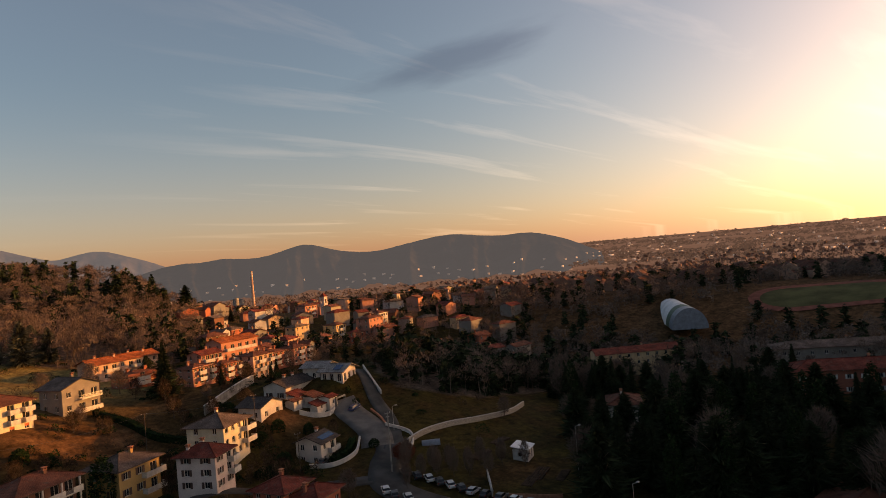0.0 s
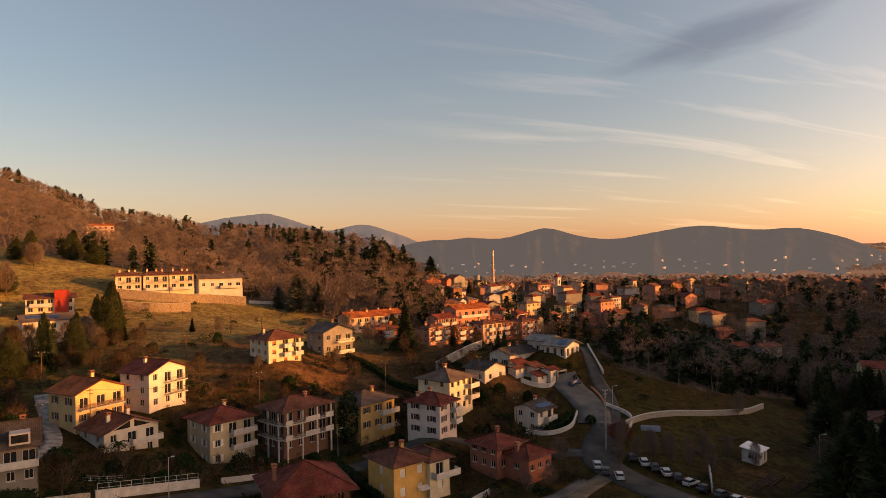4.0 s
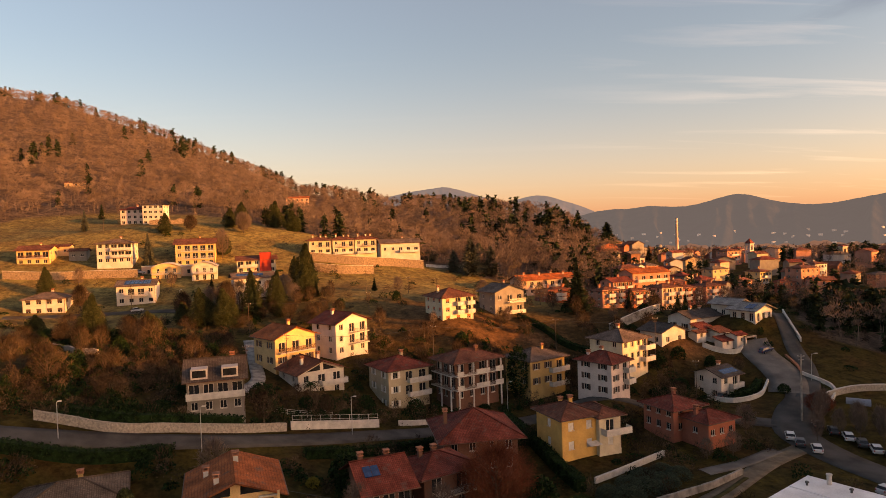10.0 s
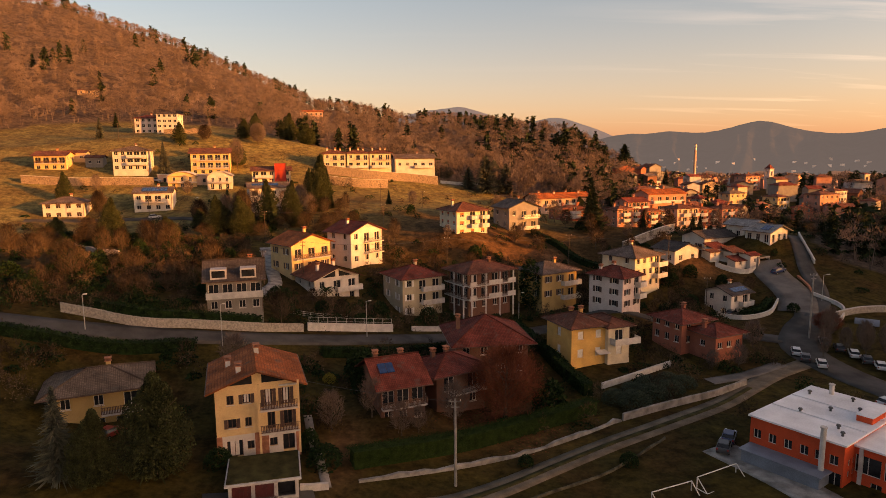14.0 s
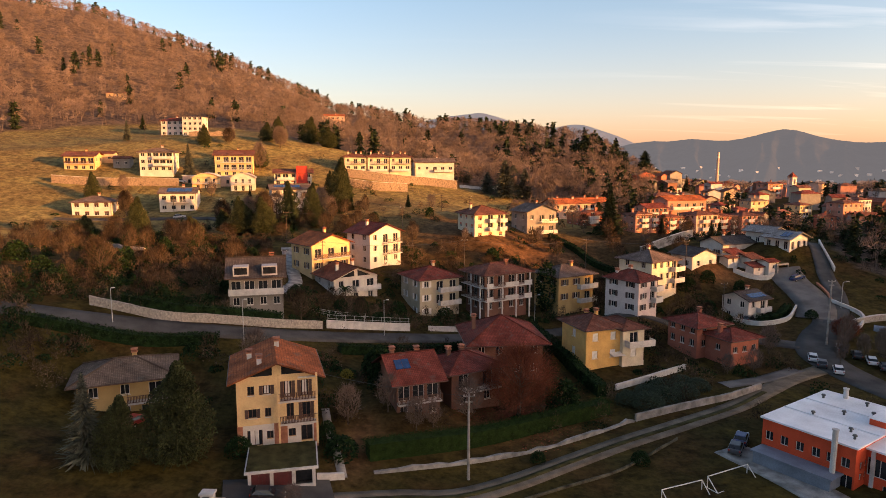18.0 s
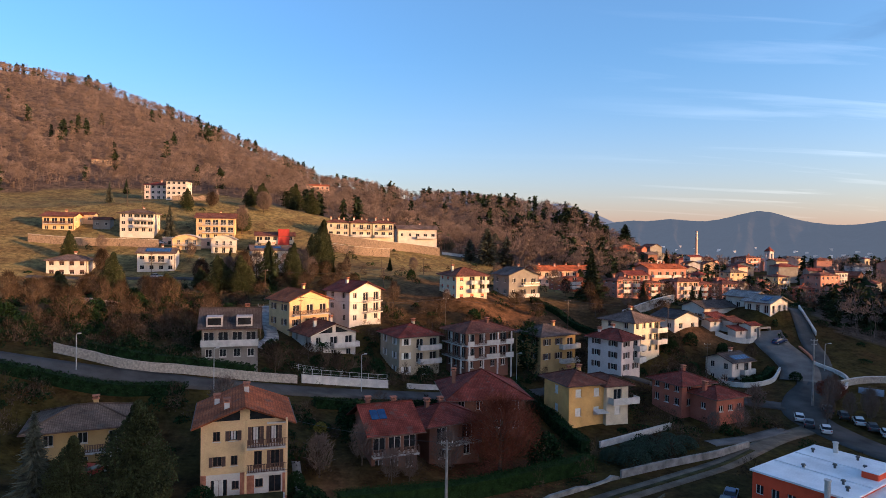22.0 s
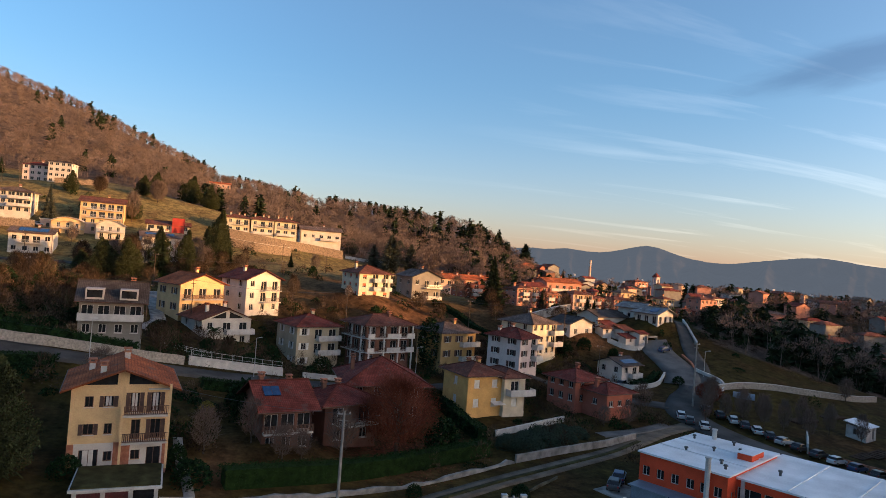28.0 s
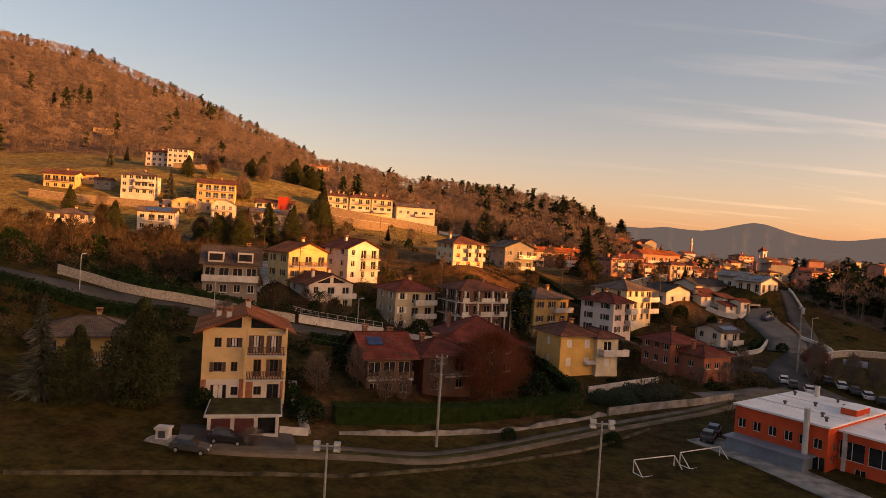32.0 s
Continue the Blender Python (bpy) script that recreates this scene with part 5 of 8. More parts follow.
def vault_house(x, y, z, yaw, w, d, h, wall):
    """A house under one shallow barrel vault, with a balcony under the arch."""
    ob = thing("house", pose(x, y, z, 0, 0, yaw), "sunlit house with a shallow arched roof and a balcony", "house", "arched houses")
    ops = [("f", u, 0.3, 1.2, 2.1) for u in (-w * 0.3, 0, w * 0.3)] + [("f", u, 3.2, 1.0, 1.6) for u in (-w * 0.28, 0, w * 0.28)]
    part("wall", walls(w, d, h, 5, ops), M[wall], ob)
    n, W, rise = 12, w / 2 + 0.5, 1.7
    arc = [(-W + 2 * W * k / n, h + rise * (1 - (2 * k / n - 1) ** 2) - 0.15) for k in range(n + 1)]
    bm = bmesh.new()
    rows = [[bm.verts.new((x0, yy, zz + o)) for x0, zz in arc] for yy in (-d / 2 - 0.7, d / 2 + 0.4) for o in (0.16, 0.0)]
    for k in range(n):
        bm.faces.new((rows[0][k], rows[0][k + 1], rows[2][k + 1], rows[2][k]))
        bm.faces.new((rows[3][k], rows[3][k + 1], rows[1][k + 1], rows[1][k]))
        bm.faces.new((rows[1][k], rows[1][k + 1], rows[0][k + 1], rows[0][k]))
        bm.faces.new((rows[2][k], rows[2][k + 1], rows[3][k + 1], rows[3][k]))
    part("roof", bm, M["slab"], ob)
    for q in (-1, 1):
        bm = bmesh.new()
        pts = [(x0 * w / 2 / W, q * d / 2, zz) for x0, zz in arc] 
        bm.faces.new([bm.verts.new(p) for p in ([(-w / 2, q * d / 2, h - 0.2), (w / 2, q * d / 2, h - 0.2)] + pts[::-1])])
        part("gable", bm, M[wall], ob)
    for op in ops:
        add_window(ob, w, d, op, "plain", M["shutter"], M["frame"])
    add_balcony(ob, w, d, "f", 0, 2.9, w, 1.4, "iron", M["metal"])


vault_house(-98.2, 252.6, 20.8, 15, 10.2, 8.6, 5.2, "cream")
vault_house(-83.8, 251.8, 20.6, 15, 9.0, 7.6, 5.4, "white")


for x, y, z, w in ((-106.0, 255.2, 20.8, 5.0), (-90.8, 254.8, 20.6, 5.4)):
    ob = thing("annex", pose(x, y, z, 0, 0, 15), "flat-roofed peach annex beside an arched house", "annex", "annexes")
    part("wall", walls(w, 6.0, 5.6, 5, [("f", 0, 2.9, 1.0, 1.4)]), M["peach"], ob)
    part("roof_slab", cube_mesh("r", -w / 2 - 0.2, -3.2, 5.6, w / 2 + 0.2, 3.2, 5.8), M["slab"], ob)
    part("pane", cube_mesh("p", -0.5, -2.8, 2.9, 0.5, -2.77, 4.3), M["glass"], ob)
for lab, x, y, w, wl in (("old stone shed on the terrace edge", -137.0, 264.0, 6.4, "dull"), ("weathered farm store beside the terrace wall", -146.0, 268.0, 7.0, "tan")):
    house(lab, x, y, 10, w, 4.6, 3.2, "gx", wl, "rbrown", None, 18, 0.5, 1, "f2", (), "plain", cat="shed", name="shed", chim=(), gutter=False, wh=1.0)


# ---- roads, walls and fences laid on the land ----
def smooth_line(pts, step=2.0):
    p = [Vector(q) for q in pts]
    p = [p[0] * 2 - p[1]] + p + [p[-1] * 2 - p[-2]]
    out = []
    for a, b, c, d in zip(p, p[1:], p[2:], p[3:]):
        n = max(1, int((c - b).length / step))
        for k in range(n):
            t = k / n
            out.append(0.5 * (2 * b + (c - a) * t + (2 * a - 5 * b + 4 * c - d) * t * t + (3 * b - a - 3 * c + d) * t**3))
    return out + [p[-2]]


def sides_of(line):
    for k, q in enumerate(line):
        d = (line[min(k + 1, len(line) - 1)] - line[max(k - 1, 0)]).normalized()
        yield q, Vector((-d.y, d.x))


def ribbon(name, label, pts, width, mat, lift=0.12, across=5, category="road"):
    """A road bed that follows the land, level enough across, with edges that go down into the ground."""
    line = smooth_line([(x, y) for x, y in pts])
    v, f = [], []
    for q, s in sides_of(line):
        row = [q + s * width * (k / (across - 1) - 0.5) for k in range(across)]
        zz = [gz(p.x, p.y) + lift for p in row]
        mean = sum(zz) / across
        row = [row[0]] + row + [row[-1]]
        zz = [zz[0] - 0.6] + [0.5 * z + 0.5 * max(mean, z) for z in zz] + [zz[-1] - 0.6]
        v += [(p.x, p.y, z) for p, z in zip(row, zz)]
    m = across + 2
    for i in range(len(line) - 1):
        for j in range(m - 1):
            f.append((i * m + j + 1, i * m + j, (i + 1) * m + j, (i + 1) * m + j + 1))
    ob = new(name, mesh_from(name, v, f, mat, True))
    return tagged(ob, label, category, kind="structure")


def wall_line(name, label, pts, high, thick, mat, ragged=0.0, category="wall", coping=True, sink=1.2):
    """A wall along a line, stepping with the land, with a coping."""
    line = smooth_line(pts, 1.5)
    ob = thing(name, pose(line[0].x, line[0].y, gz(line[0].x, line[0].y)), label, category)
    o = Vector((line[0].x, line[0].y, gz(line[0].x, line[0].y)))
    rng = random.Random(len(label) + int(line[0].x * 7))
    for nm, z0, z1, th, mt in (("masonry", -sink, high, thick, mat),) + ((("coping", high, high + 0.1, thick + 0.12, M["slab"]),) if coping else ()):
        v, f = [], []
        for q, s in sides_of(line):
            g = gz(q.x, q.y)
            top = z1 + (rng.uniform(-ragged, ragged) if nm == "masonry" else 0)
            for k, z in ((-0.5, z0), (-0.5, top), (0.5, top), (0.5, z0)):
                p = q + s * th * k
                v.append((p.x - o.x, p.y - o.y, g + z - o.z))
        for i in range(len(line) - 1):
            for j in range(4):
                k = (j + 1) % 4
                f.append((i * 4 + k, i * 4 + j, (i + 1) * 4 + j, (i + 1) * 4 + k))
        f += [(0, 1, 2, 3), tuple(len(v) - 4 + k for k in (3, 2, 1, 0))]
        part(nm, mesh_from(nm, v, f, mt), mt, ob)
    return ob


M["forecourt"] = material("worn_pale_asphalt", (0.13, 0.12, 0.11), 0.9, 0.25, 0.25, 18, 0.3)
ribbon("road_upper", "narrow asphalt lane along the foot of the slope", [(-75, 96), (-62, 98), (-51, 101), (-43, 103.6), (-35.6, 106.8), (-27.5, 111.5), (-18.9, 117), (-9, 123.5), (4, 130), (18, 135.5), (33, 139.4), (46, 138), (58, 133), (68, 128)], 4.4, M["asphalt"])
ribbon("road_main", "asphalt valley road lined with parked cars", [(83.5, 146), (80, 138.5), (74, 132), (69, 123), (69.6, 112), (72.8, 102), (77, 91), (83, 78), (90, 62), (98, 45), (106, 25)], 7.4, M["asphalt"], 0.15)
ribbon("road_lane", "narrow asphalt lane climbing past the hall", [(100, 186), (96, 175), (92.4, 164), (89.6, 154), (85, 144.5), (80, 138.5)], 3.8, M["asphalt"], 0.17)
ribbon("road_forecourt", "pale asphalt forecourt below the white hall", [(84.0, 169), (83.4, 163), (83, 156), (82, 149), (78.5, 142)], 8.0, M["forecourt"], 0.2)
ribbon("gravel_track", "pale gravel track with a grass strip", [(-22, 65), (-18.8, 65.9), (-11.3, 68.5), (-6, 70.1), (0.1, 71.2), (6.6, 74.9), (14, 80.2), (22.5, 85.9), (31.7, 91.2), (42.4, 97.6), (50, 104), (57, 110), (66, 116)], 3.4, M["gravel"], 0.10)
ribbon("garage_yard", "worn asphalt yard before the garages", [(-25, 66.3), (-20, 68), (-14, 70.2)], 5.0, M["asphalt"], 0.14)
ribbon("footpath", "pale path between gardens", [(44.6, 107.1), (52.4, 110), (60.9, 115.3)], 2.6, M["forecourt"], 0.14)
ribbon("garden_path", "narrow concrete path beside the cream house", [(-13.2, 72.6), (-14.6, 77), (-16.6, 82), (-18.4, 88)], 1.1, M["concrete"], 0.12, 3, "path")
ribbon("lane_upper", "steep concrete lane between houses", [(-46, 172), (-42, 160), (-38.6, 150), (-36, 141), (-37, 132)], 3.0, M["concrete"], 0.12)
ribbon("lane_hill", "hillside lane with a parked car", [(-130, 205), (-115, 210), (-103.7, 213), (-91, 214.3), (-80, 212), (-70, 203)], 3.4, M["asphalt"], 0.12)
ribbon("service_yard", "concrete yard around the orange hall", [(36, 84), (40, 76), (44, 66), (50, 52)], 5.0, M["concrete"], 0.08)

wall_line("retaining_wall", "pale stone retaining wall along the lane", [(-60, 103.6), (-55.3, 103.9), (-48.1, 104.5), (-40.7, 108), (-32.6, 112.1), (-25, 117.5)], 1.45, 0.4, M["stone"], 0.06, coping=False)
wall_line("garden_wall", "white rendered garden wall with a fence", [(-24.4, 118.4), (-18, 122.6), (-9.6, 127.6)], 1.4, 0.3, M["slab"])
wall_line("garden_wall", "rendered wall and gateway beside the lane", [(-6, 130), (4, 134.4), (12, 138)], 0.9, 0.3, M["slab"])
wall_line("stone_wall", "broken pale stone wall under a hedge", [(-9.8, 74.6), (2, 79.4), (10.8, 83.6), (19.1, 88.6), (24.8, 92.5), (26, 93)], 0.45, 0.45, M["concrete"], 0.22, coping=False)
wall_line("retaining_wall", "weathered concrete wall beside the gravel track", [(26.3, 93.2), (33.3, 96.6), (43.5, 101.2), (50, 105.4)], 1.05, 0.35, M["concrete"], 0.06, coping=False)
ribbon("grass_strip", "thin grass strip down the middle of the track", [(-11.3, 68.5), (-6, 70.1), (0.1, 71.2), (6.6, 74.9), (14, 80.2), (22.5, 85.9), (31.7, 91.2), (42.4, 97.6), (50, 104)], 0.8, M["turf"], 0.16, 3, "grass")
wall_line("boundary_wall", "low mossy concrete kerb of the sports field", [(-34, 53), (-29.4, 55.1), (-22.5, 58.2), (-13.2, 61.8), (-7, 63.9), (0.2, 67.6), (6.4, 70.6), (13.2, 74.4), (20.7, 78.6), (30.3, 86.9)], 0.32, 0.2, M["mossy"], 0.08, coping=False)
wall_line("garden_wall", "concrete garden wall above clipped bushes", [(26.2, 105.2), (32.3, 108.9), (41, 115.1)], 0.9, 0.3, M["slab"])
wall_line("terrace_wall", "sunlit stone terrace wall below the villas", [(-47, 268.4), (-43.6, 268), (-32.6, 270), (-22, 276)], 3.4, 0.6, M["oldstone"], 0.1)
wall_line("terrace_wall", "upper stone terrace wall of the villas", [(-50, 283), (-40, 285), (-28, 288), (-14, 295), (-1, 299)], 3.6, 0.6, M["oldstone"], 0.1)
wall_line("terrace_wall", "pale wall along the upper road bend", [(0.2, 303), (15.1, 309), (20, 318)], 1.2, 0.4, M["slab"])
wall_line("terrace_wall", "overgrown stone wall below the mansion", [(-129, 311), (-121, 313), (-111, 316)], 2.2, 0.6, M["oldstone"], 0.4, coping=False)
wall_line("terrace_wall", "sunlit terrace wall under the white villa", [(-152, 240), (-133.8, 243), (-123.3, 246), (-108, 249)], 2.8, 0.6, M["oldstone"], 0.1)
wall_line("retaining_wall", "rough stone wall at a bend of the lane", [(-88, 158), (-79, 150), (-72, 147)], 1.8, 0.5, M["stone"], 0.15, coping=False)
wall_line("retaining_wall", "grey concrete wall behind the bungalow", [(52, 186), (60.5, 192), (71.5, 200)], 2.6, 0.4, M["concrete"])
wall_line("garden_wall", "white stepped wall below the garden sheds", [(70.4, 166.8), (74, 165.0), (78, 164.6), (80.6, 166.4)], 1.1, 0.3, M["slab"])
wall_line("garden_wall", "pale wall between garden terraces", [(69.6, 173.2), (73.6, 170.6), (77.6, 169.0)], 0.9, 0.3, M["slab"])
wall_line("garden_wall", "white wall round the roadside garden", [(62, 145.5), (66, 141.5), (72.5, 142.8), (77.5, 148.6)], 0.9, 0.3, M["slab"])
wall_line("garden_wall", "low white wall beside the garages", [(-16.0, 71.6), (-14.6, 72.0), (-13.0, 72.6)], 0.7, 0.3, M["slab"])
wall_line("road_kerb", "low red brick kerb between lane and forecourt", [(88.4, 160.5), (87.8, 155), (86.2, 149.5)], 0.45, 0.5, M["terracotta"], 0.03, coping=False)
wall_line("garden_wall", "white wall along the lane past the hall", [(95.5, 166), (98, 176), (103.2, 188)], 1.0, 0.3, M["slab"])
wall_line("road_parapet", "curving white parapet on the road bend", [(86, 150), (88.6, 143), (85.5, 137.4), (80, 133)], 0.8, 0.3, M["slab"])
wall_line("field_wall", "long pale wall curving across the meadow", [(80.8, 136.7), (90.6, 140.3), (100, 141), (108.5, 140.6), (118, 141.6), (126, 144), (136, 150)], 1.3, 0.35, M["stone"], 0.05)
wall_line("allotment_wall", "leaning white allotment wall", [(81, 104.4), (84.6, 109), (88, 113.6)], 1.6, 0.25, M["slab"], 0.15, coping=False)
wall_line("allotment_wall", "low brick wall beside the car park", [(81.4, 103.6), (86, 99.4), (91, 95)], 0.8, 0.25, M["terracotta"], 0.05, coping=False)


def picket_fence(pts, high, label, mat, gap=0.9):
    line = smooth_line(pts, gap)
    o = Vector((line[0].x, line[0].y, gz(line[0].x, line[0].y)))
    ob = thing("fence", Matrix.Translation(o), label, "fence")
    post = bpy.data.meshes.new("post")
    bm = bmesh.new()
    rod(bm, (0, 0, -0.4), (0, 0, high), 0.05, 0.05, 5)
    bm.to_mesh(post)
    bm.free()
    post.materials.append(mat)
    prev = None
    for q in line:
        p = Vector((q.x, q.y, gz(q.x, q.y))) - o
        part("post", post, mat, ob).matrix_basis = Matrix.Translation(p)
        if prev is not None:
            for z in (0.35, 0.7, 0.98):
                bm = bmesh.new()
                rod(bm, prev + Vector((0, 0, high * z)), p + Vector((0, 0, high * z)), 0.03, 0.03, 4)
                part("rail", bm, mat, ob)
        prev = p


picket_fence([(-24.2, 118.8), (-18, 122.9), (-9.8, 127.8)], 2.5, "white railing on a garden wall", M["slab"], 1.6)
picket_fence([(-30, 124), (-24, 125.4), (-18.6, 128.6)], 1.2, "white garden railing before the gabled house", M["slab"], 1.2)
picket_fence([(70, 100), (75, 88.6), (80, 77)], 1.1, "metal railing beside the car park", M["metal"], 2.2)


# ---- plants ----
def rand_dirs(rng, n):
    d = rng.normal(size=(n, 3))
    return d / np.linalg.norm(d, axis=1, keepdims=True)


def slivers(base, direction, length, width, rng):
    """One thin triangle for each twig."""
    side = np.cross(direction, rand_dirs(rng, len(base)))
    side /= np.linalg.norm(side, axis=1, keepdims=True) + 1e-9
    w = side * width[:, None] / 2
    return np.stack([base - w, base + w, base + direction * length[:, None]], 1).reshape(-1, 3)


def bare_crown(rng, h, spread, n, wide):
    """Twigs that fan up and out through an egg-shaped crown on a bole of a third of its height."""
    u = rng.uniform(0, 1, n) ** 0.75
    ang = rng.uniform(0, 2 * np.pi, n)
    z = h * (0.22 + 0.7 * u)
    r = spread * np.sqrt(rng.uniform(0.02, 1, n)) * np.sin(np.pi * np.clip(0.12 + 0.80 * u, 0, 1)) * 0.8
    base = np.stack([r * np.cos(ang), r * np.sin(ang), z - h * 0.06], 1)
    d = np.stack([np.cos(ang) * 0.5, np.sin(ang) * 0.5, rng.uniform(0.5, 1.3, n)], 1) + rng.normal(size=(n, 3)) * 0.35
    d /= np.linalg.norm(d, axis=1, keepdims=True)
    return slivers(base, d, rng.uniform(0.10, 0.24, n) * h, np.full(n, wide) * rng.uniform(0.6, 1.4, n), rng)


def wood_crown(rng, n):
    """A woodland tree one unit high: a few upright stems, and short twigs in several rounded heads."""
    k = 3
    base = np.stack([rng.normal(size=k) * 0.02, rng.normal(size=k) * 0.02, np.zeros(k)], 1)
    d = np.stack([rng.normal(size=k) * 0.16, rng.normal(size=k) * 0.16, np.ones(k)], 1)
    stems = slivers(base, d / np.linalg.norm(d, axis=1, keepdims=True), rng.uniform(0.5, 0.85, k), np.full(k, 0.016), rng)
    heads = np.stack([rng.normal(size=6) * 0.13, rng.normal(size=6) * 0.13, rng.uniform(0.5, 0.84, 6)], 1)
    out = rand_dirs(rng, n)
    out[:, 2] = np.abs(out[:, 2]) * 1.1 - 0.15
    c = heads[rng.integers(0, 6, n)] + out * rng.uniform(0.04, 0.15, n)[:, None]
    d = out + np.array([0, 0, 0.7]) + rng.normal(size=(n, 3)) * 0.25
    d /= np.linalg.norm(d, axis=1, keepdims=True)
    return np.concatenate([stems, slivers(c, d, rng.uniform(0.05, 0.12, n), rng.uniform(0.012, 0.024, n), rng)])


def conifer_crown(rng, h, spread, n, flat=False, fine=1.0):
    """Drooping boughs in whorls, each a tapering spray of needles."""
    u = rng.uniform(0, 1, n) ** 1.25
    ang = rng.uniform(0, 2 * np.pi, n)
    z = h * (0.08 + 0.92 * u)
    reach = spread * (1 - u) ** (0.55 if flat else 0.85) * rng.uniform(0.35, 1.0, n) + 0.12
    d = np.stack([np.cos(ang), np.sin(ang), rng.uniform(-0.42, 0.05, n) if not flat else rng.uniform(-0.08, 0.1, n)], 1)
    start = np.stack([0.35 * reach * np.cos(ang), 0.35 * reach * np.sin(ang), z], 1)
    back = rng.uniform(0.2, 1.0, n)[:, None] if fine < 1 else 1.0
    tri = slivers(start * np.array([1, 1, 0]) * back + start * np.array([0, 0, 1]), d + rng.normal(size=(n, 3)) * (0.5 if fine < 1 else 0), (0.75 * reach + 0.1) * (0.55 if fine < 1 else 1), np.clip(reach * 0.45, 0.25, 1.3) * rng.uniform(0.5, 1.2, n) * fine, rng)
    return tri


def bush_shell(rng, n, rx, ry, rz, leaf, bottom=-0.2):
    """Leaf clumps over and inside a rounded mass."""
    d = rand_dirs(rng, n)
    d[:, 2] = np.where(d[:, 2] < bottom, -d[:, 2], d[:, 2])
    rad = rng.uniform(0.72, 1.03, n)[:, None]
    c = d * rad * np.array([rx, ry, rz])
    a = rand_dirs(rng, n) * leaf
    b = np.cross(a, rand_dirs(rng, n))
    b = b / (np.linalg.norm(b, axis=1, keepdims=True) + 1e-9) * leaf
    return np.stack([c - a * 0.6 - b * 0.5, c + a * 0.6 - b * 0.3, c + b * 0.8], 1).reshape(-1, 3)


def tri_mesh(name, tri, mat):
    me = bpy.data.meshes.new(name)
    n = len(tri)
    me.vertices.add(n)
    me.vertices.foreach_set("co", np.ascontiguousarray(tri, dtype=np.float32).ravel())
    me.loops.add(n)
    me.loops.foreach_set("vertex_index", np.arange(n, dtype=np.int32))
    me.polygons.add(n // 3)
    me.polygons.foreach_set("loop_start", np.arange(0, n, 3, dtype=np.int32))
    me.polygons.foreach_set("loop_total", np.full(n // 3, 3, dtype=np.int32))
    me.materials.append(mat)
    me.update(calc_edges=True)
    return me


def trunk_mesh(rng, h, r, limbs, reach):
    bm = bmesh.new()
    top = Vector((rng.normal() * 0.15, rng.normal() * 0.15, h * 0.62))
    rod(bm, (0, 0, -0.6), top * 0.45, r, r * 0.7, 7)
    rod(bm, top * 0.45, top, r * 0.7, r * 0.3, 6)
    for k in range(limbs):
        a, u = rng.uniform(0, 6.28), rng.uniform(0.4, 0.95)
        p = top * u
        q = p + Vector((math.cos(a) * reach * rng.uniform(0.4, 0.8), math.sin(a) * reach * rng.uniform(0.4, 0.8), h * rng.uniform(0.12, 0.3)))
        rod(bm, p, q, r * 0.35, r * 0.08, 5)
    return bm


PROTO = {}


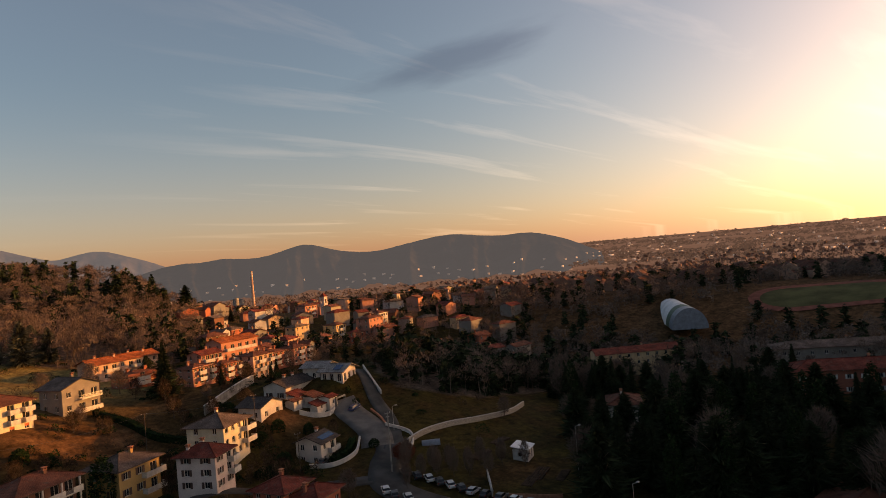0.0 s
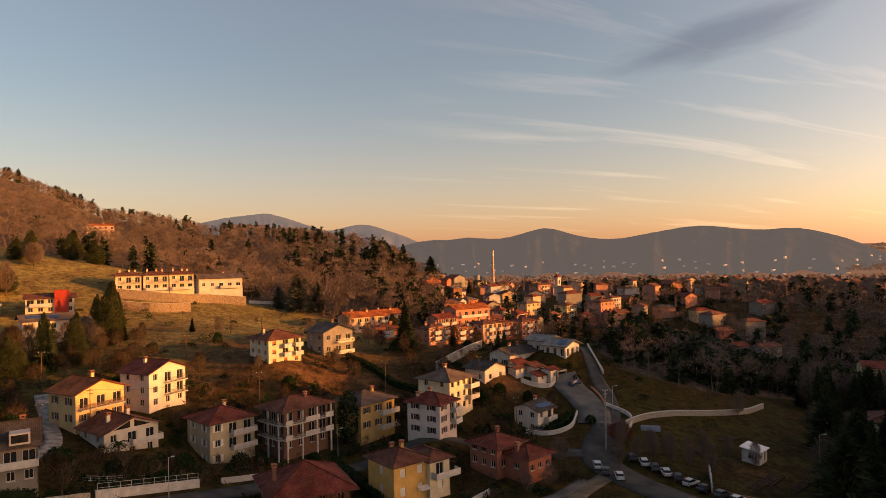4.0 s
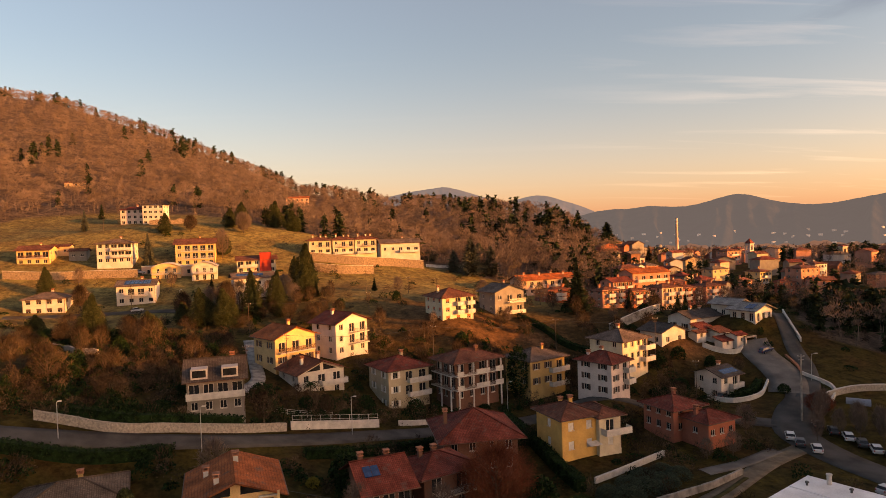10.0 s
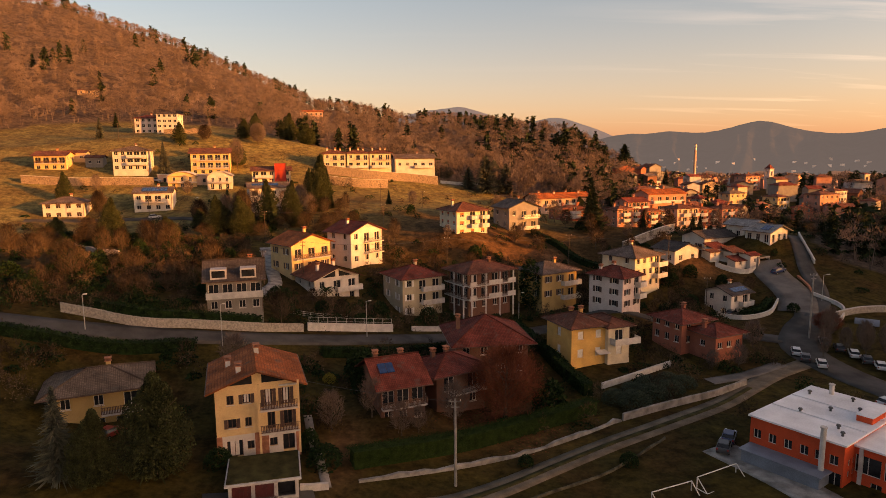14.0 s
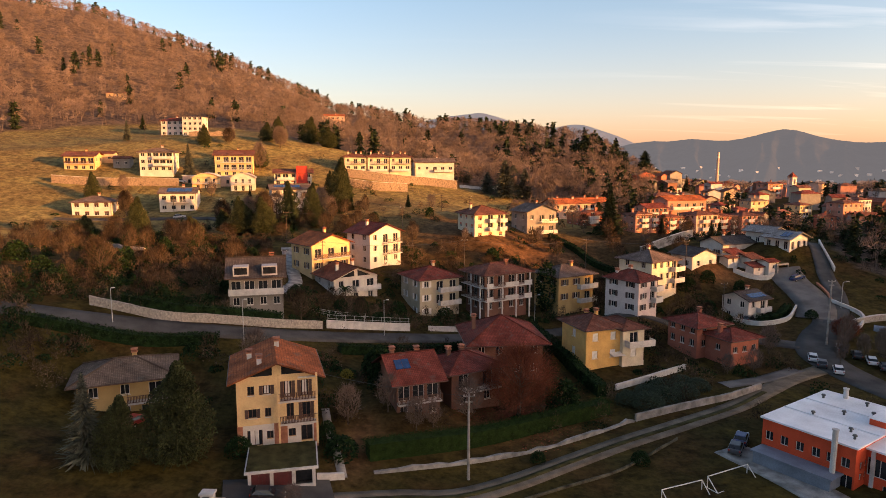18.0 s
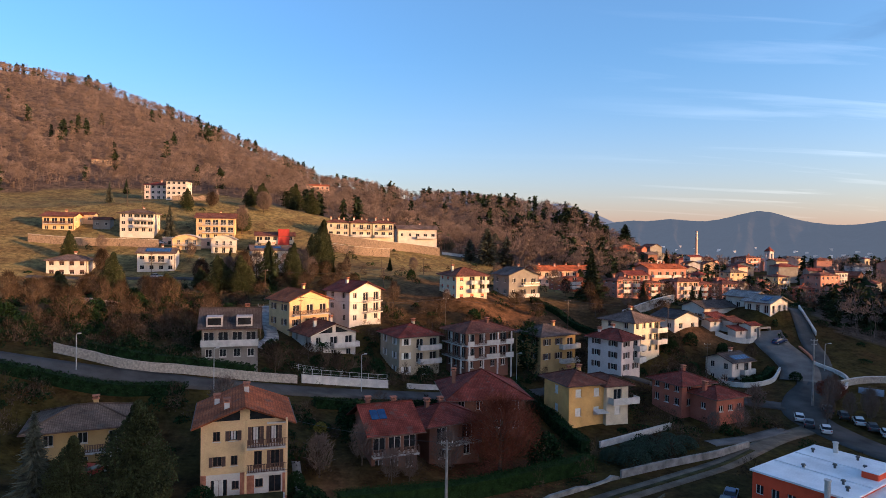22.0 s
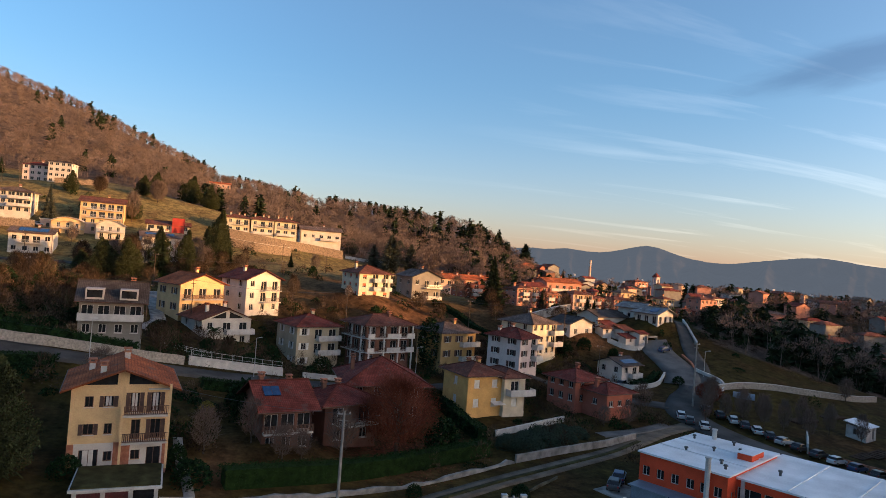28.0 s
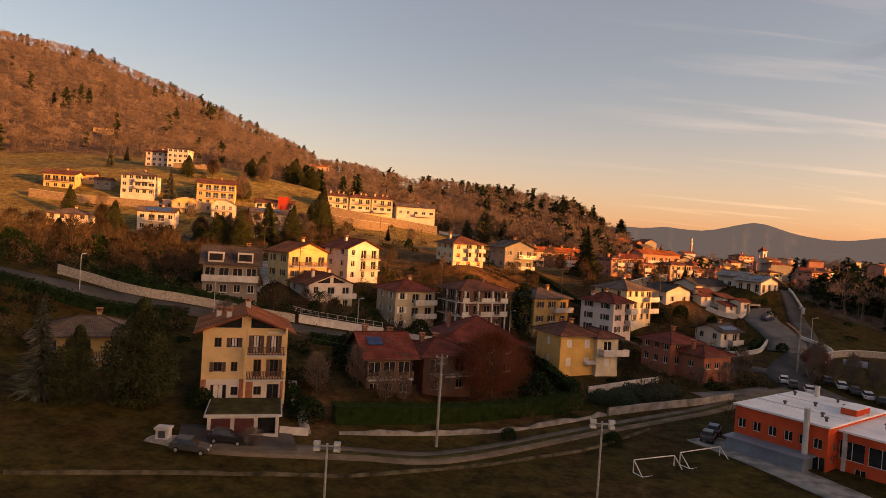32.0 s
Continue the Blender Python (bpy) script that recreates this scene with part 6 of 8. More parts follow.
def plant(kind, x, y, high, label, category="tree", spread=None, mat=None, group="", z=None, seed=0):
    """A tree or bush of its own: trunk and crown; crowns of a kind and seed share one mesh scaled to height."""
    key = (kind, seed, mat)
    if key not in PROTO:
        rng = np.random.default_rng(len(PROTO) + 11)
        if kind == "bare":
            PROTO[key] = (trunk_mesh(rng, 10, 0.22, 9, 3.0), bare_crown(rng, 10, 3.6, 900, 0.10), M[mat or "twig"])
        elif kind == "leafy":
            PROTO[key] = (trunk_mesh(rng, 10, 0.28, 9, 3.2), np.concatenate([bare_crown(rng, 10, 4.8, 1500, 0.14), bush_shell(rng, 2600, 4.3, 4.3, 4.2, 0.20, -2) + np.array([0, 0, 5.4])]), M[mat or "rust"])
        elif kind == "beech":
            inner = bush_shell(rng, 12000, 4.7, 4.7, 4.7, 0.105, -2) * rng.uniform(0.45, 1.06, 12000).repeat(3)[:, None] + np.array([0, 0, 5.1])
            PROTO[key] = (trunk_mesh(rng, 10, 0.26, 14, 3.6), np.concatenate([bare_crown(rng, 10, 4.9, 4200, 0.035), inner]), M[mat or "rust"])
        elif kind == "evergreen":
            tiers = [bush_shell(rng, 2200, 4.6 * s, 4.6 * s, 1.5, 0.17, -2) * np.array([1, 1, 1.0]) + np.array([rng.normal() * 0.4, rng.normal() * 0.4, z]) for s, z in ((0.8, 1.4), (0.98, 2.6), (0.94, 3.9), (0.78, 5.2), (0.6, 6.5), (0.4, 7.7), (0.2, 8.8))]
            PROTO[key] = (trunk_mesh(rng, 10, 0.3, 6, 3.0), np.concatenate(tiers + [conifer_crown(rng, 10, 4.4, 1500, fine=0.4)]), M[mat or "ever"])
        elif kind == "fir":
            PROTO[key] = (trunk_mesh(rng, 10, 0.2, 0, 1), conifer_crown(rng, 10, 3.0, 4200, fine=0.4), M[mat or "fir"])
        elif kind == "cedar":
            PROTO[key] = (trunk_mesh(rng, 10, 0.3, 6, 3.0), conifer_crown(rng, 10, 5.0, 3200, True, 0.4), M[mat or "fir"])
        elif kind == "column":
            PROTO[key] = (trunk_mesh(rng, 4, 0.15, 0, 1), bush_shell(rng, 1300, 1.3, 1.3, 5.0, 0.26, -2) + np.array([0, 0, 5.0]), M[mat or "hedge"])
        elif kind == "mound":
            PROTO[key] = (trunk_mesh(rng, 3, 0.12, 3, 0.6), bush_shell(rng, 3600, 5.0, 5.0, 8.8, 0.36) + np.array([0, 0, 0.8]), M[mat or "sage"])
        else:
            PROTO[key] = (trunk_mesh(rng, 3, 0.12, 3, 0.6), bush_shell(rng, 900, 5.0, 5.0, 8.6, 0.75) + np.array([0, 0, 1.2]), M[mat or "hedge"])
        tm = bpy.data.meshes.new("trunk")
        PROTO[key][0].to_mesh(tm)
        PROTO[key][0].free()
        tm.materials.append(M["bark"])
        PROTO[key] = (tm, tri_mesh("crown", PROTO[key][1], PROTO[key][2]))
    tm, cm = PROTO[key]
    s = high / 10
    w = s if spread is None else spread / {"bare": 3.6, "leafy": 4.8, "beech": 4.9, "fir": 3.0, "evergreen": 4.6, "cedar": 5.0, "column": 1.3, "bush": 5.0, "mound": 5.0}[kind]
    ob = new(category if category in ("bush", "shrub") else "tree")
    ob.matrix_basis = Matrix.LocRotScale((x, y, gz(x, y) - 0.1 if z is None else z), Euler((0, 0, (x * 1.7 + y) % 6.28)), (w, w, s))
    tagged(ob, label, category, group)
    part("trunk", tm, None, ob)
    part("crown", cm, None, ob)
    return ob


def hedge(label, pts, high, wide, dens=90, mat="hedge"):
    """A clipped hedge: a dark core and a skin of leaf clumps."""
    line = smooth_line(pts, 1.0)
    o = Vector((line[0].x, line[0].y, gz(line[0].x, line[0].y)))
    ob = thing("hedge", Matrix.Translation(o), label, "hedge")
    v, f = [], []
    rng = np.random.default_rng(int(abs(o.x) * 10) + 5)
    tris = []
    for q, s in sides_of(line):
        g = gz(q.x, q.y) - o.z
        for k, z in ((-0.44, -0.4), (-0.42, high * 0.92), (0.42, high * 0.92), (0.44, -0.4)):
            p = q + s * wide * k
            v.append((p.x - o.x, p.y - o.y, g + z))
        n = dens
        c = np.stack([rng.uniform(-0.5, 0.5, n), rng.uniform(-0.5, 0.5, n) * wide, rng.uniform(0.0, high, n)], 1)
        face = rng.integers(0, 3, n)
        c[:, 1] = np.where(face == 0, -0.5 * wide, np.where(face == 1, 0.5 * wide, c[:, 1])) + rng.normal(size=n) * 0.08
        c[:, 2] = np.where(face == 2, high + rng.normal(size=n) * 0.08, c[:, 2])
        d = Vector((s.y, -s.x))
        w = np.stack([q.x - o.x + d.x * c[:, 0] + s.x * c[:, 1], q.y - o.y + d.y * c[:, 0] + s.y * c[:, 1], g + c[:, 2]], 1)
        a, b = rand_dirs(rng, n) * min(0.22, 20 / n + 0.05), rand_dirs(rng, n) * min(0.22, 20 / n + 0.05)
        tris.append(np.stack([w - a, w + a, w + b], 1).reshape(-1, 3))
    for i in range(len(line) - 1):
        for j in range(4):
            k = (j + 1) % 4
            f.append((i * 4 + k, i * 4 + j, (i + 1) * 4 + j, (i + 1) * 4 + k))
    f += [(0, 1, 2, 3), tuple(len(v) - 4 + k for k in (3, 2, 1, 0))]
    part("core", mesh_from("core", v, f, M[mat]), None, ob)
    part("leaves", tri_mesh("leaves", np.concatenate(tris), M[mat]), None, ob)


hedge("long clipped dark green hedge above a stone wall", [(-11, 77.8), (0.4, 83.2), (12.4, 90.6), (22.6, 96.4)], 2.2, 2.2, 260, "box")
hedge("tall dark hedge down the side of the yellow house's garden", [(15.6, 137), (18.6, 125.5), (20.8, 113), (23.4, 102.6)], 2.2, 1.8)
hedge("clipped hedge behind the red-roofed houses", [(-20, 108.5), (-12, 113), (-4, 118), (3, 123)], 1.6, 1.4)
hedge("hedge along the retaining wall", [(-56, 106.4), (-48, 107.4), (-40, 111), (-32, 115)], 1.9, 1.6)
hedge("dark hedge on the lower side of the lane", [(-66, 93.4), (-56, 95.6), (-47, 98.0), (-38.6, 101.6)], 1.5, 1.8)
hedge("green hedge of the roadside garden", [(67.6, 145), (72, 145.6), (75.6, 149)], 1.4, 1.6)
hedge("dark hedge on the slope above the grey house", [(28, 199), (34, 190), (38, 180), (46, 172)], 1.6, 1.6)

# ---- rough growth in gardens and on banks ----
ROADS = ([(-62, 98), (-51, 101), (-43, 103.6), (-35.6, 106.8), (-27.5, 111.5), (-18.9, 117), (-9, 123.5), (4, 130), (18, 135.5), (33, 139.4), (46, 138), (58, 133), (68, 128)], [(100, 186), (94.5, 171), (89.5, 155), (84, 143), (74, 132), (68, 122), (69, 112), (72.5, 102), (77, 91), (83, 78)],
         [(-18.8, 65.9), (-6, 70.1), (6.6, 74.9), (22.5, 85.9), (42.4, 97.6), (57, 110)], [(-46, 172), (-38.6, 150), (-37, 132)], [(-103.7, 213), (-91, 214.3), (-70, 203)])
ROAD_DOTS = np.array([(p.x, p.y) for line in ROADS for p in smooth_line(line, 3.0)])


def open_ground(x, y, room=1.5):
    return ((ROAD_DOTS - (x, y)) ** 2).sum(1).min() > (room + 3.5) ** 2 and all((x - a) ** 2 + (y - b) ** 2 > (r + room * 0.5) ** 2 for a, b, r in PLOTS)


def leaf_litter(name, label, x, y, r, n, mat):
    """Fallen leaves, thinning outwards from the tree that dropped them."""
    rng = np.random.default_rng(n)
    d, a = r * np.abs(rng.normal(size=n)) * 0.55, rng.uniform(0, 6.28, n)
    px, py = x + d * np.cos(a), y + d * np.sin(a)
    c = np.stack([px, py, land(px, py) + 0.06], 1)
    u, w = rand_dirs(rng, n) * np.array([0.22, 0.22, 0.03]), rand_dirs(rng, n) * np.array([0.22, 0.22, 0.03])
    tagged(new(name, tri_mesh(name, np.stack([c - u, c + u, c + w], 1).reshape(-1, 3), mat)), label, "leaves", kind="stuff")


leaf_litter("leaf_litter", "russet leaves fallen under the beech", 9.3, 94.0, 9.0, 5200, M["rust"])
# garden trees and shrubs, nearest first
plant("fir", -40.6, 68.2, 10.4, "tall grey-green spruce on the lawn", spread=3.4, mat="palefir")
plant("evergreen", -37.0, 68.2, 8.2, "dark bushy conifer beside the spruce", spread=2.9)
plant("evergreen", -31.9, 71.5, 11.6, "large bushy dark green conifer on the lawn", spread=4.6)
plant("beech", 9.3, 94.2, 12.0, "wide russet beech keeping its dead leaves", spread=6.3)
plant("bush", 16.2, 96.6, 5.4, "dark rounded evergreen shrub", "shrub", 2.7)
plant("bush", -26.0, 74.4, 2.2, "clipped dark shrub by the terrace", "shrub", 1.6)
plant("bush", -14.2, 77.2, 2.8, "dark rounded shrub by the steps", "shrub", 2.2)
plant("bush", -16.6, 80.0, 3.0, "dark shrub at the house corner", "shrub", 1.3)
plant("bush", -12.6, 101.4, 5.4, "tall dark evergreen shrub by the red house", "shrub", 2.8)
plant("bush", -11.6, 96.0, 4.6, "dark evergreen shrub under the eaves", "shrub", 2.0)
plant("bush", -17.4, 99.6, 1.5, "small yellowish clipped shrub", "shrub", 1.1, mat="gold")
plant("bare", -17.6, 66.6, 2.4, "low leafless shrub by the yard", "shrub", 1.5)
plant("bush", 23.5, 80.4, 1.8, "low dark bush on the verge", "shrub", 1.2)
plant("bush", 10.5, 80.6, 1.6, "dark bush against the stone wall", "shrub", 1.0)
for k, (x, y, h, s) in enumerate(((29.6, 98.4, 2.6, 2.4), (33.2, 101.2, 2.4, 2.6), (36.6, 103.2, 2.2, 2.3), (39.8, 105.6, 2.0, 2.0), (34.4, 106.2, 1.8, 2.2), (31.0, 103.8, 1.7, 1.9), (26.8, 99.8, 2.4, 1.8), (38.0, 108.2, 1.6, 1.8))):
    plant("mound", x, y, h, "mounded grey-green shrub in a garden bed", "shrub", s * 1.12, mat="sage", group="garden mounds", seed=k % 2)
for k, (x, y, h) in enumerate(((-9.6, 88.0, 6), (-5.4, 84.8, 5), (1.6, 90.4, 7), (-14.6, 84.6, 6), (-30.6, 96.0, 7), (52.4, 113.4, 5), (47.6, 112.8, 4), (60.0, 124.0, 6), (-3.2, 86.4, 4))):
    plant("bare", x, y, h, "bare garden tree with fine twigs", group="bare garden trees", seed=k % 3)
for k, (kind, x, y, h, s, mt) in enumerate((("evergreen", -85.2, 170.9, 12.5, 4.0, None), ("evergreen", -62.8, 187.5, 9.6, 4.6, None), ("evergreen", -56.2, 185.5, 10.8, 4.2, None), ("fir", -49.8, 191.2, 12.6, 4.4, "fir"), ("evergreen", -41.2, 226.1, 16.7, 4.6, None), ("fir", -97.8, 191.8, 7.4, 2.6, "palefir"),
                                        ("evergreen", -71.0, 193.5, 6.4, 3.0, None), ("evergreen", -42.7, 194.5, 6.4, 3.2, None), ("evergreen", -84.2, 277.0, 10, 3.4, None), ("fir", -153.0, 299.4, 10, 2.6, "palefir"), ("fir", -166.4, 342.3, 8, 2.4, "fir"), ("leafy", -83.8, 305.9, 10.5, 4.2, "twig"), ("evergreen", -76.6, 337.6, 13.5, 5.6, None), ("evergreen", -66.0, 330.0, 10.5, 5.0, None), ("evergreen", -92.0, 333.0, 11, 4.5, None), ("evergreen", 25.4, 305.3, 13.5, 6.0, "palefir"), ("evergreen", 2.5, 317.3, 8.4, 4.0, "palefir"), ("evergreen", 56.0, 262.0, 8.0, 3.6, None), ("evergreen", -75.5, 181.5, 6.5, 3.6, None), ("evergreen", -104.0, 178.0, 7, 3.6, None))):
    plant(kind, x, y, h, "dark evergreen tree on the sunlit slope" if kind == "evergreen" else "bare wide tree at the meadow edge" if kind == "leafy" else "small conifer beside a hillside house", spread=s, mat=mt, seed=k % 2)
for k, (x, y, h, s) in enumerate(((-60, 199, 11, 3.4), (-53, 202, 12.5, 3.6), (-67, 197, 9.5, 3.2), (-74, 202, 8.5, 3.0), (-46, 204, 11.5, 3.4), (-39, 212, 12.5, 3.2), (-112, 216, 9, 3.0), (-130, 228, 10, 3.2), (-116, 296, 9, 3.6), (-106, 300, 8, 3.4), (-92, 312, 9, 4.0), (-50, 252, 9, 2.6))):
    plant("evergreen" if k % 3 else "leafy", x, y, h, "tall olive-green conifer before a hillside house" if k % 3 else "bare brown tree before a hillside house", spread=s, mat=None if k % 3 else "scrub", group="hillside house trees", seed=k % 2)


def palm(x, y, h):
    """A short palm: a rough trunk and a head of arching fronds, each with its leaflets."""
    ob = thing("palm", pose(x, y, gz(x, y)), "small green palm before a white house", "palm tree")
    bm = bmesh.new()
    rod(bm, (0, 0, -0.4), (0, 0, h * 0.6), 0.16, 0.13, 8)
    part("trunk", bm, M["bark"], ob)
    rng = np.random.default_rng(9)
    for k in range(16):
        a, lift = k * 2.4, 0.9 - 0.09 * k
        t = np.linspace(0.05, 1, 14)
        r, z = 1.5 * t, h * 0.6 + 1.5 * (lift * t - 0.75 * t * t)
        base = np.repeat(np.stack([r * np.cos(a), r * np.sin(a), z], 1), 2, 0)
        side = np.tile(np.array([[-math.sin(a), math.cos(a), -0.35], [math.sin(a), -math.cos(a), -0.35]]), (14, 1)) + 0.5 * np.array([math.cos(a), math.sin(a), 0])
        part("frond", tri_mesh("frond", slivers(base, side, np.full(28, 0.42), np.full(28, 0.13), rng), M["hedge"]), None, ob)


palm(-24.4, 138.4, 4.2)
plant("column", 20.6, 149.6, 12.4, "dark column-shaped cypress between two houses", spread=2.6)
plant("fir", 47.2, 204.6, 16.4, "tall dark fir among apartment blocks", spread=5.4)
plant("fir", -45.6, 247.4, 14.5, "dark fir beside the terrace wall", spread=4.2)
plant("fir", -42.0, 243.6, 11.5, "dark fir on the sunlit slope", spread=3.6)
plant("fir", -107.6, 258.0, 13.5, "pale grey-green fir beside the apartment house", spread=3.8, mat="palefir")
plant("bare", -83.6, 272.6, 13, "tall bare tree behind the apartment house", spread=3.6)
plant("cedar", 130.0, 462.0, 18.6, "broad flat-topped cedar on the ridge", spread=9.5)
for k, (x, y, h) in enumerate(((97.9, 423.8, 15), (104.0, 430.0, 12), (91.0, 428.0, 10), (112.0, 440.0, 13), (152.0, 440.0, 11))):
    plant("fir", x, y, h, "dark pointed conifer on the ridge", group="ridge conifers", seed=k % 2)
for k, (x, y, h, s) in enumerate(((20.7, 296.0, 17, 8), (30.0, 300.0, 14, 6), (13.0, 300.0, 10, 5))):
    plant("cedar", x, y, h, "spreading grey-green conifer above the houses", spread=s, mat="palefir", seed=1)
for k, (x, y, h, s) in enumerate(((-29.8, 124.6, 2.6, 2), (-19.7, 129.5, 4.2, 1.8), (-12.8, 135.4, 3.6, 2), (-2.7, 139, 3.4, 2.2), (1.2, 140.6, 2.4, 1.6), (-24, 131, 2.4, 1.6), (-33, 131.6, 3, 2.4), (12, 141.4, 2, 1.5), (31, 146, 2.2, 1.6), (58, 150, 3, 2), (-45, 113, 2.6, 2), (-52, 110, 3, 2.4), (78, 143, 2, 1.4), (50.5, 146, 2, 1.5), (64, 131, 1.8, 1.4))):
    plant("bush", x, y, h, "dark evergreen garden shrub", "shrub", s, group="garden shrubs", seed=k % 3)
for k in range(84):
    rng = random.Random(100 + k)
    x, y = rng.uniform(-100, -42), rng.uniform(108, 206)
    if abs(x + 40) < 8 and y < 175:
        continue
    kind = rng.choice(("bare", "bare", "bare", "bush", "bush"))
    if not open_ground(x, y):
        continue
    if kind == "bush":
        plant("bush", x, y, rng.uniform(2, 4.5), "evergreen shrub in rough hillside grass", "shrub", rng.uniform(1.6, 3), group="hillside shrubs", seed=k % 3)
    else:
        plant(kind, x, y, rng.uniform(4, 8), "bare reddish tree on the rough hillside", group="hillside trees", seed=k % 3, mat="scrub", spread=rng.uniform(2, 3.4))
for k, (x, y, h) in enumerate(((-70, 214, 7), (-64, 209, 8), (-50, 211, 8), (-41, 207, 7), (-36, 217, 6), (-46, 216, 9), (-92, 240, 6), (-124, 238, 7), (-18, 230, 5), (-9.6, 226, 6), (1.9, 184, 4), (24, 194, 5), (76, 197, 6), (38, 218, 8), (52, 226, 9), (98, 232, 8), (64, 206, 6), (112, 232, 9), (34, 240, 9), (20, 232, 7), (-75, 232, 6), (-66, 203, 9), (-58, 206, 10), (72, 209, 5), (86, 216, 6), (95, 206, 7), (56, 196, 5))):
    plant("bare" if k % 4 else "fir", x, y, h, "bare tree between hillside houses" if k % 4 else "small dark fir between hillside houses", group="slope trees", seed=k % 3)
for k, (x, y) in enumerate(((76, 121), (79, 119.6), (82, 117.6), (85, 116), (88, 113), (80.6, 123), (84, 121.6), (75, 125.6), (77.4, 128), (91, 119), (95, 116.4), (99, 113), (70.6, 118.8))):
    plant("bare", x, y, 5.6 + (k * 37 % 20) / 10, "slender bare tree beside the road", group="roadside saplings", seed=k % 3, spread=1.5)
plant("leafy", 78.6, 131.2, 4.6, "low russet tree on the road bend", spread=3.2)
plant("bare", 132.0, 128.0, 9.0, "bare tree standing in the meadow", spread=3.4)
plant("bare", 119.6, 141.0, 6.0, "small bare tree by the meadow wall")


rg = random.Random(61)
made = 0
while made < 84:
    x, y = rg.uniform(-52, 74), rg.uniform(112, 214)
    if not open_ground(x, y, 2.0) or (x > 10 and y < 125) or (-26 < x < 44 and 172 < y < 212 and rg.random() < 0.7):
        continue
    made += 1
    if rg.random() < 0.62:
        plant("bare", x, y, rg.uniform(3.5, 7.5), "bare fruit tree in a house garden", group="fruit trees", seed=made % 3, mat="scrub", spread=rg.uniform(1.6, 3.0))
    else:
        plant("bush", x, y, rg.uniform(1.8, 4.0), "dark evergreen bush in a house garden", "bush", rg.uniform(1.2, 2.2), group="garden bushes", seed=made % 3)


def scrub():
    """Tangled clumps: brambles, dead grass, small evergreens, too many to count."""
    rng = np.random.default_rng(77)
    brown, green = [], []
    n = 0
    while n < 1900:
        x, y = (rng.uniform(-135, 125), rng.uniform(84, 300)) if n < 850 else (rng.uniform(-75, 62), rng.uniform(84, 180))
        r = math.hypot(x, y)
        if abs(math.degrees(math.atan2(x, y))) > 42 or not open_ground(x, y):
            continue
        if y > 222 and x < 20 and rng.random() < 0.8 or 60 < x < 130 and 100 < y < 165 and rng.random() < 0.85:
            continue
        if y < 112 and x > -38 and rng.random() < 0.8:
            continue
        if 165 < y < 235 and -25 < x < 45 and rng.random() < 0.6:
            continue
        n += 1
        s, h = rng.uniform(0.7, 2.2), rng.uniform(0.6, 2.4)
        o = np.array([x, y, gz(x, y) - 0.1])
        if rng.random() < 0.42:
            green.append(bush_shell(rng, 130, s, s, h, 0.26) + o)
        else:
            brown.append(np.concatenate([bush_shell(rng, 50, s, s, h * 0.7, 0.22), bare_crown(rng, h * 2.2, s * 1.1, 110, 0.07) - np.array([0, 0, h * 0.4])]) + o)
    for nm, lab, tri, mt in (("scrub", "brown brambles and bare bushes on rough garden slopes", brown, M["scrub"]), ("evergreen_scrub", "dark green bushes and ivy on rough garden slopes", green, M["hedge"])):
        tagged(new(nm, tri_mesh(nm, np.concatenate(tri), mt)), lab, "undergrowth", kind="stuff")


scrub()


# ---- woods: too many stems to count ----
def forest(name, label, where, mats, seed):
    """Replicates a few stems over many places; where: rows x, y, height, spread, sort."""
    rng = np.random.default_rng(seed)
    kinds = [[wood_crown(rng, 150) for _ in range(7)], [conifer_crown(rng, 1.0, 0.20, 150, fine=0.55) for _ in range(4)]]
    for sort, mat in enumerate(mats):
        rows = [w for w in where if w[4] == sort]
        if not rows:
            continue
        out = []
        for i, (x, y, h, s, _) in enumerate(rows):
            t = kinds[sort][i % len(kinds[sort])]
            a = i * 2.399
            c, sn = math.cos(a), math.sin(a)
            p = np.stack([(t[:, 0] * c - t[:, 1] * sn) * s + x, (t[:, 0] * sn + t[:, 1] * c) * s + y, t[:, 2] * h + gz(x, y) - 0.3], 1)
            out.append(p)
        ob = new(name if sort == 0 else name + "_conifers", tri_mesh(name, np.concatenate(out), mat))
        tagged(ob, label if sort == 0 else "dark conifers scattered through " + label.split(" on ")[-1], "woodland", kind="stuff")


rows = []
rw = random.Random(5)
for _ in range(8600):
    az, r = radians(rw.uniform(-42, 17)), 290 + 680 * rw.random() ** 1.15
    x, y = r * math.sin(az), r * math.cos(az)
    if not in_wood(x, y):
        continue
    lim = np.interp(math.degrees(az), CREST_AZ, CREST_R)
    if r > lim * 1.06:
        continue
    clump = noise.noise((x * 0.02, y * 0.02, 4))
    fir = rw.random() < (0.012 if r < lim * 0.9 else 0.16) + (0.12 if math.degrees(az) > 3 and clump > 0.1 else 0) + (0.25 if clump > 0.42 else 0)
    h = rw.uniform(8, 14) * (1.0 if fir else 0.9) * (1.2 if 4 < math.degrees(az) < 14 else 1.0)
    rows.append((x, y, h, h * rw.uniform(0.8, 1.15), 1 if fir else 0))
forest("hill_wood", "bare reddish-brown woodland on the hill", rows, (M["twig"], M["fir"]), 3)
rows = []
for _ in range(1500):
    x, y = rw.uniform(104, 205), rw.uniform(120, 330)
    if not in_park(x, y) or len(rows) > 520:
        continue
    h = rw.uniform(8, 13) * min(1.0, 0.45 + 0.6 * (x - 104 - 0.62 * (y - 182)) / 14)
    rows.append((x, y, h, h * rw.uniform(0.9, 1.25), 1 if rw.random() < 0.4 else 0))
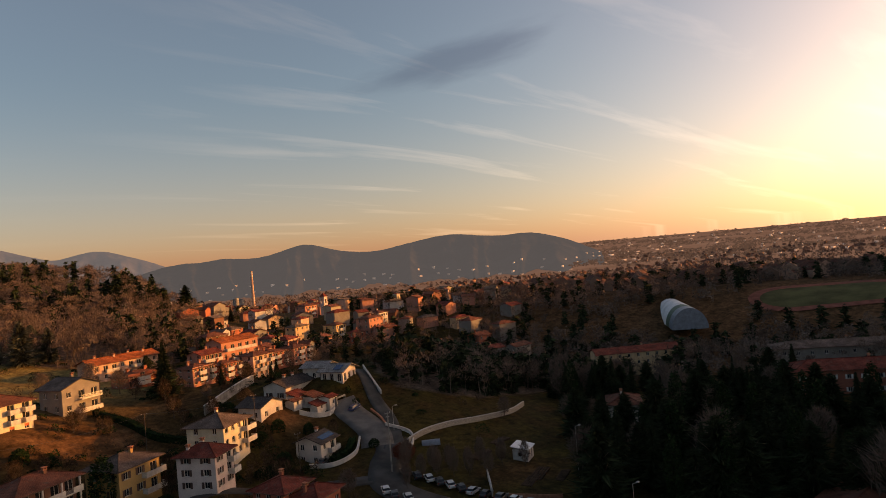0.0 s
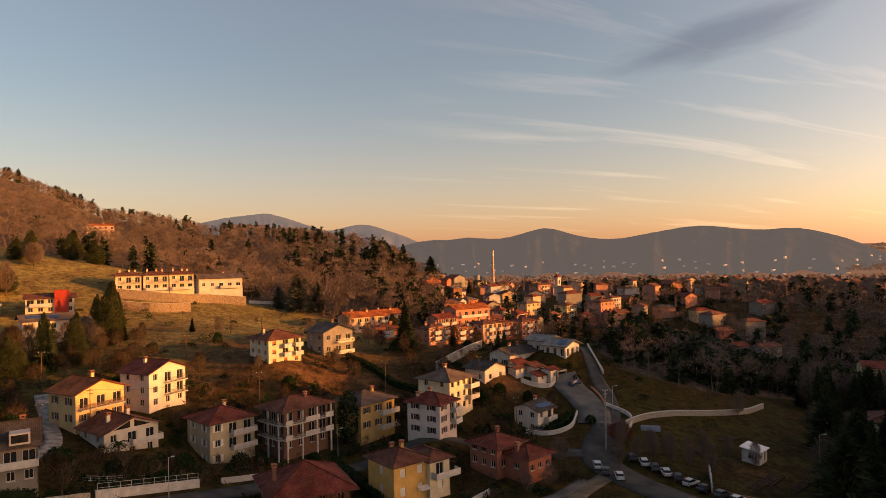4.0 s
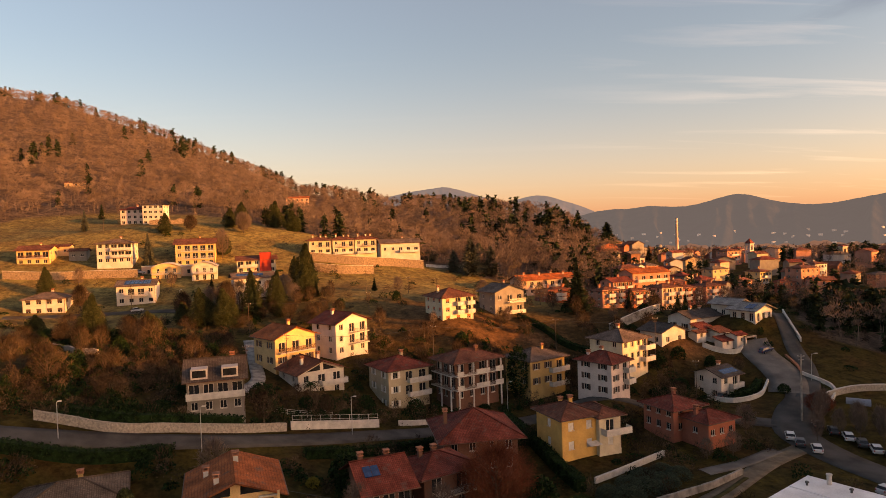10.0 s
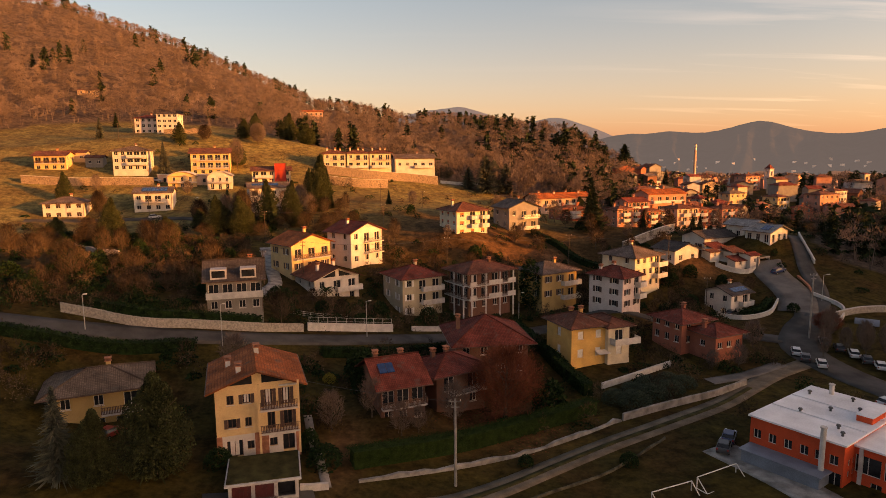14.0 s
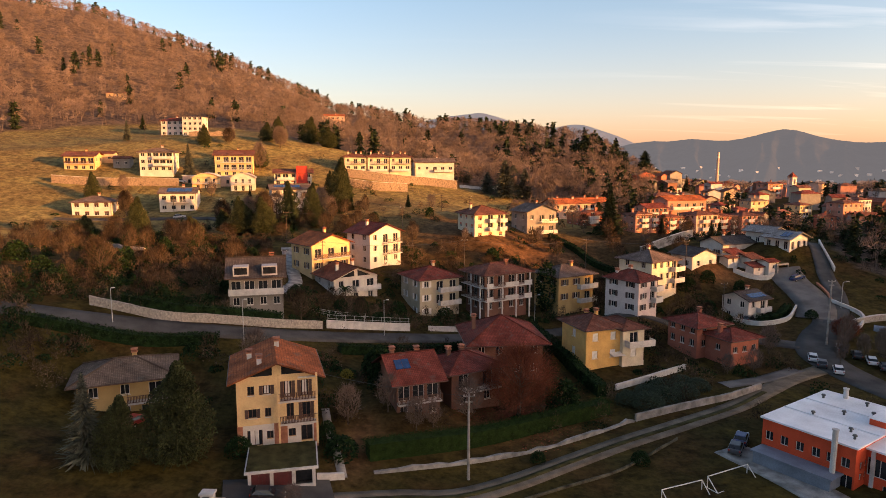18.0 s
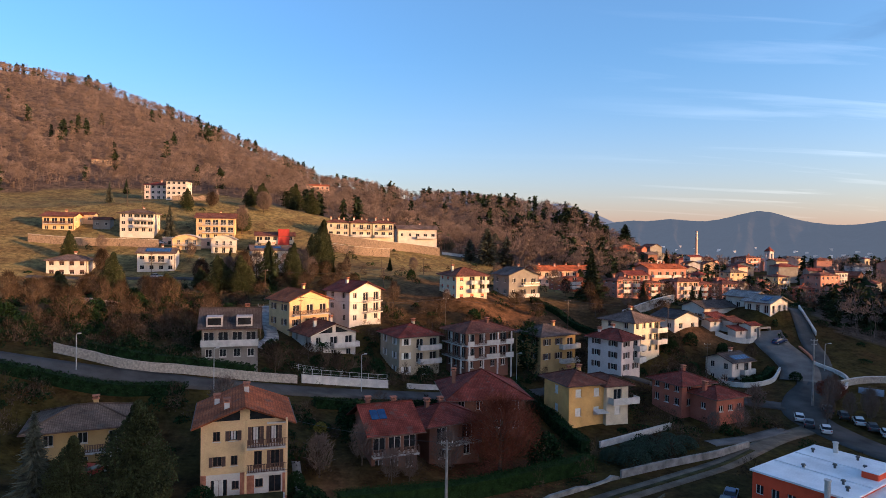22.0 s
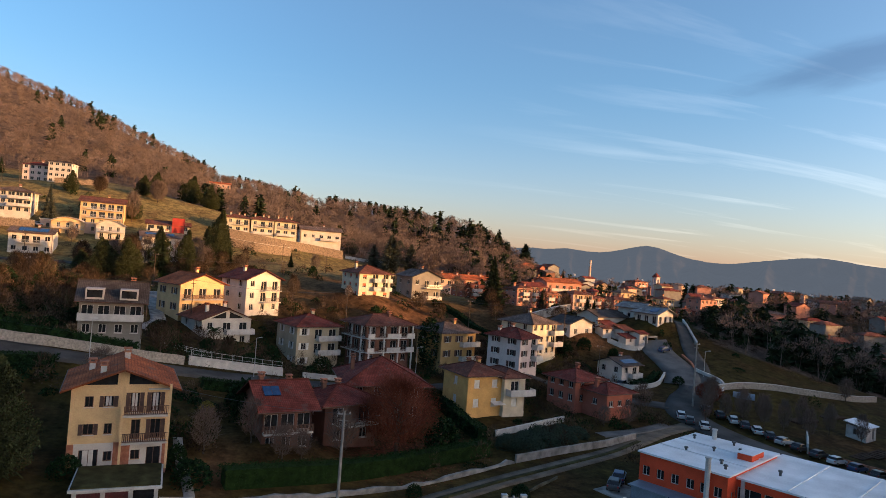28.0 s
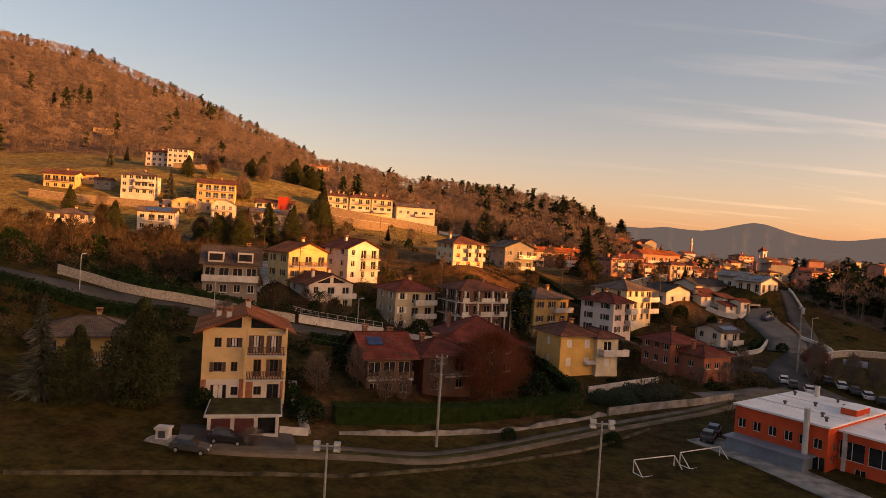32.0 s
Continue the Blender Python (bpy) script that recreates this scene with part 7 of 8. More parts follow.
for _ in range(1500):
    az, r = radians(rw.uniform(30, 74)), rw.uniform(260, 700)
    x, y = r * math.sin(az), r * math.cos(az)
    if rw.random() < 0.55 and math.sin(x * 0.03) + math.cos(y * 0.035 + x * 0.01) < 0.3:
        continue
    h = rw.uniform(7, 13)
    rows.append((x, y, h, h * rw.uniform(0.9, 1.3), 1 if rw.random() < 0.3 else 0))
for _ in range(420):
    az, r = radians(rw.uniform(15.5, 40)), 285 + 480 * rw.random() ** 1.4
    h = rw.uniform(6, 11)
    rows.append((r * math.sin(az), r * math.cos(az), h, h * rw.uniform(0.9, 1.3), 1 if rw.random() < 0.3 else 0))
for _ in range(900):
    az, r = radians(rw.uniform(40, 75)), rw.uniform(255, 620)
    x, y = r * math.sin(az), r * math.cos(az)
    if noise.noise((x * 0.012, y * 0.012, 9)) < -0.12 or (x - 384) ** 2 + (y - 156) ** 2 < 2200 or (x - 322) ** 2 + (y - 211) ** 2 < 1300:
        continue
    h = rw.uniform(6, 12)
    rows.append((x, y, h, h * rw.uniform(1.0, 1.4), 1 if rw.random() < 0.22 else 0))
rows = [w for w in rows if (w[0] - 380) ** 2 + (w[1] - 154) ** 2 > 2100 and (w[0] - 318) ** 2 + (w[1] - 208) ** 2 > 1200]
forest("valley_wood", "bare brown groves on the valley floor", rows, (M["twig"], M["fir"]), 4)
for k in range(210):
    rng = random.Random(300 + k)
    az, r = radians(rng.uniform(45, 76)), rng.uniform(126, 262)
    x, y = r * math.sin(az), r * math.cos(az)
    if (x - 147) ** 2 + (y - 121) ** 2 < 170 or (abs(x - 225) < 34 and abs(y - 90) < 14) or (abs(x - 232) < 24 and abs(y - 178) < 14):
        continue
    kind = rng.choice(("fir", "cedar", "fir", "cedar", "column", "bare"))
    plant(kind, x, y, rng.uniform(9, 17), {"fir": "tall dark conifer in the villa park", "cedar": "spreading dark cedar in the villa park", "bare": "bare tree in the villa park", "column": "dark cypress in the villa park"}[kind], group="park trees", seed=k % 2)


# ---- the orange hall beside the sports field ----
def orange_hall():
    ob = thing("hall", pose(39.3, 81.9, -5.4, 0, 0, 36), "orange two-storey hall with white flat roofs", "hall")
    h = 5.9
    # long block: local x along the road side, local -y towards the field
    def block(name, x0, y0, x1, y1, top, ops, wall, flip="f"):
        w, d = x1 - x0, y1 - y0
        o = part(name, walls(w, d, top, 2, ops, 0.25), wall, ob)
        o.matrix_basis = pose((x0 + x1) / 2, (y0 + y1) / 2, 0)
        rf = part("flat_roof", cube_mesh("r", -w / 2 - 0.25, -d / 2 - 0.25, top, w / 2 + 0.25, d / 2 + 0.25, top + 0.22), M["whiteroof"], o, "white membrane roof with a raised edge")
        for op in ops:
            x, y, z = SIDES[op[0]](op[1], op[2], 0.24, w, d)
            ms = window_meshes(op[3], op[4], "plain")
            wn = part("window", with_mat(ms["frame"], M["frame"]), None, o)
            wn.matrix_basis = pose(x, y, z, 0, 0, TURN[op[0]])
            part("pane", with_mat(ms["pane"], M["glass"]), None, wn)
        return o
    left = [("l", u, 3.2, 1.0, 1.2) for u in (-4.6, -2.7, -0.8, 1.1, 2.8, 4.4)] + [("l", 4.6, 0.1, 1.4, 2.3)]
    a = block("wall", 0, -11.0, 16.4, 0, h, left + [("f", u, 3.0, 0.8, 0.9) for u in (-6.6, -5.4, -4.2)] + [("f", u, 1.6, 0.8, 0.9) for u in (-6.6, -5.4, -4.2)], M["orange"])
    b = block("wall", 2.6, -34.0, 19.0, -11.0, h - 0.6, [("l", u, 2.2, 2.7, 2.2) for u in (-10.0, -7.0, -4.0, -1.0, 2.0, 5.0, 8.0)] + [("l", u, 0.7, 1.2, 0.8) for u in (-9, -3, 3)], M["orange"])
    for q in (5.4, 10.8):
        part("roof_rib", cube_mesh("r", q, -11.1, h + 0.22, q + 0.16, 0.1, h + 0.34), M["whiteroof"], ob)
    for q in (-16.6, -22.4, -28.0):
        part("roof_rib", cube_mesh("r", 2.6, q, h - 0.38, 19, q + 0.16, h - 0.28), M["whiteroof"], ob)
    for x, y in ((4.0, -8.6), (5.6, -3.4), (9.0, -5.6), (2.2, -9.8), (11.6, -8.0), (13.0, -1.2), (14.6, -6.0), (6.2, -14.6)):
        bm = bmesh.new()
        rod(bm, (x, y, h + 0.1), (x, y, h + 0.6), 0.16, 0.16, 8)
        rod(bm, (x, y, h + 0.6), (x, y, h + 0.78), 0.3, 0.22, 8)
        part("vent", bm, M["darkmetal"], ob, "dark roof vent")
    part("roof_box", cube_mesh("r", 8.4, -10.6, h + 0.2, 12.4, -8.8, h + 1.0), M["orange"], ob, "low orange plant box")
    part("roof_box_lid", cube_mesh("r", 8.3, -10.7, h + 1.0, 12.5, -8.7, h + 1.08), M["whiteroof"], ob)
    for x, y, hh in ((-0.7, -8.9, 7.6), (15.4, -3.0, 7.4)):
        bm = bmesh.new()
        rod(bm, (x, y, -1), (x, y, hh), 0.32, 0.32, 10)
        rod(bm, (x, y, hh), (x, y, hh + 0.15), 0.4, 0.4, 10)
        part("flue", bm, M["slab"], ob, "pale round flue")
    part("lean_to", cube_mesh("l", -2.6, -9.6, -1, -0.05, -0.4, 2.3), M["bluegrey"], ob, "blue-grey lean-to store")
    part("lean_to_roof", cube_mesh("l", -2.9, -9.9, 2.3, 0.0, -0.1, 2.46), M["bluegrey"], ob, "blue-grey sheet roof")
    for k in range(4):
        part("pier", cube_mesh("p", 2.35, -33.6 + k * 7.2, -1, 2.75, -33.2 + k * 7.2, h - 0.6), M["slab"], ob)


M["bluegrey"] = material("bluegrey_sheet", (0.16, 0.19, 0.23), 0.5, 0.15, 0.6, 8, 0.15)
orange_hall()


# ---- vehicles ----
M["tyre"] = material("tyre_rubber", (0.02, 0.02, 0.02), 0.85, 0.2, 4, 30, 0.2)
M["lamp"] = material("lamp_lens", (0.6, 0.58, 0.5), 0.2, 0.1, 4, 30, 0.0)
CARS = {}
for key, rgb in dict(white=(0.55, 0.55, 0.54), black=(0.02, 0.02, 0.022), grey=(0.05, 0.052, 0.055), silver=(0.42, 0.42, 0.42), red=(0.30, 0.02, 0.015), blue=(0.03, 0.05, 0.12)).items():
    CARS[key] = material("car_paint_" + key, rgb, 0.3, 0.05, 0.5, 30, 0.0)


def car_model(key):
    """A hatchback: a lofted body with wheel arches hinted, a glasshouse, wheels, lamps; it faces local +x."""
    ob = thing("car", Matrix(), key + " hatchback parked on tarmac", "car", "parked cars")
    prof = [(-2.05, 0.32), (-2.08, 0.75), (-1.95, 0.98), (-1.0, 0.98), (0.75, 0.96), (1.75, 0.82), (2.05, 0.66), (2.08, 0.32)]
    bm = bmesh.new()
    rows = [[bm.verts.new((x, s * (0.86 if 0 < k < 7 else 0.78), z)) for k, (x, z) in enumerate(prof)] for s in (-1, 1)]
    n = len(prof)
    for k in range(n):
        j = (k + 1) % n
        bm.faces.new((rows[0][k], rows[0][j], rows[1][j], rows[1][k]))
    bm.faces.new(rows[0][::-1]), bm.faces.new(rows[1])
    bmesh.ops.recalc_face_normals(bm, faces=bm.faces)
    bmesh.ops.bevel(bm, geom=[e for e in bm.edges], offset=0.06, segments=2, affect="EDGES")
    part("body", bm, CARS[key], ob)
    for nm, prof, wd, mt in (("glasshouse", [(-1.85, 0.97), (-1.45, 1.38), (0.0, 1.42), (0.85, 0.95)], (0.80, 0.64), M["glass"]), ("roof", [(-1.5, 1.37), (-1.42, 1.45), (0.02, 1.47), (0.12, 1.40)], (0.66, 0.62), CARS[key])):
        bm = bmesh.new()
        r = [[bm.verts.new((x, s * (wd[0] if k in (0, 3) else wd[1]), z)) for k, (x, z) in enumerate(prof)] for s in (-1, 1)]
        for k in range(4):
            j = (k + 1) % 4
            bm.faces.new((r[0][k], r[0][j], r[1][j], r[1][k]))
        bm.faces.new(r[0][::-1]), bm.faces.new(r[1])
        bmesh.ops.recalc_face_normals(bm, faces=bm.faces)
        part(nm, bm, mt, ob)
    for x in (-1.3, 1.3):
        for s in (-1, 1):
            bm = bmesh.new()
            rod(bm, (x, s * 0.66, 0.31), (x, s * 0.87, 0.31), 0.31, 0.31, 14)
            wl = part("wheel", bm, M["tyre"], ob)
            bm = bmesh.new()
            rod(bm, (x, s * 0.86, 0.31), (x, s * 0.885, 0.31), 0.19, 0.17, 10)
            part("rim", bm, M["metal"], wl)
    for s in (-1, 1):
        part("headlight", cube_mesh("h", 1.9, s * 0.6 - 0.14, 0.62, 2.09, s * 0.6 + 0.14, 0.75), M["lamp"], ob)
        part("tail_light", cube_mesh("t", -2.1, s * 0.68 - 0.1, 0.7, -2.0, s * 0.68 + 0.1, 0.92), CARS["red"], ob)
    return ob


MODELS = {}
for key, x, y, yaw in (("grey", -22.6, 62.9, 8), ("black", -20.2, 66.4, 12), ("white", 66.4, 120.4, 65), ("grey", 66.4, 117.2, 62), ("white", 67.6, 114.2, 66), ("black", 74.6, 125.4, 68), ("black", 75.6, 122.2, 68), ("white", 76.6, 119.4, 68), ("grey", 77.2, 116.6, 68), ("white", 77.8, 113.8, 68), ("black", 78.4, 111.0, 68),
                       ("silver", 79.2, 108.0, 20), ("black", 80.0, 105.0, 22), ("grey", 81.2, 102.0, 22), ("white", 82.2, 99.2, 22), ("blue", 83.4, 96.2, 22), ("black", 84.6, 93.2, 22), ("white", 86.0, 90.2, 22), ("grey", 87.2, 87.0, 22), ("white", 90.0, 73.6, 115), ("white", 91.4, 71.0, 115), ("white", 92.6, 68.4, 115), ("grey", 93.6, 65.6, 115),
                       ("silver", 67.6, 97.0, 25), ("red", 69.4, 91.4, 25), ("white", 76.6, 80.2, 25), ("white", 79.4, 75.6, 25), ("blue", 85.2, 163.6, 20), ("silver", -93.2, 214.4, 15), ("red", -41.4, 80.6, 75), ("blue", 38.4, 85.6, 60), ("grey", 36.6, 83.0, 60), ("silver", -108.0, 252.0, 10), ("black", 66.0, 146.2, 40)):
    z = gz(x, y) + 0.14
    tilt = math.degrees(math.atan2(gz(x + math.cos(radians(yaw)), y + math.sin(radians(yaw))) - gz(x - math.cos(radians(yaw)), y - math.sin(radians(yaw))), 2))
    m = pose(x, y, z, 0, 0, yaw) @ pose(0, 0, 0, 0, -tilt, 0)
    if key not in MODELS:
        MODELS[key] = car_model(key)
        MODELS[key].matrix_basis = m @ Matrix.Diagonal((0.9, 0.94, 0.97, 1))
    else:
        copy_thing(MODELS[key], m)


# ---- poles, lamps, goals and small things ----
def pole(name, label, x, y, top, r, mat, kind):
    z = gz(x, y)
    ob = thing(name, pose(x, y, z), label, name.replace("_", " "))
    h = top - z
    bm = bmesh.new()
    rod(bm, (0, 0, -0.8), (0, 0, h), r, r * 0.65, 8)
    part("pole", bm, mat, ob)
    if kind == "utility":
        for k, zz in enumerate((h - 0.4, h - 1.1)):
            part("crossarm", cube_mesh("c", -0.7 + 0.2 * k, -0.06, zz, 0.7 - 0.2 * k, 0.06, zz + 0.12), mat, ob)
        for q in (-0.6, 0.0, 0.6):
            bm = bmesh.new()
            rod(bm, (q, 0, h - 0.3), (q, 0, h - 0.05), 0.06, 0.04, 6)
            part("insulator", bm, M["slab"], ob)
    elif kind == "lamp":
        bm = bmesh.new()
        rod(bm, (0, 0, h), (0.7, -0.5, h + 0.25), 0.04, 0.04, 5)
        part("arm", bm, mat, ob)
        part("lamp_head", cube_mesh("l", 0.5, -0.75, h + 0.2, 1.0, -0.4, h + 0.34), M["slab"], ob)
    elif kind == "flood":
        part("crossbar", cube_mesh("c", -0.95, -0.05, h - 0.25, 0.95, 0.05, h - 0.15), mat, ob)
        for q in (-0.75, 0.75):
            for zz in (h - 0.55, h - 0.1):
                fl = part("floodlight", cube_mesh("f", q - 0.24, -0.25, zz, q + 0.24, 0.1, zz + 0.24), M["metal"], ob)
                part("lens", cube_mesh("l", q - 0.2, -0.27, zz + 0.03, q + 0.2, -0.25, zz + 0.21), M["lamp"], fl)
    return ob


pole("utility_pole", "tall weathered concrete utility pole by the hedge", 1.5, 75.4, 5.7, 0.19, M["concrete"], "utility")
pole("utility_pole", "pale concrete utility pole beside the valley road", 73.3, 128.3, 9.9, 0.2, M["concrete"], "utility")
for x, y, top in ((-54.4, 99.9, 13.0), (-34.9, 103.6, 10.5), (16.6, 138.4, 4.2), (-14.0, 121.6, 6.6), (-79.0, 213.0, 20.0), (86.4, 146.6, 6.0), (103.0, 101.0, 4.0), (88.0, 76.0, 1.5)):
    pole("street_lamp", "slim metal street lamp at the road edge", x, y, top, 0.08, M["metal"], "lamp")
for x, y, top in ((-7.0, 48.0, 3.7), (14.3, 52.0, 5.5)):
    pole("floodlight_mast", "metal floodlight mast with four lamps", x, y, top, 0.12, M["metal"], "flood")
for x, y, top in ((-30.5, 145.0, 15.0), (-20.0, 221.0, 24.0), (-17.0, 196.0, 19.0), (-6.0, 226.0, 21.0), (-38.2, 141.0, 13.5), (33.0, 168.0, 13.0), (-131.0, 285.0, 46.0), (-141.0, 292.0, 48.0), (-47.0, 176.0, 19.0), (-104.0, 206.0, 21.0), (58.6, 143.0, 6.4), (1.5, 157.0, 14.0), (-95.5, 215.5, 22.0), (3.6, 216.0, 21.0), (56.0, 160.5, 13.6)):
    pole("utility_pole", "thin wooden utility pole on the slope", x, y, top, 0.11, M["bark"], "utility")


def cable(a, b, sag):
    """One sagging wire from pole head to pole head."""
    p, q = Vector(a), Vector(b)
    ob = thing("cable", Matrix.Translation(p), "thin black overhead cable between poles", "cable", "overhead cables")
    bm = bmesh.new()
    pts = [(q - p) * t - Vector((0, 0, 4 * sag * t * (1 - t))) for t in np.linspace(0, 1, 15).tolist()]
    side = (q - p).cross(Vector((0, 0, 1))).normalized() * 0.022
    up = Vector((0, 0, 0.022))
    rings = [[bm.verts.new(c + o) for o in (side, up, -side, -up)] for c in pts]
    for r0, r1 in zip(rings, rings[1:]):
        for k in range(4):
            bm.faces.new((r0[k], r0[(k + 1) % 4], r1[(k + 1) % 4], r1[k]))
    bm.faces.new(rings[0][::-1]), bm.faces.new(rings[-1])
    part("wire", bm, M["darkmetal"], ob)


for a, b, g in (((-30.5, 145.0, 14.8), (1.5, 157.0, 13.8), 1.2), ((1.5, 157.0, 13.8), (33.0, 168.0, 12.8), 1.2), ((33.0, 168.0, 12.8), (56.0, 160.5, 13.4), 0.9), ((-38.2, 141.0, 13.3), (-30.5, 145.0, 14.6), 0.3), ((-20.0, 221.0, 23.8), (-6.0, 226.0, 20.8), 0.5), ((-6.0, 226.0, 20.8), (3.6, 216.0, 20.8), 0.4),
                ((-47.0, 176.0, 18.8), (-17.0, 196.0, 18.8), 1.2), ((1.5, 75.4, 5.4), (-23.6, 82.4, 7.2), 0.7)):
    cable(a, b, g)


def goal(x0, y0, x1, y1):
    o = Vector((x0, y0, gz(x0, y0)))
    e = Vector((x1 - x0, y1 - y0, 0))
    back = Vector((-e.y, e.x, 0)).normalized() * -1.5
    ob = thing("goal", Matrix.Translation(o), "white portable football goal on the grass", "goal", "goals")
    top = Vector((0, 0, 1.4))
    for nm, a, b in (("post", Vector(), top), ("post", e, e + top), ("crossbar", top, e + top), ("stay", top, back), ("stay", e + top, e + back), ("ground_bar", back, e + back), ("ground_bar", Vector(), back), ("ground_bar", e, e + back)):
        bm = bmesh.new()
        rod(bm, a, b, 0.06, 0.06, 6)
        part(nm, bm, M["frame"], ob)


goal(23.4, 71.4, 28.8, 73.8)
goal(29.6, 74.2, 35.6, 77.4)

ob = thing("shrine", pose(-25.8, 64.4, gz(-25.8, 64.4)), "small pale stone wayside monument on steps", "monument")
part("step", cube_mesh("s", -1.5, -1.0, -0.4, 1.5, 1.0, 0.25), M["stone"], ob)
part("pedestal", cube_mesh("p", -0.6, -0.5, 0.25, 0.6, 0.5, 1.2), M["slab"], ob)
part("cap", cube_mesh("c", -0.75, -0.6, 1.2, 0.75, 0.6, 1.4), M["slab"], ob)
# no recess is cut: a dark plate on the face gives the hollow's shade
part("niche_shade", cube_mesh("n", -0.35, -0.55, 0.4, 0.35, -0.5, 1.1), M["darkmetal"], ob)

ob = thing("garden_shed", pose(102.4, 117.0, gz(102.4, 117.0), 0, 0, 28), "small white garden shed with a sloping roof", "shed")
part("wall", walls(4.6, 3.6, 2.6, 1.0, [("f", 0.9, 0.1, 0.9, 2.0), ("l", 0, 1.0, 1.0, 0.9)]), M["slab"], ob)
bm = bmesh.new()
slab_faces(bm, [((-2.7, -2.2, 2.6), (2.7, -2.2, 2.6), (2.7, 2.2, 3.3), (-2.7, 2.2, 3.3))], 0.12)
part("roof", bm, M["whiteroof"], ob)
part("door", cube_mesh("d", 0.45, -1.65, 0.1, 1.35, -1.6, 2.1), M["darkmetal"], ob)
ob = thing("polytunnel", pose(89.2, 135.0, gz(89.2, 135.0) - 0.1, 0, 0, -33), "small pale polythene tunnel in the allotment", "polytunnel")
bm = bmesh.new()
arc = [(0.9 * math.cos(math.pi * k / 10), 1.25 * math.sin(math.pi * k / 10)) for k in range(11)]
rr = [[bm.verts.new((x, a, z)) for a, z in arc] for x in (-2.2, -1.1, 0, 1.1, 2.2)]
for p, q in zip(rr, rr[1:]):
    for k in range(10):
        bm.faces.new((p[k], q[k], q[k + 1], p[k + 1]))
bm.faces.new(rr[0][::-1]), bm.faces.new(rr[-1])
part("cover", bm, M["bluegrey"], ob)
for k, (x, y, w, d, yaw) in enumerate(((95, 124, 7, 3, 20), (98, 108, 8, 3, 28), (93, 106, 6, 2.4, 28), (105, 128, 6, 2.5, 10), (101, 104, 7, 2.0, 28))):
    ob = thing("vegetable_bed", pose(x, y, gz(x, y), 0, 0, yaw), "dug brown vegetable bed in the allotment", "garden bed", "vegetable beds")
    n = 5
    for i in range(n):
        part("ridge", cube_mesh("r", -w / 2, -d / 2 + i * d / n, -0.3, w / 2, -d / 2 + (i + 0.7) * d / n, 0.22), M["soil"], ob)

# ---- the villa park and the flat land to the west ----
house("white villa with a tan tiled roof among dark trees", 148.0, 122.0, 40, 11, 8.5, 6.4, "hip", "white", "rbrown", -8.2, 20, 0.7, 2, "f3l2", (), "plain")
house("long low building with a red tiled roof beyond the park", 232.0, 178.0, -35, 36, 10, 6.0, "gx", "tan", "rred", -10.2, 20, 0.6, 2, "f9l2", (), "plain", far=True)
house("tan house with a pale roof among bare trees", 204.0, 205.0, -30, 14, 9, 5.6, "gx", "tan", "rbrown", None, 20, 0.6, 2, "f3l2", (), "plain", far=True)
house("golden villa standing clear of the wood", 196.0, 268.0, 10, 12, 9, 8.0, "hip", "cream", "rbrown", None, 20, 0.6, 2, "f4l2", (), "plain", far=True)
house("long brick institute with a red hipped roof", 226.0, 90.0, -50, 40, 12, 8.0, "hip", "brickred", "rred", -10.8, 20, 0.8, 2, "f9l3r3", (), "open", "white_shutter")
house("grey-roofed institute wing behind the brick one", 268.0, 112.0, -50, 44, 11, 7.5, "hip", "dull", "rgrey", -11.0, 18, 0.8, 2, "f9l3", (), "plain", far=True)
house("long farm building with a brown tiled roof", 133.0, 52.0, 3, 44, 13, 4.2, "gx", "tan", "rbrown", -9.0, 18, 1.2, 1, "b5", (), "plain", chim=())
ob = thing("sports_dome", pose(322.0, 211.0, gz(322, 211) - 1.0, 0, 0, 41), "long inflated sports dome in white, green and grey", "sports hall")
for x0, x1, mt in ((-30, -19, "bluegrey"), (-19, -8, "green_shutter"), (-8, 8, "whiteroof"), (9, 32, "whiteroof")):
    bm = bmesh.new()
    arc = [(9.0 * math.cos(math.pi * k / 14), 11.0 * math.sin(math.pi * k / 14)) for k in range(15)]
    rr = [[bm.verts.new((x, a, z)) for a, z in arc] for x in (x0, x1)]
    for k in range(14):
        bm.faces.new((rr[0][k], rr[1][k], rr[1][k + 1], rr[0][k + 1]))
    bm.faces.new(rr[0][::-1]), bm.faces.new(rr[1])
    part("dome_section", bm, M[mt], ob)


# the running track and its pitch beyond the dome
def flat_sheet(name, label, cx, cy, yaw, outer, inner, mat):
    """A stadium-shaped sheet, or the ring between two such outlines, lying on the ground."""
    def outline(l, w):
        pts = [(l / 2 - w / 2 + w / 2 * math.cos(a), w / 2 * math.sin(a)) for a in np.linspace(-math.pi / 2, math.pi / 2, 14)]
        return pts + [(-p, -q) for p, q in pts]
    c, sn = math.cos(radians(yaw)), math.sin(radians(yaw))
    v, f, n, rings = [], [], 28, 12
    for r in range(rings + 1):
        for (p, q), (u, t) in zip(outline(*outer), outline(*inner)):
            p, q = p + (u - p) * r / rings, q + (t - q) * r / rings
            x, y = cx + p * c - q * sn, cy + p * sn + q * c
            v.append((x, y, gz(x, y) + 0.35))
    for r in range(rings):
        for k in range(n):
            j = (k + 1) % n
            f.append((r * n + k, r * n + j, (r + 1) * n + j, (r + 1) * n + k))
    tagged(new(name, mesh_from(name, v, f, mat, True)), label, "sports ground", kind="structure")


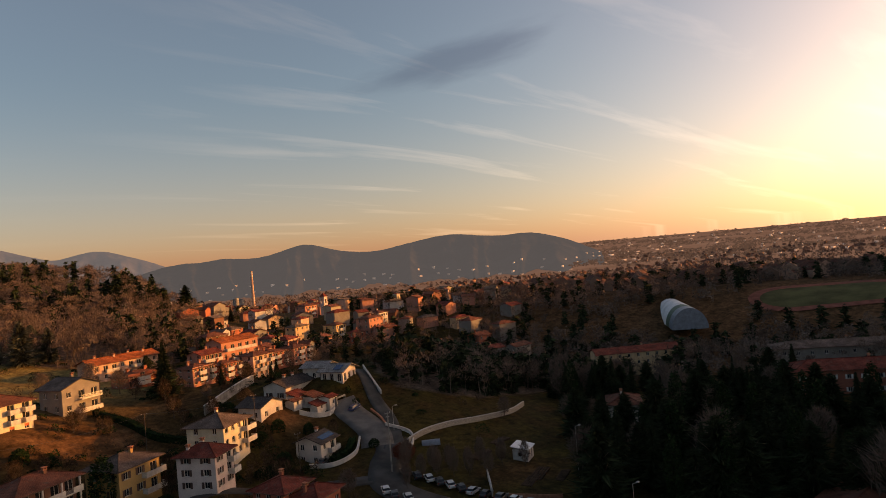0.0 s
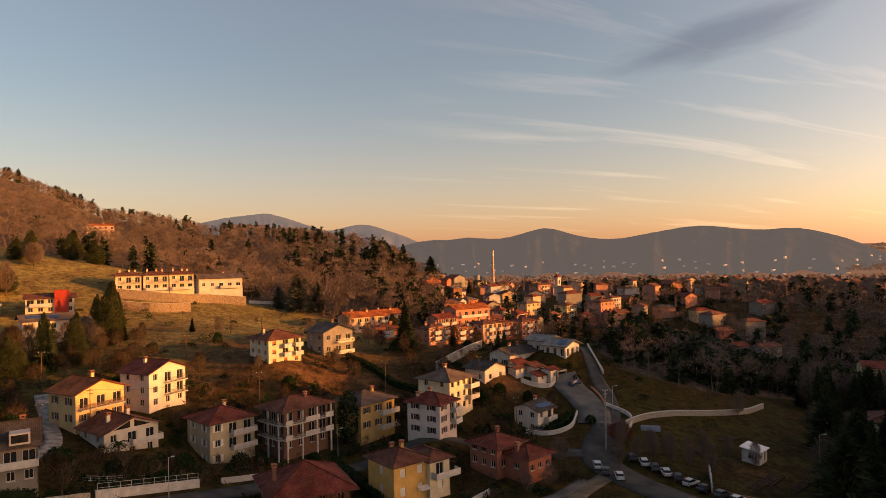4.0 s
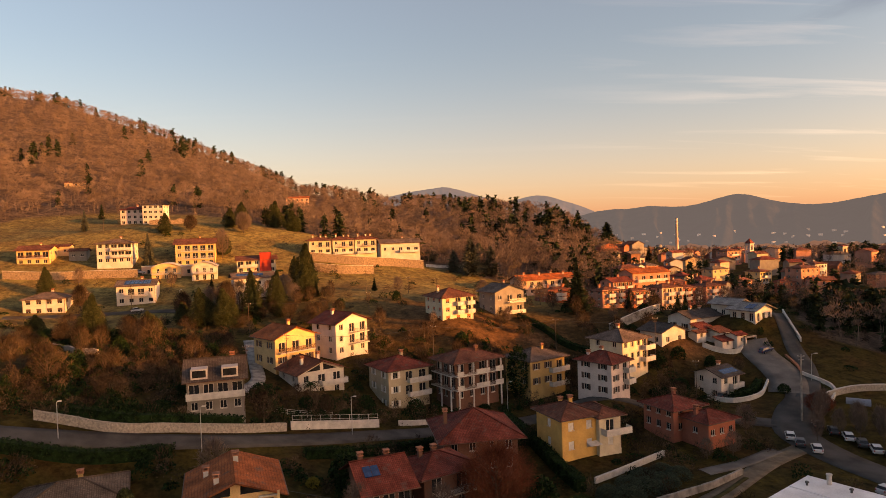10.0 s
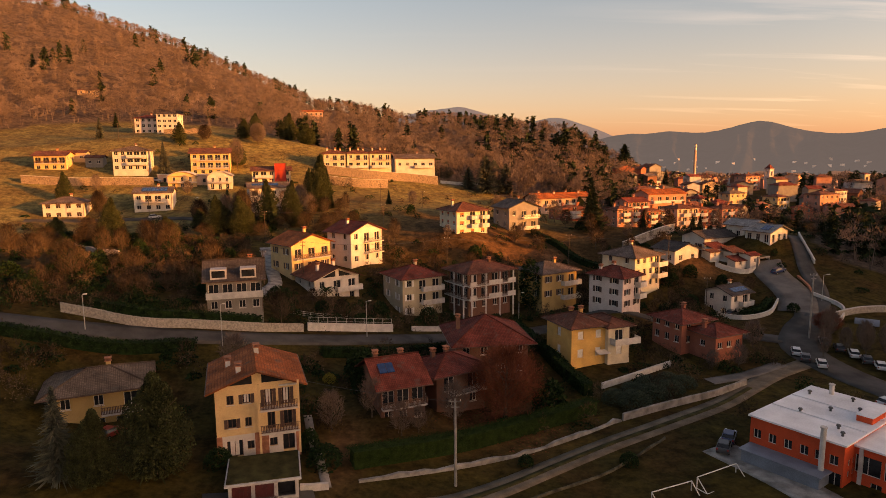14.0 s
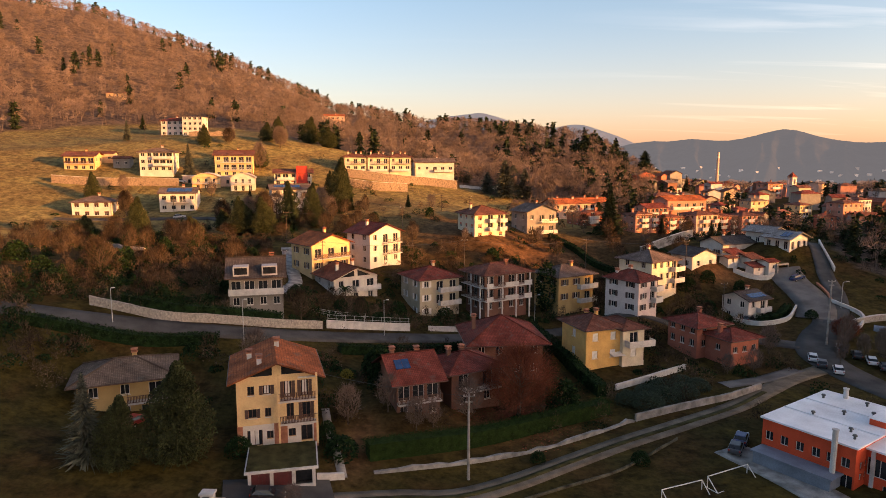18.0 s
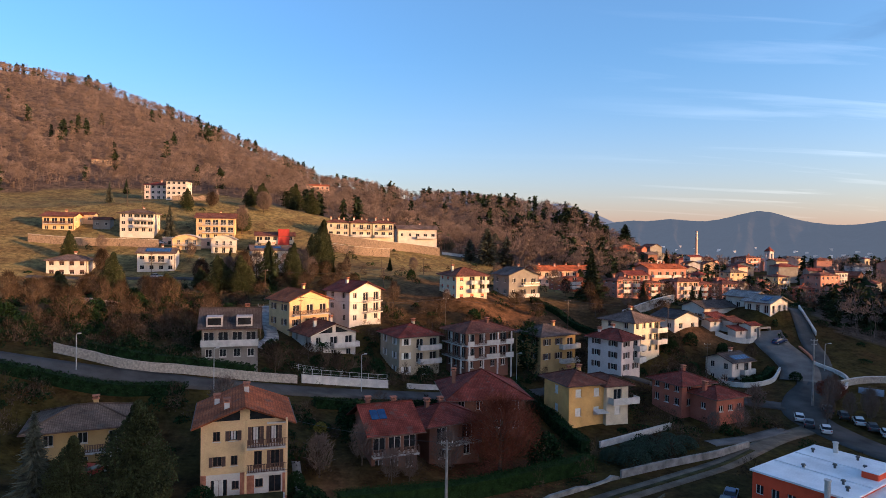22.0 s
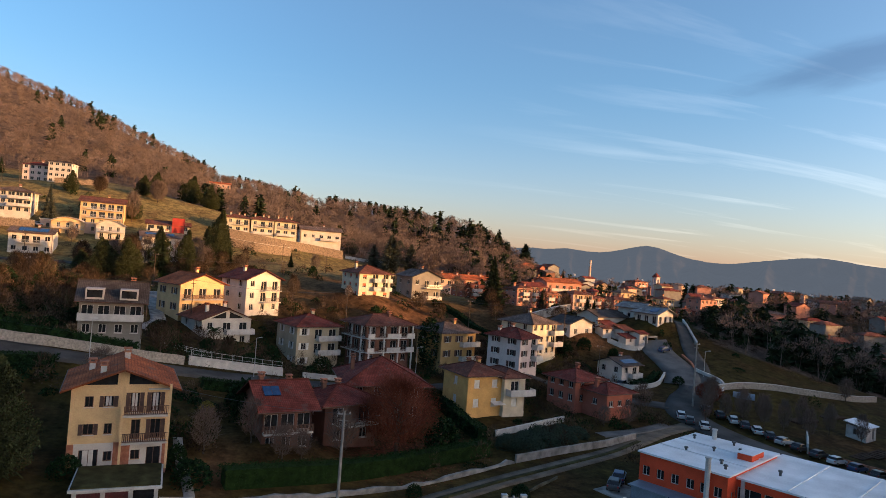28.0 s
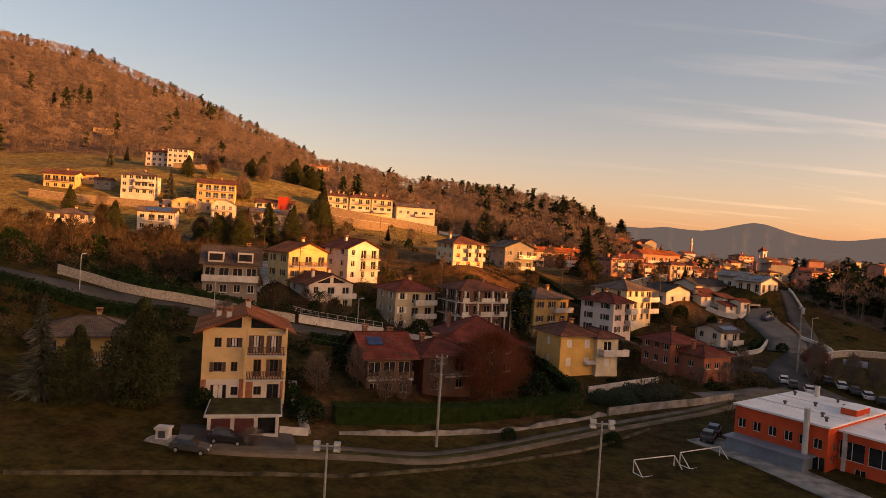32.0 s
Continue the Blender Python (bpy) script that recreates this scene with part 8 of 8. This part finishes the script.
M["pitch"] = material("pitch_grass", (0.085, 0.085, 0.035), 0.95, 0.25, 0.1, 3, 0.2)
M["track"] = material("red_running_track", (0.20, 0.07, 0.05), 0.9, 0.2, 0.3, 8, 0.1)
flat_sheet("running_track", "faded red running track round a pitch", 384.0, 156.0, -60, (84, 46), (72, 34), M["track"])
flat_sheet("sports_pitch", "pale winter grass of a sports pitch", 384.0, 156.0, -60, (71.6, 33.6), (0.4, 0.2), M["pitch"])

# ---- the old town and what stands beyond it ----
def tower(label, x, y, z0, top, w, wall, cap):
    ob = thing("bell_tower", pose(x, y, z0, 0, 0, 25), label, "bell tower")
    h = top - z0
    part("shaft", walls(w, w, h, 6, [(s, 0, h - 4.2, w * 0.42, 3.0) for s in "frbl"], 0.5), M[wall], ob)
    part("cornice", cube_mesh("c", -w / 2 - 0.3, -w / 2 - 0.3, h, w / 2 + 0.3, w / 2 + 0.3, h + 0.4), M["slab"], ob)
    part("belfry_floor", cube_mesh("b", -w / 2 + 0.55, -w / 2 + 0.55, h - 4.5, w / 2 - 0.55, w / 2 - 0.55, h - 4.3), M["concrete"], ob)
    bm = bmesh.new()
    slab_faces(bm, roof_planes(w, w, h + 0.5, "hip", cap, 0.3)[0], 0.2)
    part("roof", bm, M["rred"], ob)


tower("tall square stone bell tower above the roofs", 262.0, 404.0, 2.0, 18.6, 5.0, "beige", 16)
tower("slender bell tower with a spire in the old town", 211.6, 420.0, 0.0, 22.0, 3.8, "pink", 55)
ob = thing("factory_chimney", pose(610.0, 1556.0, -34), "tall red and white factory chimney", "chimney")
bm = bmesh.new()
rod(bm, (0, 0, -5), (0, 0, 84), 4.0, 2.7, 16)
part("shaft", bm, M["peach"], ob)
for z in (70, 78):
    bm = bmesh.new()
    rod(bm, (0, 0, z), (0, 0, z + 4), 3.1, 3.0, 16)
    part("band", bm, M["white"], ob)
for x, y, r, h in ((560, 1540, 8, 24), (585, 1570, 6, 20)):
    ob = thing("silo", pose(x, y, -36), "pale concrete factory silo", "silo")
    bm = bmesh.new()
    rod(bm, (0, 0, -4), (0, 0, h), r, r * 0.85, 18)
    part("drum", bm, M["concrete"], ob)

WALLS = ("salmon", "umber", "umber", "peach", "brickred", "tan", "dull", "dull", "dull", "grey", "beige")
ROOFS = ("rred", "rbrown", "rbrown", "rdust", "rgrey")
WORDS = dict(umber="dark brown", brickred="brick-red", white="white", cream="cream", pink="pink", peach="peach", salmon="salmon", pale="pale", beige="beige", tan="tan", yellow="yellow", ochre="ochre", grey="grey", dull="weathered grey", rred="red", rbrown="brown", rorange="orange", rdust="dusty brown", rgrey="grey")
rt = random.Random(21)
taken = [(211.6, 420), (262, 404), (196, 268)]
count = 0
while count < 165:
    az = radians(rt.uniform(15.5, 43))
    r = 282 + 560 * rt.random() ** 1.5
    x, y = r * math.sin(az), r * math.cos(az)
    if in_park(x, y) or in_park(x + 12, y) or r < 300 and math.degrees(az) < 21 or any((x - a) ** 2 + (y - b) ** 2 < 190 for a, b in taken):
        continue
    taken.append((x, y))
    wl, rf, fl = rt.choice(WALLS), rt.choice(ROOFS), rt.choice((2, 2, 2, 3, 3))
    w, d = rt.uniform(7, 12), rt.uniform(6, 9)
    close = r < 370
    house("%s town house under a %s tiled roof" % (WORDS[wl], WORDS[rf]), x, y, rt.uniform(-10, 55), w, d, fl * 2.9, rt.choice(("hip", "gx", "gy")), wl, rf, None, 20, 0.5, fl, "f%dl2" % max(2, int(w / 3.2)) if close else "",
          (), "plain", chim=((rt.uniform(-0.5, 0.5), 0.1),) if close else (), group="town houses", gutter=False, far=True)
    count += 1
for wl, x, y, w, fl in (("salmon", 192, 408, 12, 3), ("white", 205, 340, 9, 3), ("salmon", 186, 318, 13, 4), ("cream", 166, 322, 8, 3)):
    house("%s block of flats in the old town" % WORDS.get(wl, wl), x, y, 22, w, 9, fl * 3.0, "hip", wl, "rbrown", None, 15, 0.5, fl, "f4l2", (("f", 0, 1, w * 0.5, 1.1, B2), ("f", 0, 2, w * 0.5, 1.1, B2)), "plain", cat="apartment house", gutter=False, far=True)

# villas standing alone on the wooded hill
house("grey tower house at the edge of the wood", 84.4, 422.0, 20, 3.6, 4.0, 6.0, "hip", "grey", "rgrey", 26.0, 20, 0.4, 2, "f1l1", (), "plain", far=True, gutter=False, chim=())
house("small pale house below the tower house", 87.6, 404.0, 20, 7.0, 5.0, 4.0, "gx", "peach", "rbrown", 20.6, 20, 0.5, 1, "f2", (), "plain", far=True, gutter=False, chim=())
house("long low building with a pale roof on the spur", 120.0, 389.0, 14, 22, 7, 3.6, "gx", "white", "rgrey", 13.2, 10, 0.5, 1, "f6", (), "plain", far=True, gutter=False, chim=())
house("orange farmhouse high in the bare wood", -91.0, 473.0, 10, 16, 7, 6.5, "gx", "peach", "rorange", 57.0, 18, 0.5, 2, "f5", (), "plain", far=True, gutter=False)
house("small stone barn on the upper meadow", -221.0, 424.0, 5, 14, 5, 3.2, "gx", "tan", "rbrown", None, 18, 0.5, 1, "f3", (), "plain", far=True, gutter=False, chim=())


def far_sprawl():
    """The plain's scattered buildings and copses, far off: simple gabled blocks and tree clumps, joined."""
    rng = np.random.default_rng(8)
    v, f, n = [], [], 0
    for k in range(2450):
        az, r = np.radians(rng.uniform(13, 74)), 820 + 2000 * rng.random() ** 1.3
        if k > 2000:
            az, r = np.radians(rng.uniform(42, 75)), 470 + 460 * rng.random()
        x, y = r * np.sin(az), r * np.cos(az)
        if np.degrees(az) < 53 and r > 2000 or k <= 2000 and np.sin(x * 0.006) + np.cos(y * 0.005 + 1) < rng.uniform(-1.4, 0.6):
            continue
        z = gz(x, y) - 1
        if k > 2000 and (x - 384) ** 2 + (y - 156) ** 2 < 4000:
            continue
        w, d, h, a = rng.uniform(7, 20), rng.uniform(6, 11), rng.uniform(4, 9), rng.uniform(0.2, 1.2)
        c, s = np.cos(a), np.sin(a)
        pts = [(-w, -d, 0), (w, -d, 0), (w, d, 0), (-w, d, 0), (-w, -d, h), (w, -d, h), (w, d, h), (-w, d, h), (-w, 0, h + d * 0.35), (w, 0, h + d * 0.35)]
        v += [(x + (p * c - q * s) / 2, y + (p * s + q * c) / 2, z + t) for p, q, t in pts]
        f += [tuple(n + k for k in q) for q in ((0, 1, 5, 4), (1, 2, 6, 9, 5), (2, 3, 7, 6), (3, 0, 4, 8, 7), (4, 5, 9, 8), (6, 7, 8, 9))]
        n += 10
    me = mesh_from("distant_town", v, f, [M["town"], M["rbrown"]])
    for k, p in enumerate(me.polygons):
        p.material_index = 1 if k % 6 > 3 else 0
    tagged(new("distant_town", me), "scattered pale and orange buildings across the far plain", "town", kind="stuff")
    v, f, n = [], [], 0
    for k in range(330):            # farms and hamlets on the lower slopes across the valley
        x, y, z = HILL_SPOTS[int(len(HILL_SPOTS) * ((k * 0.618) % 1.0) * 0.999) - k % 4]
        w, d, h = rng.uniform(5, 13), 7.0, rng.uniform(3.5, 6.5)
        if k > 170:
            az, r = np.radians(rng.uniform(50, 77)), 2350 + 2000 * rng.random()
            x, y = r * np.sin(az), r * np.cos(az)
            z, w = gz(x, y), w * 1.8
        v += [(x + p * w / 2, y + q * d / 2, z + t) for p, q, t in ((-1, -1, -3), (1, -1, -3), (1, 1, -3), (-1, 1, -3), (-1, -1, h), (1, -1, h), (1, 1, h), (-1, 1, h))]
        f += [tuple(n + k for k in q) for q in ((0, 1, 5, 4), (1, 2, 6, 5), (2, 3, 7, 6), (3, 0, 4, 7), (4, 5, 6, 7))]
        n += 8
    tagged(new("backdrop_hamlets", mesh_from("backdrop_hamlets", v, f, hazed_material("distant_hamlets", (0.55, 0.46, 0.38), (0.06, 0.052, 0.055), 0.01))), "pale farms and hamlets on the far slopes", "hamlets", kind="stuff")
    tri = []
    for k in range(5600):
        az, r = np.radians(rng.uniform(12, 75)), 640 + 2300 * rng.random() ** 1.2
        x, y = r * np.sin(az), r * np.cos(az)
        if np.degrees(az) < 53 and r > 2100 or k <= 4200 and np.sin(x * 0.008 + 2) + np.cos(y * 0.007) < rng.uniform(-1.6, 1.0):
            continue
        h = rng.uniform(6, 13)
        tri.append(bush_shell(rng, 26, rng.uniform(3, 9), rng.uniform(3, 9), h, 2.2) + np.array([x, y, gz(x, y)]))
    for _ in range(1500):            # brown thickets and garden trees on the near plain
        az, r = np.radians(rng.uniform(38, 77)), 262 + 420 * rng.random()
        x, y = r * np.sin(az), r * np.cos(az)
        if noise.noise((x * 0.014, y * 0.014, 2)) < -0.05 or (x - 380) ** 2 + (y - 154) ** 2 < 2300 or (x - 318) ** 2 + (y - 208) ** 2 < 1300:
            continue
        q = rng.uniform(2.2, 5.0)
        tri.append(bush_shell(rng, 60, q, q, rng.uniform(5, 10), 0.9) + np.array([x, y, gz(x, y)]))
    far = []
    for _ in range(2600):
        az, r = np.radians(rng.uniform(49, 77)), 2350 + 2300 * rng.random()
        x, y = r * np.sin(az), r * np.cos(az)
        if noise.noise((x * 0.004, y * 0.004, 6)) < -0.1:
            continue
        far.append(bush_shell(rng, 14, rng.uniform(6, 22), rng.uniform(6, 14), rng.uniform(6, 12), 5.0) + np.array([x, y, gz(x, y)]))
    tagged(new("backdrop_copses", tri_mesh("backdrop_copses", np.concatenate(far), hazed_material("distant_copses", (0.03, 0.024, 0.02), (0.050, 0.031, 0.025), 0.01))), "hazy copses and hedgerows out to the horizon", "trees", kind="stuff")
    tagged(new("distant_trees", tri_mesh("distant_trees", np.concatenate(tri), M["twig"])), "brown copses and hedgerows across the far plain", "trees", kind="stuff")


M["town"] = material("town_plaster", (0.24, 0.15, 0.11), 0.9, 0.2, 0.02, 4, 0.0, islands=0.45)
far_sprawl()
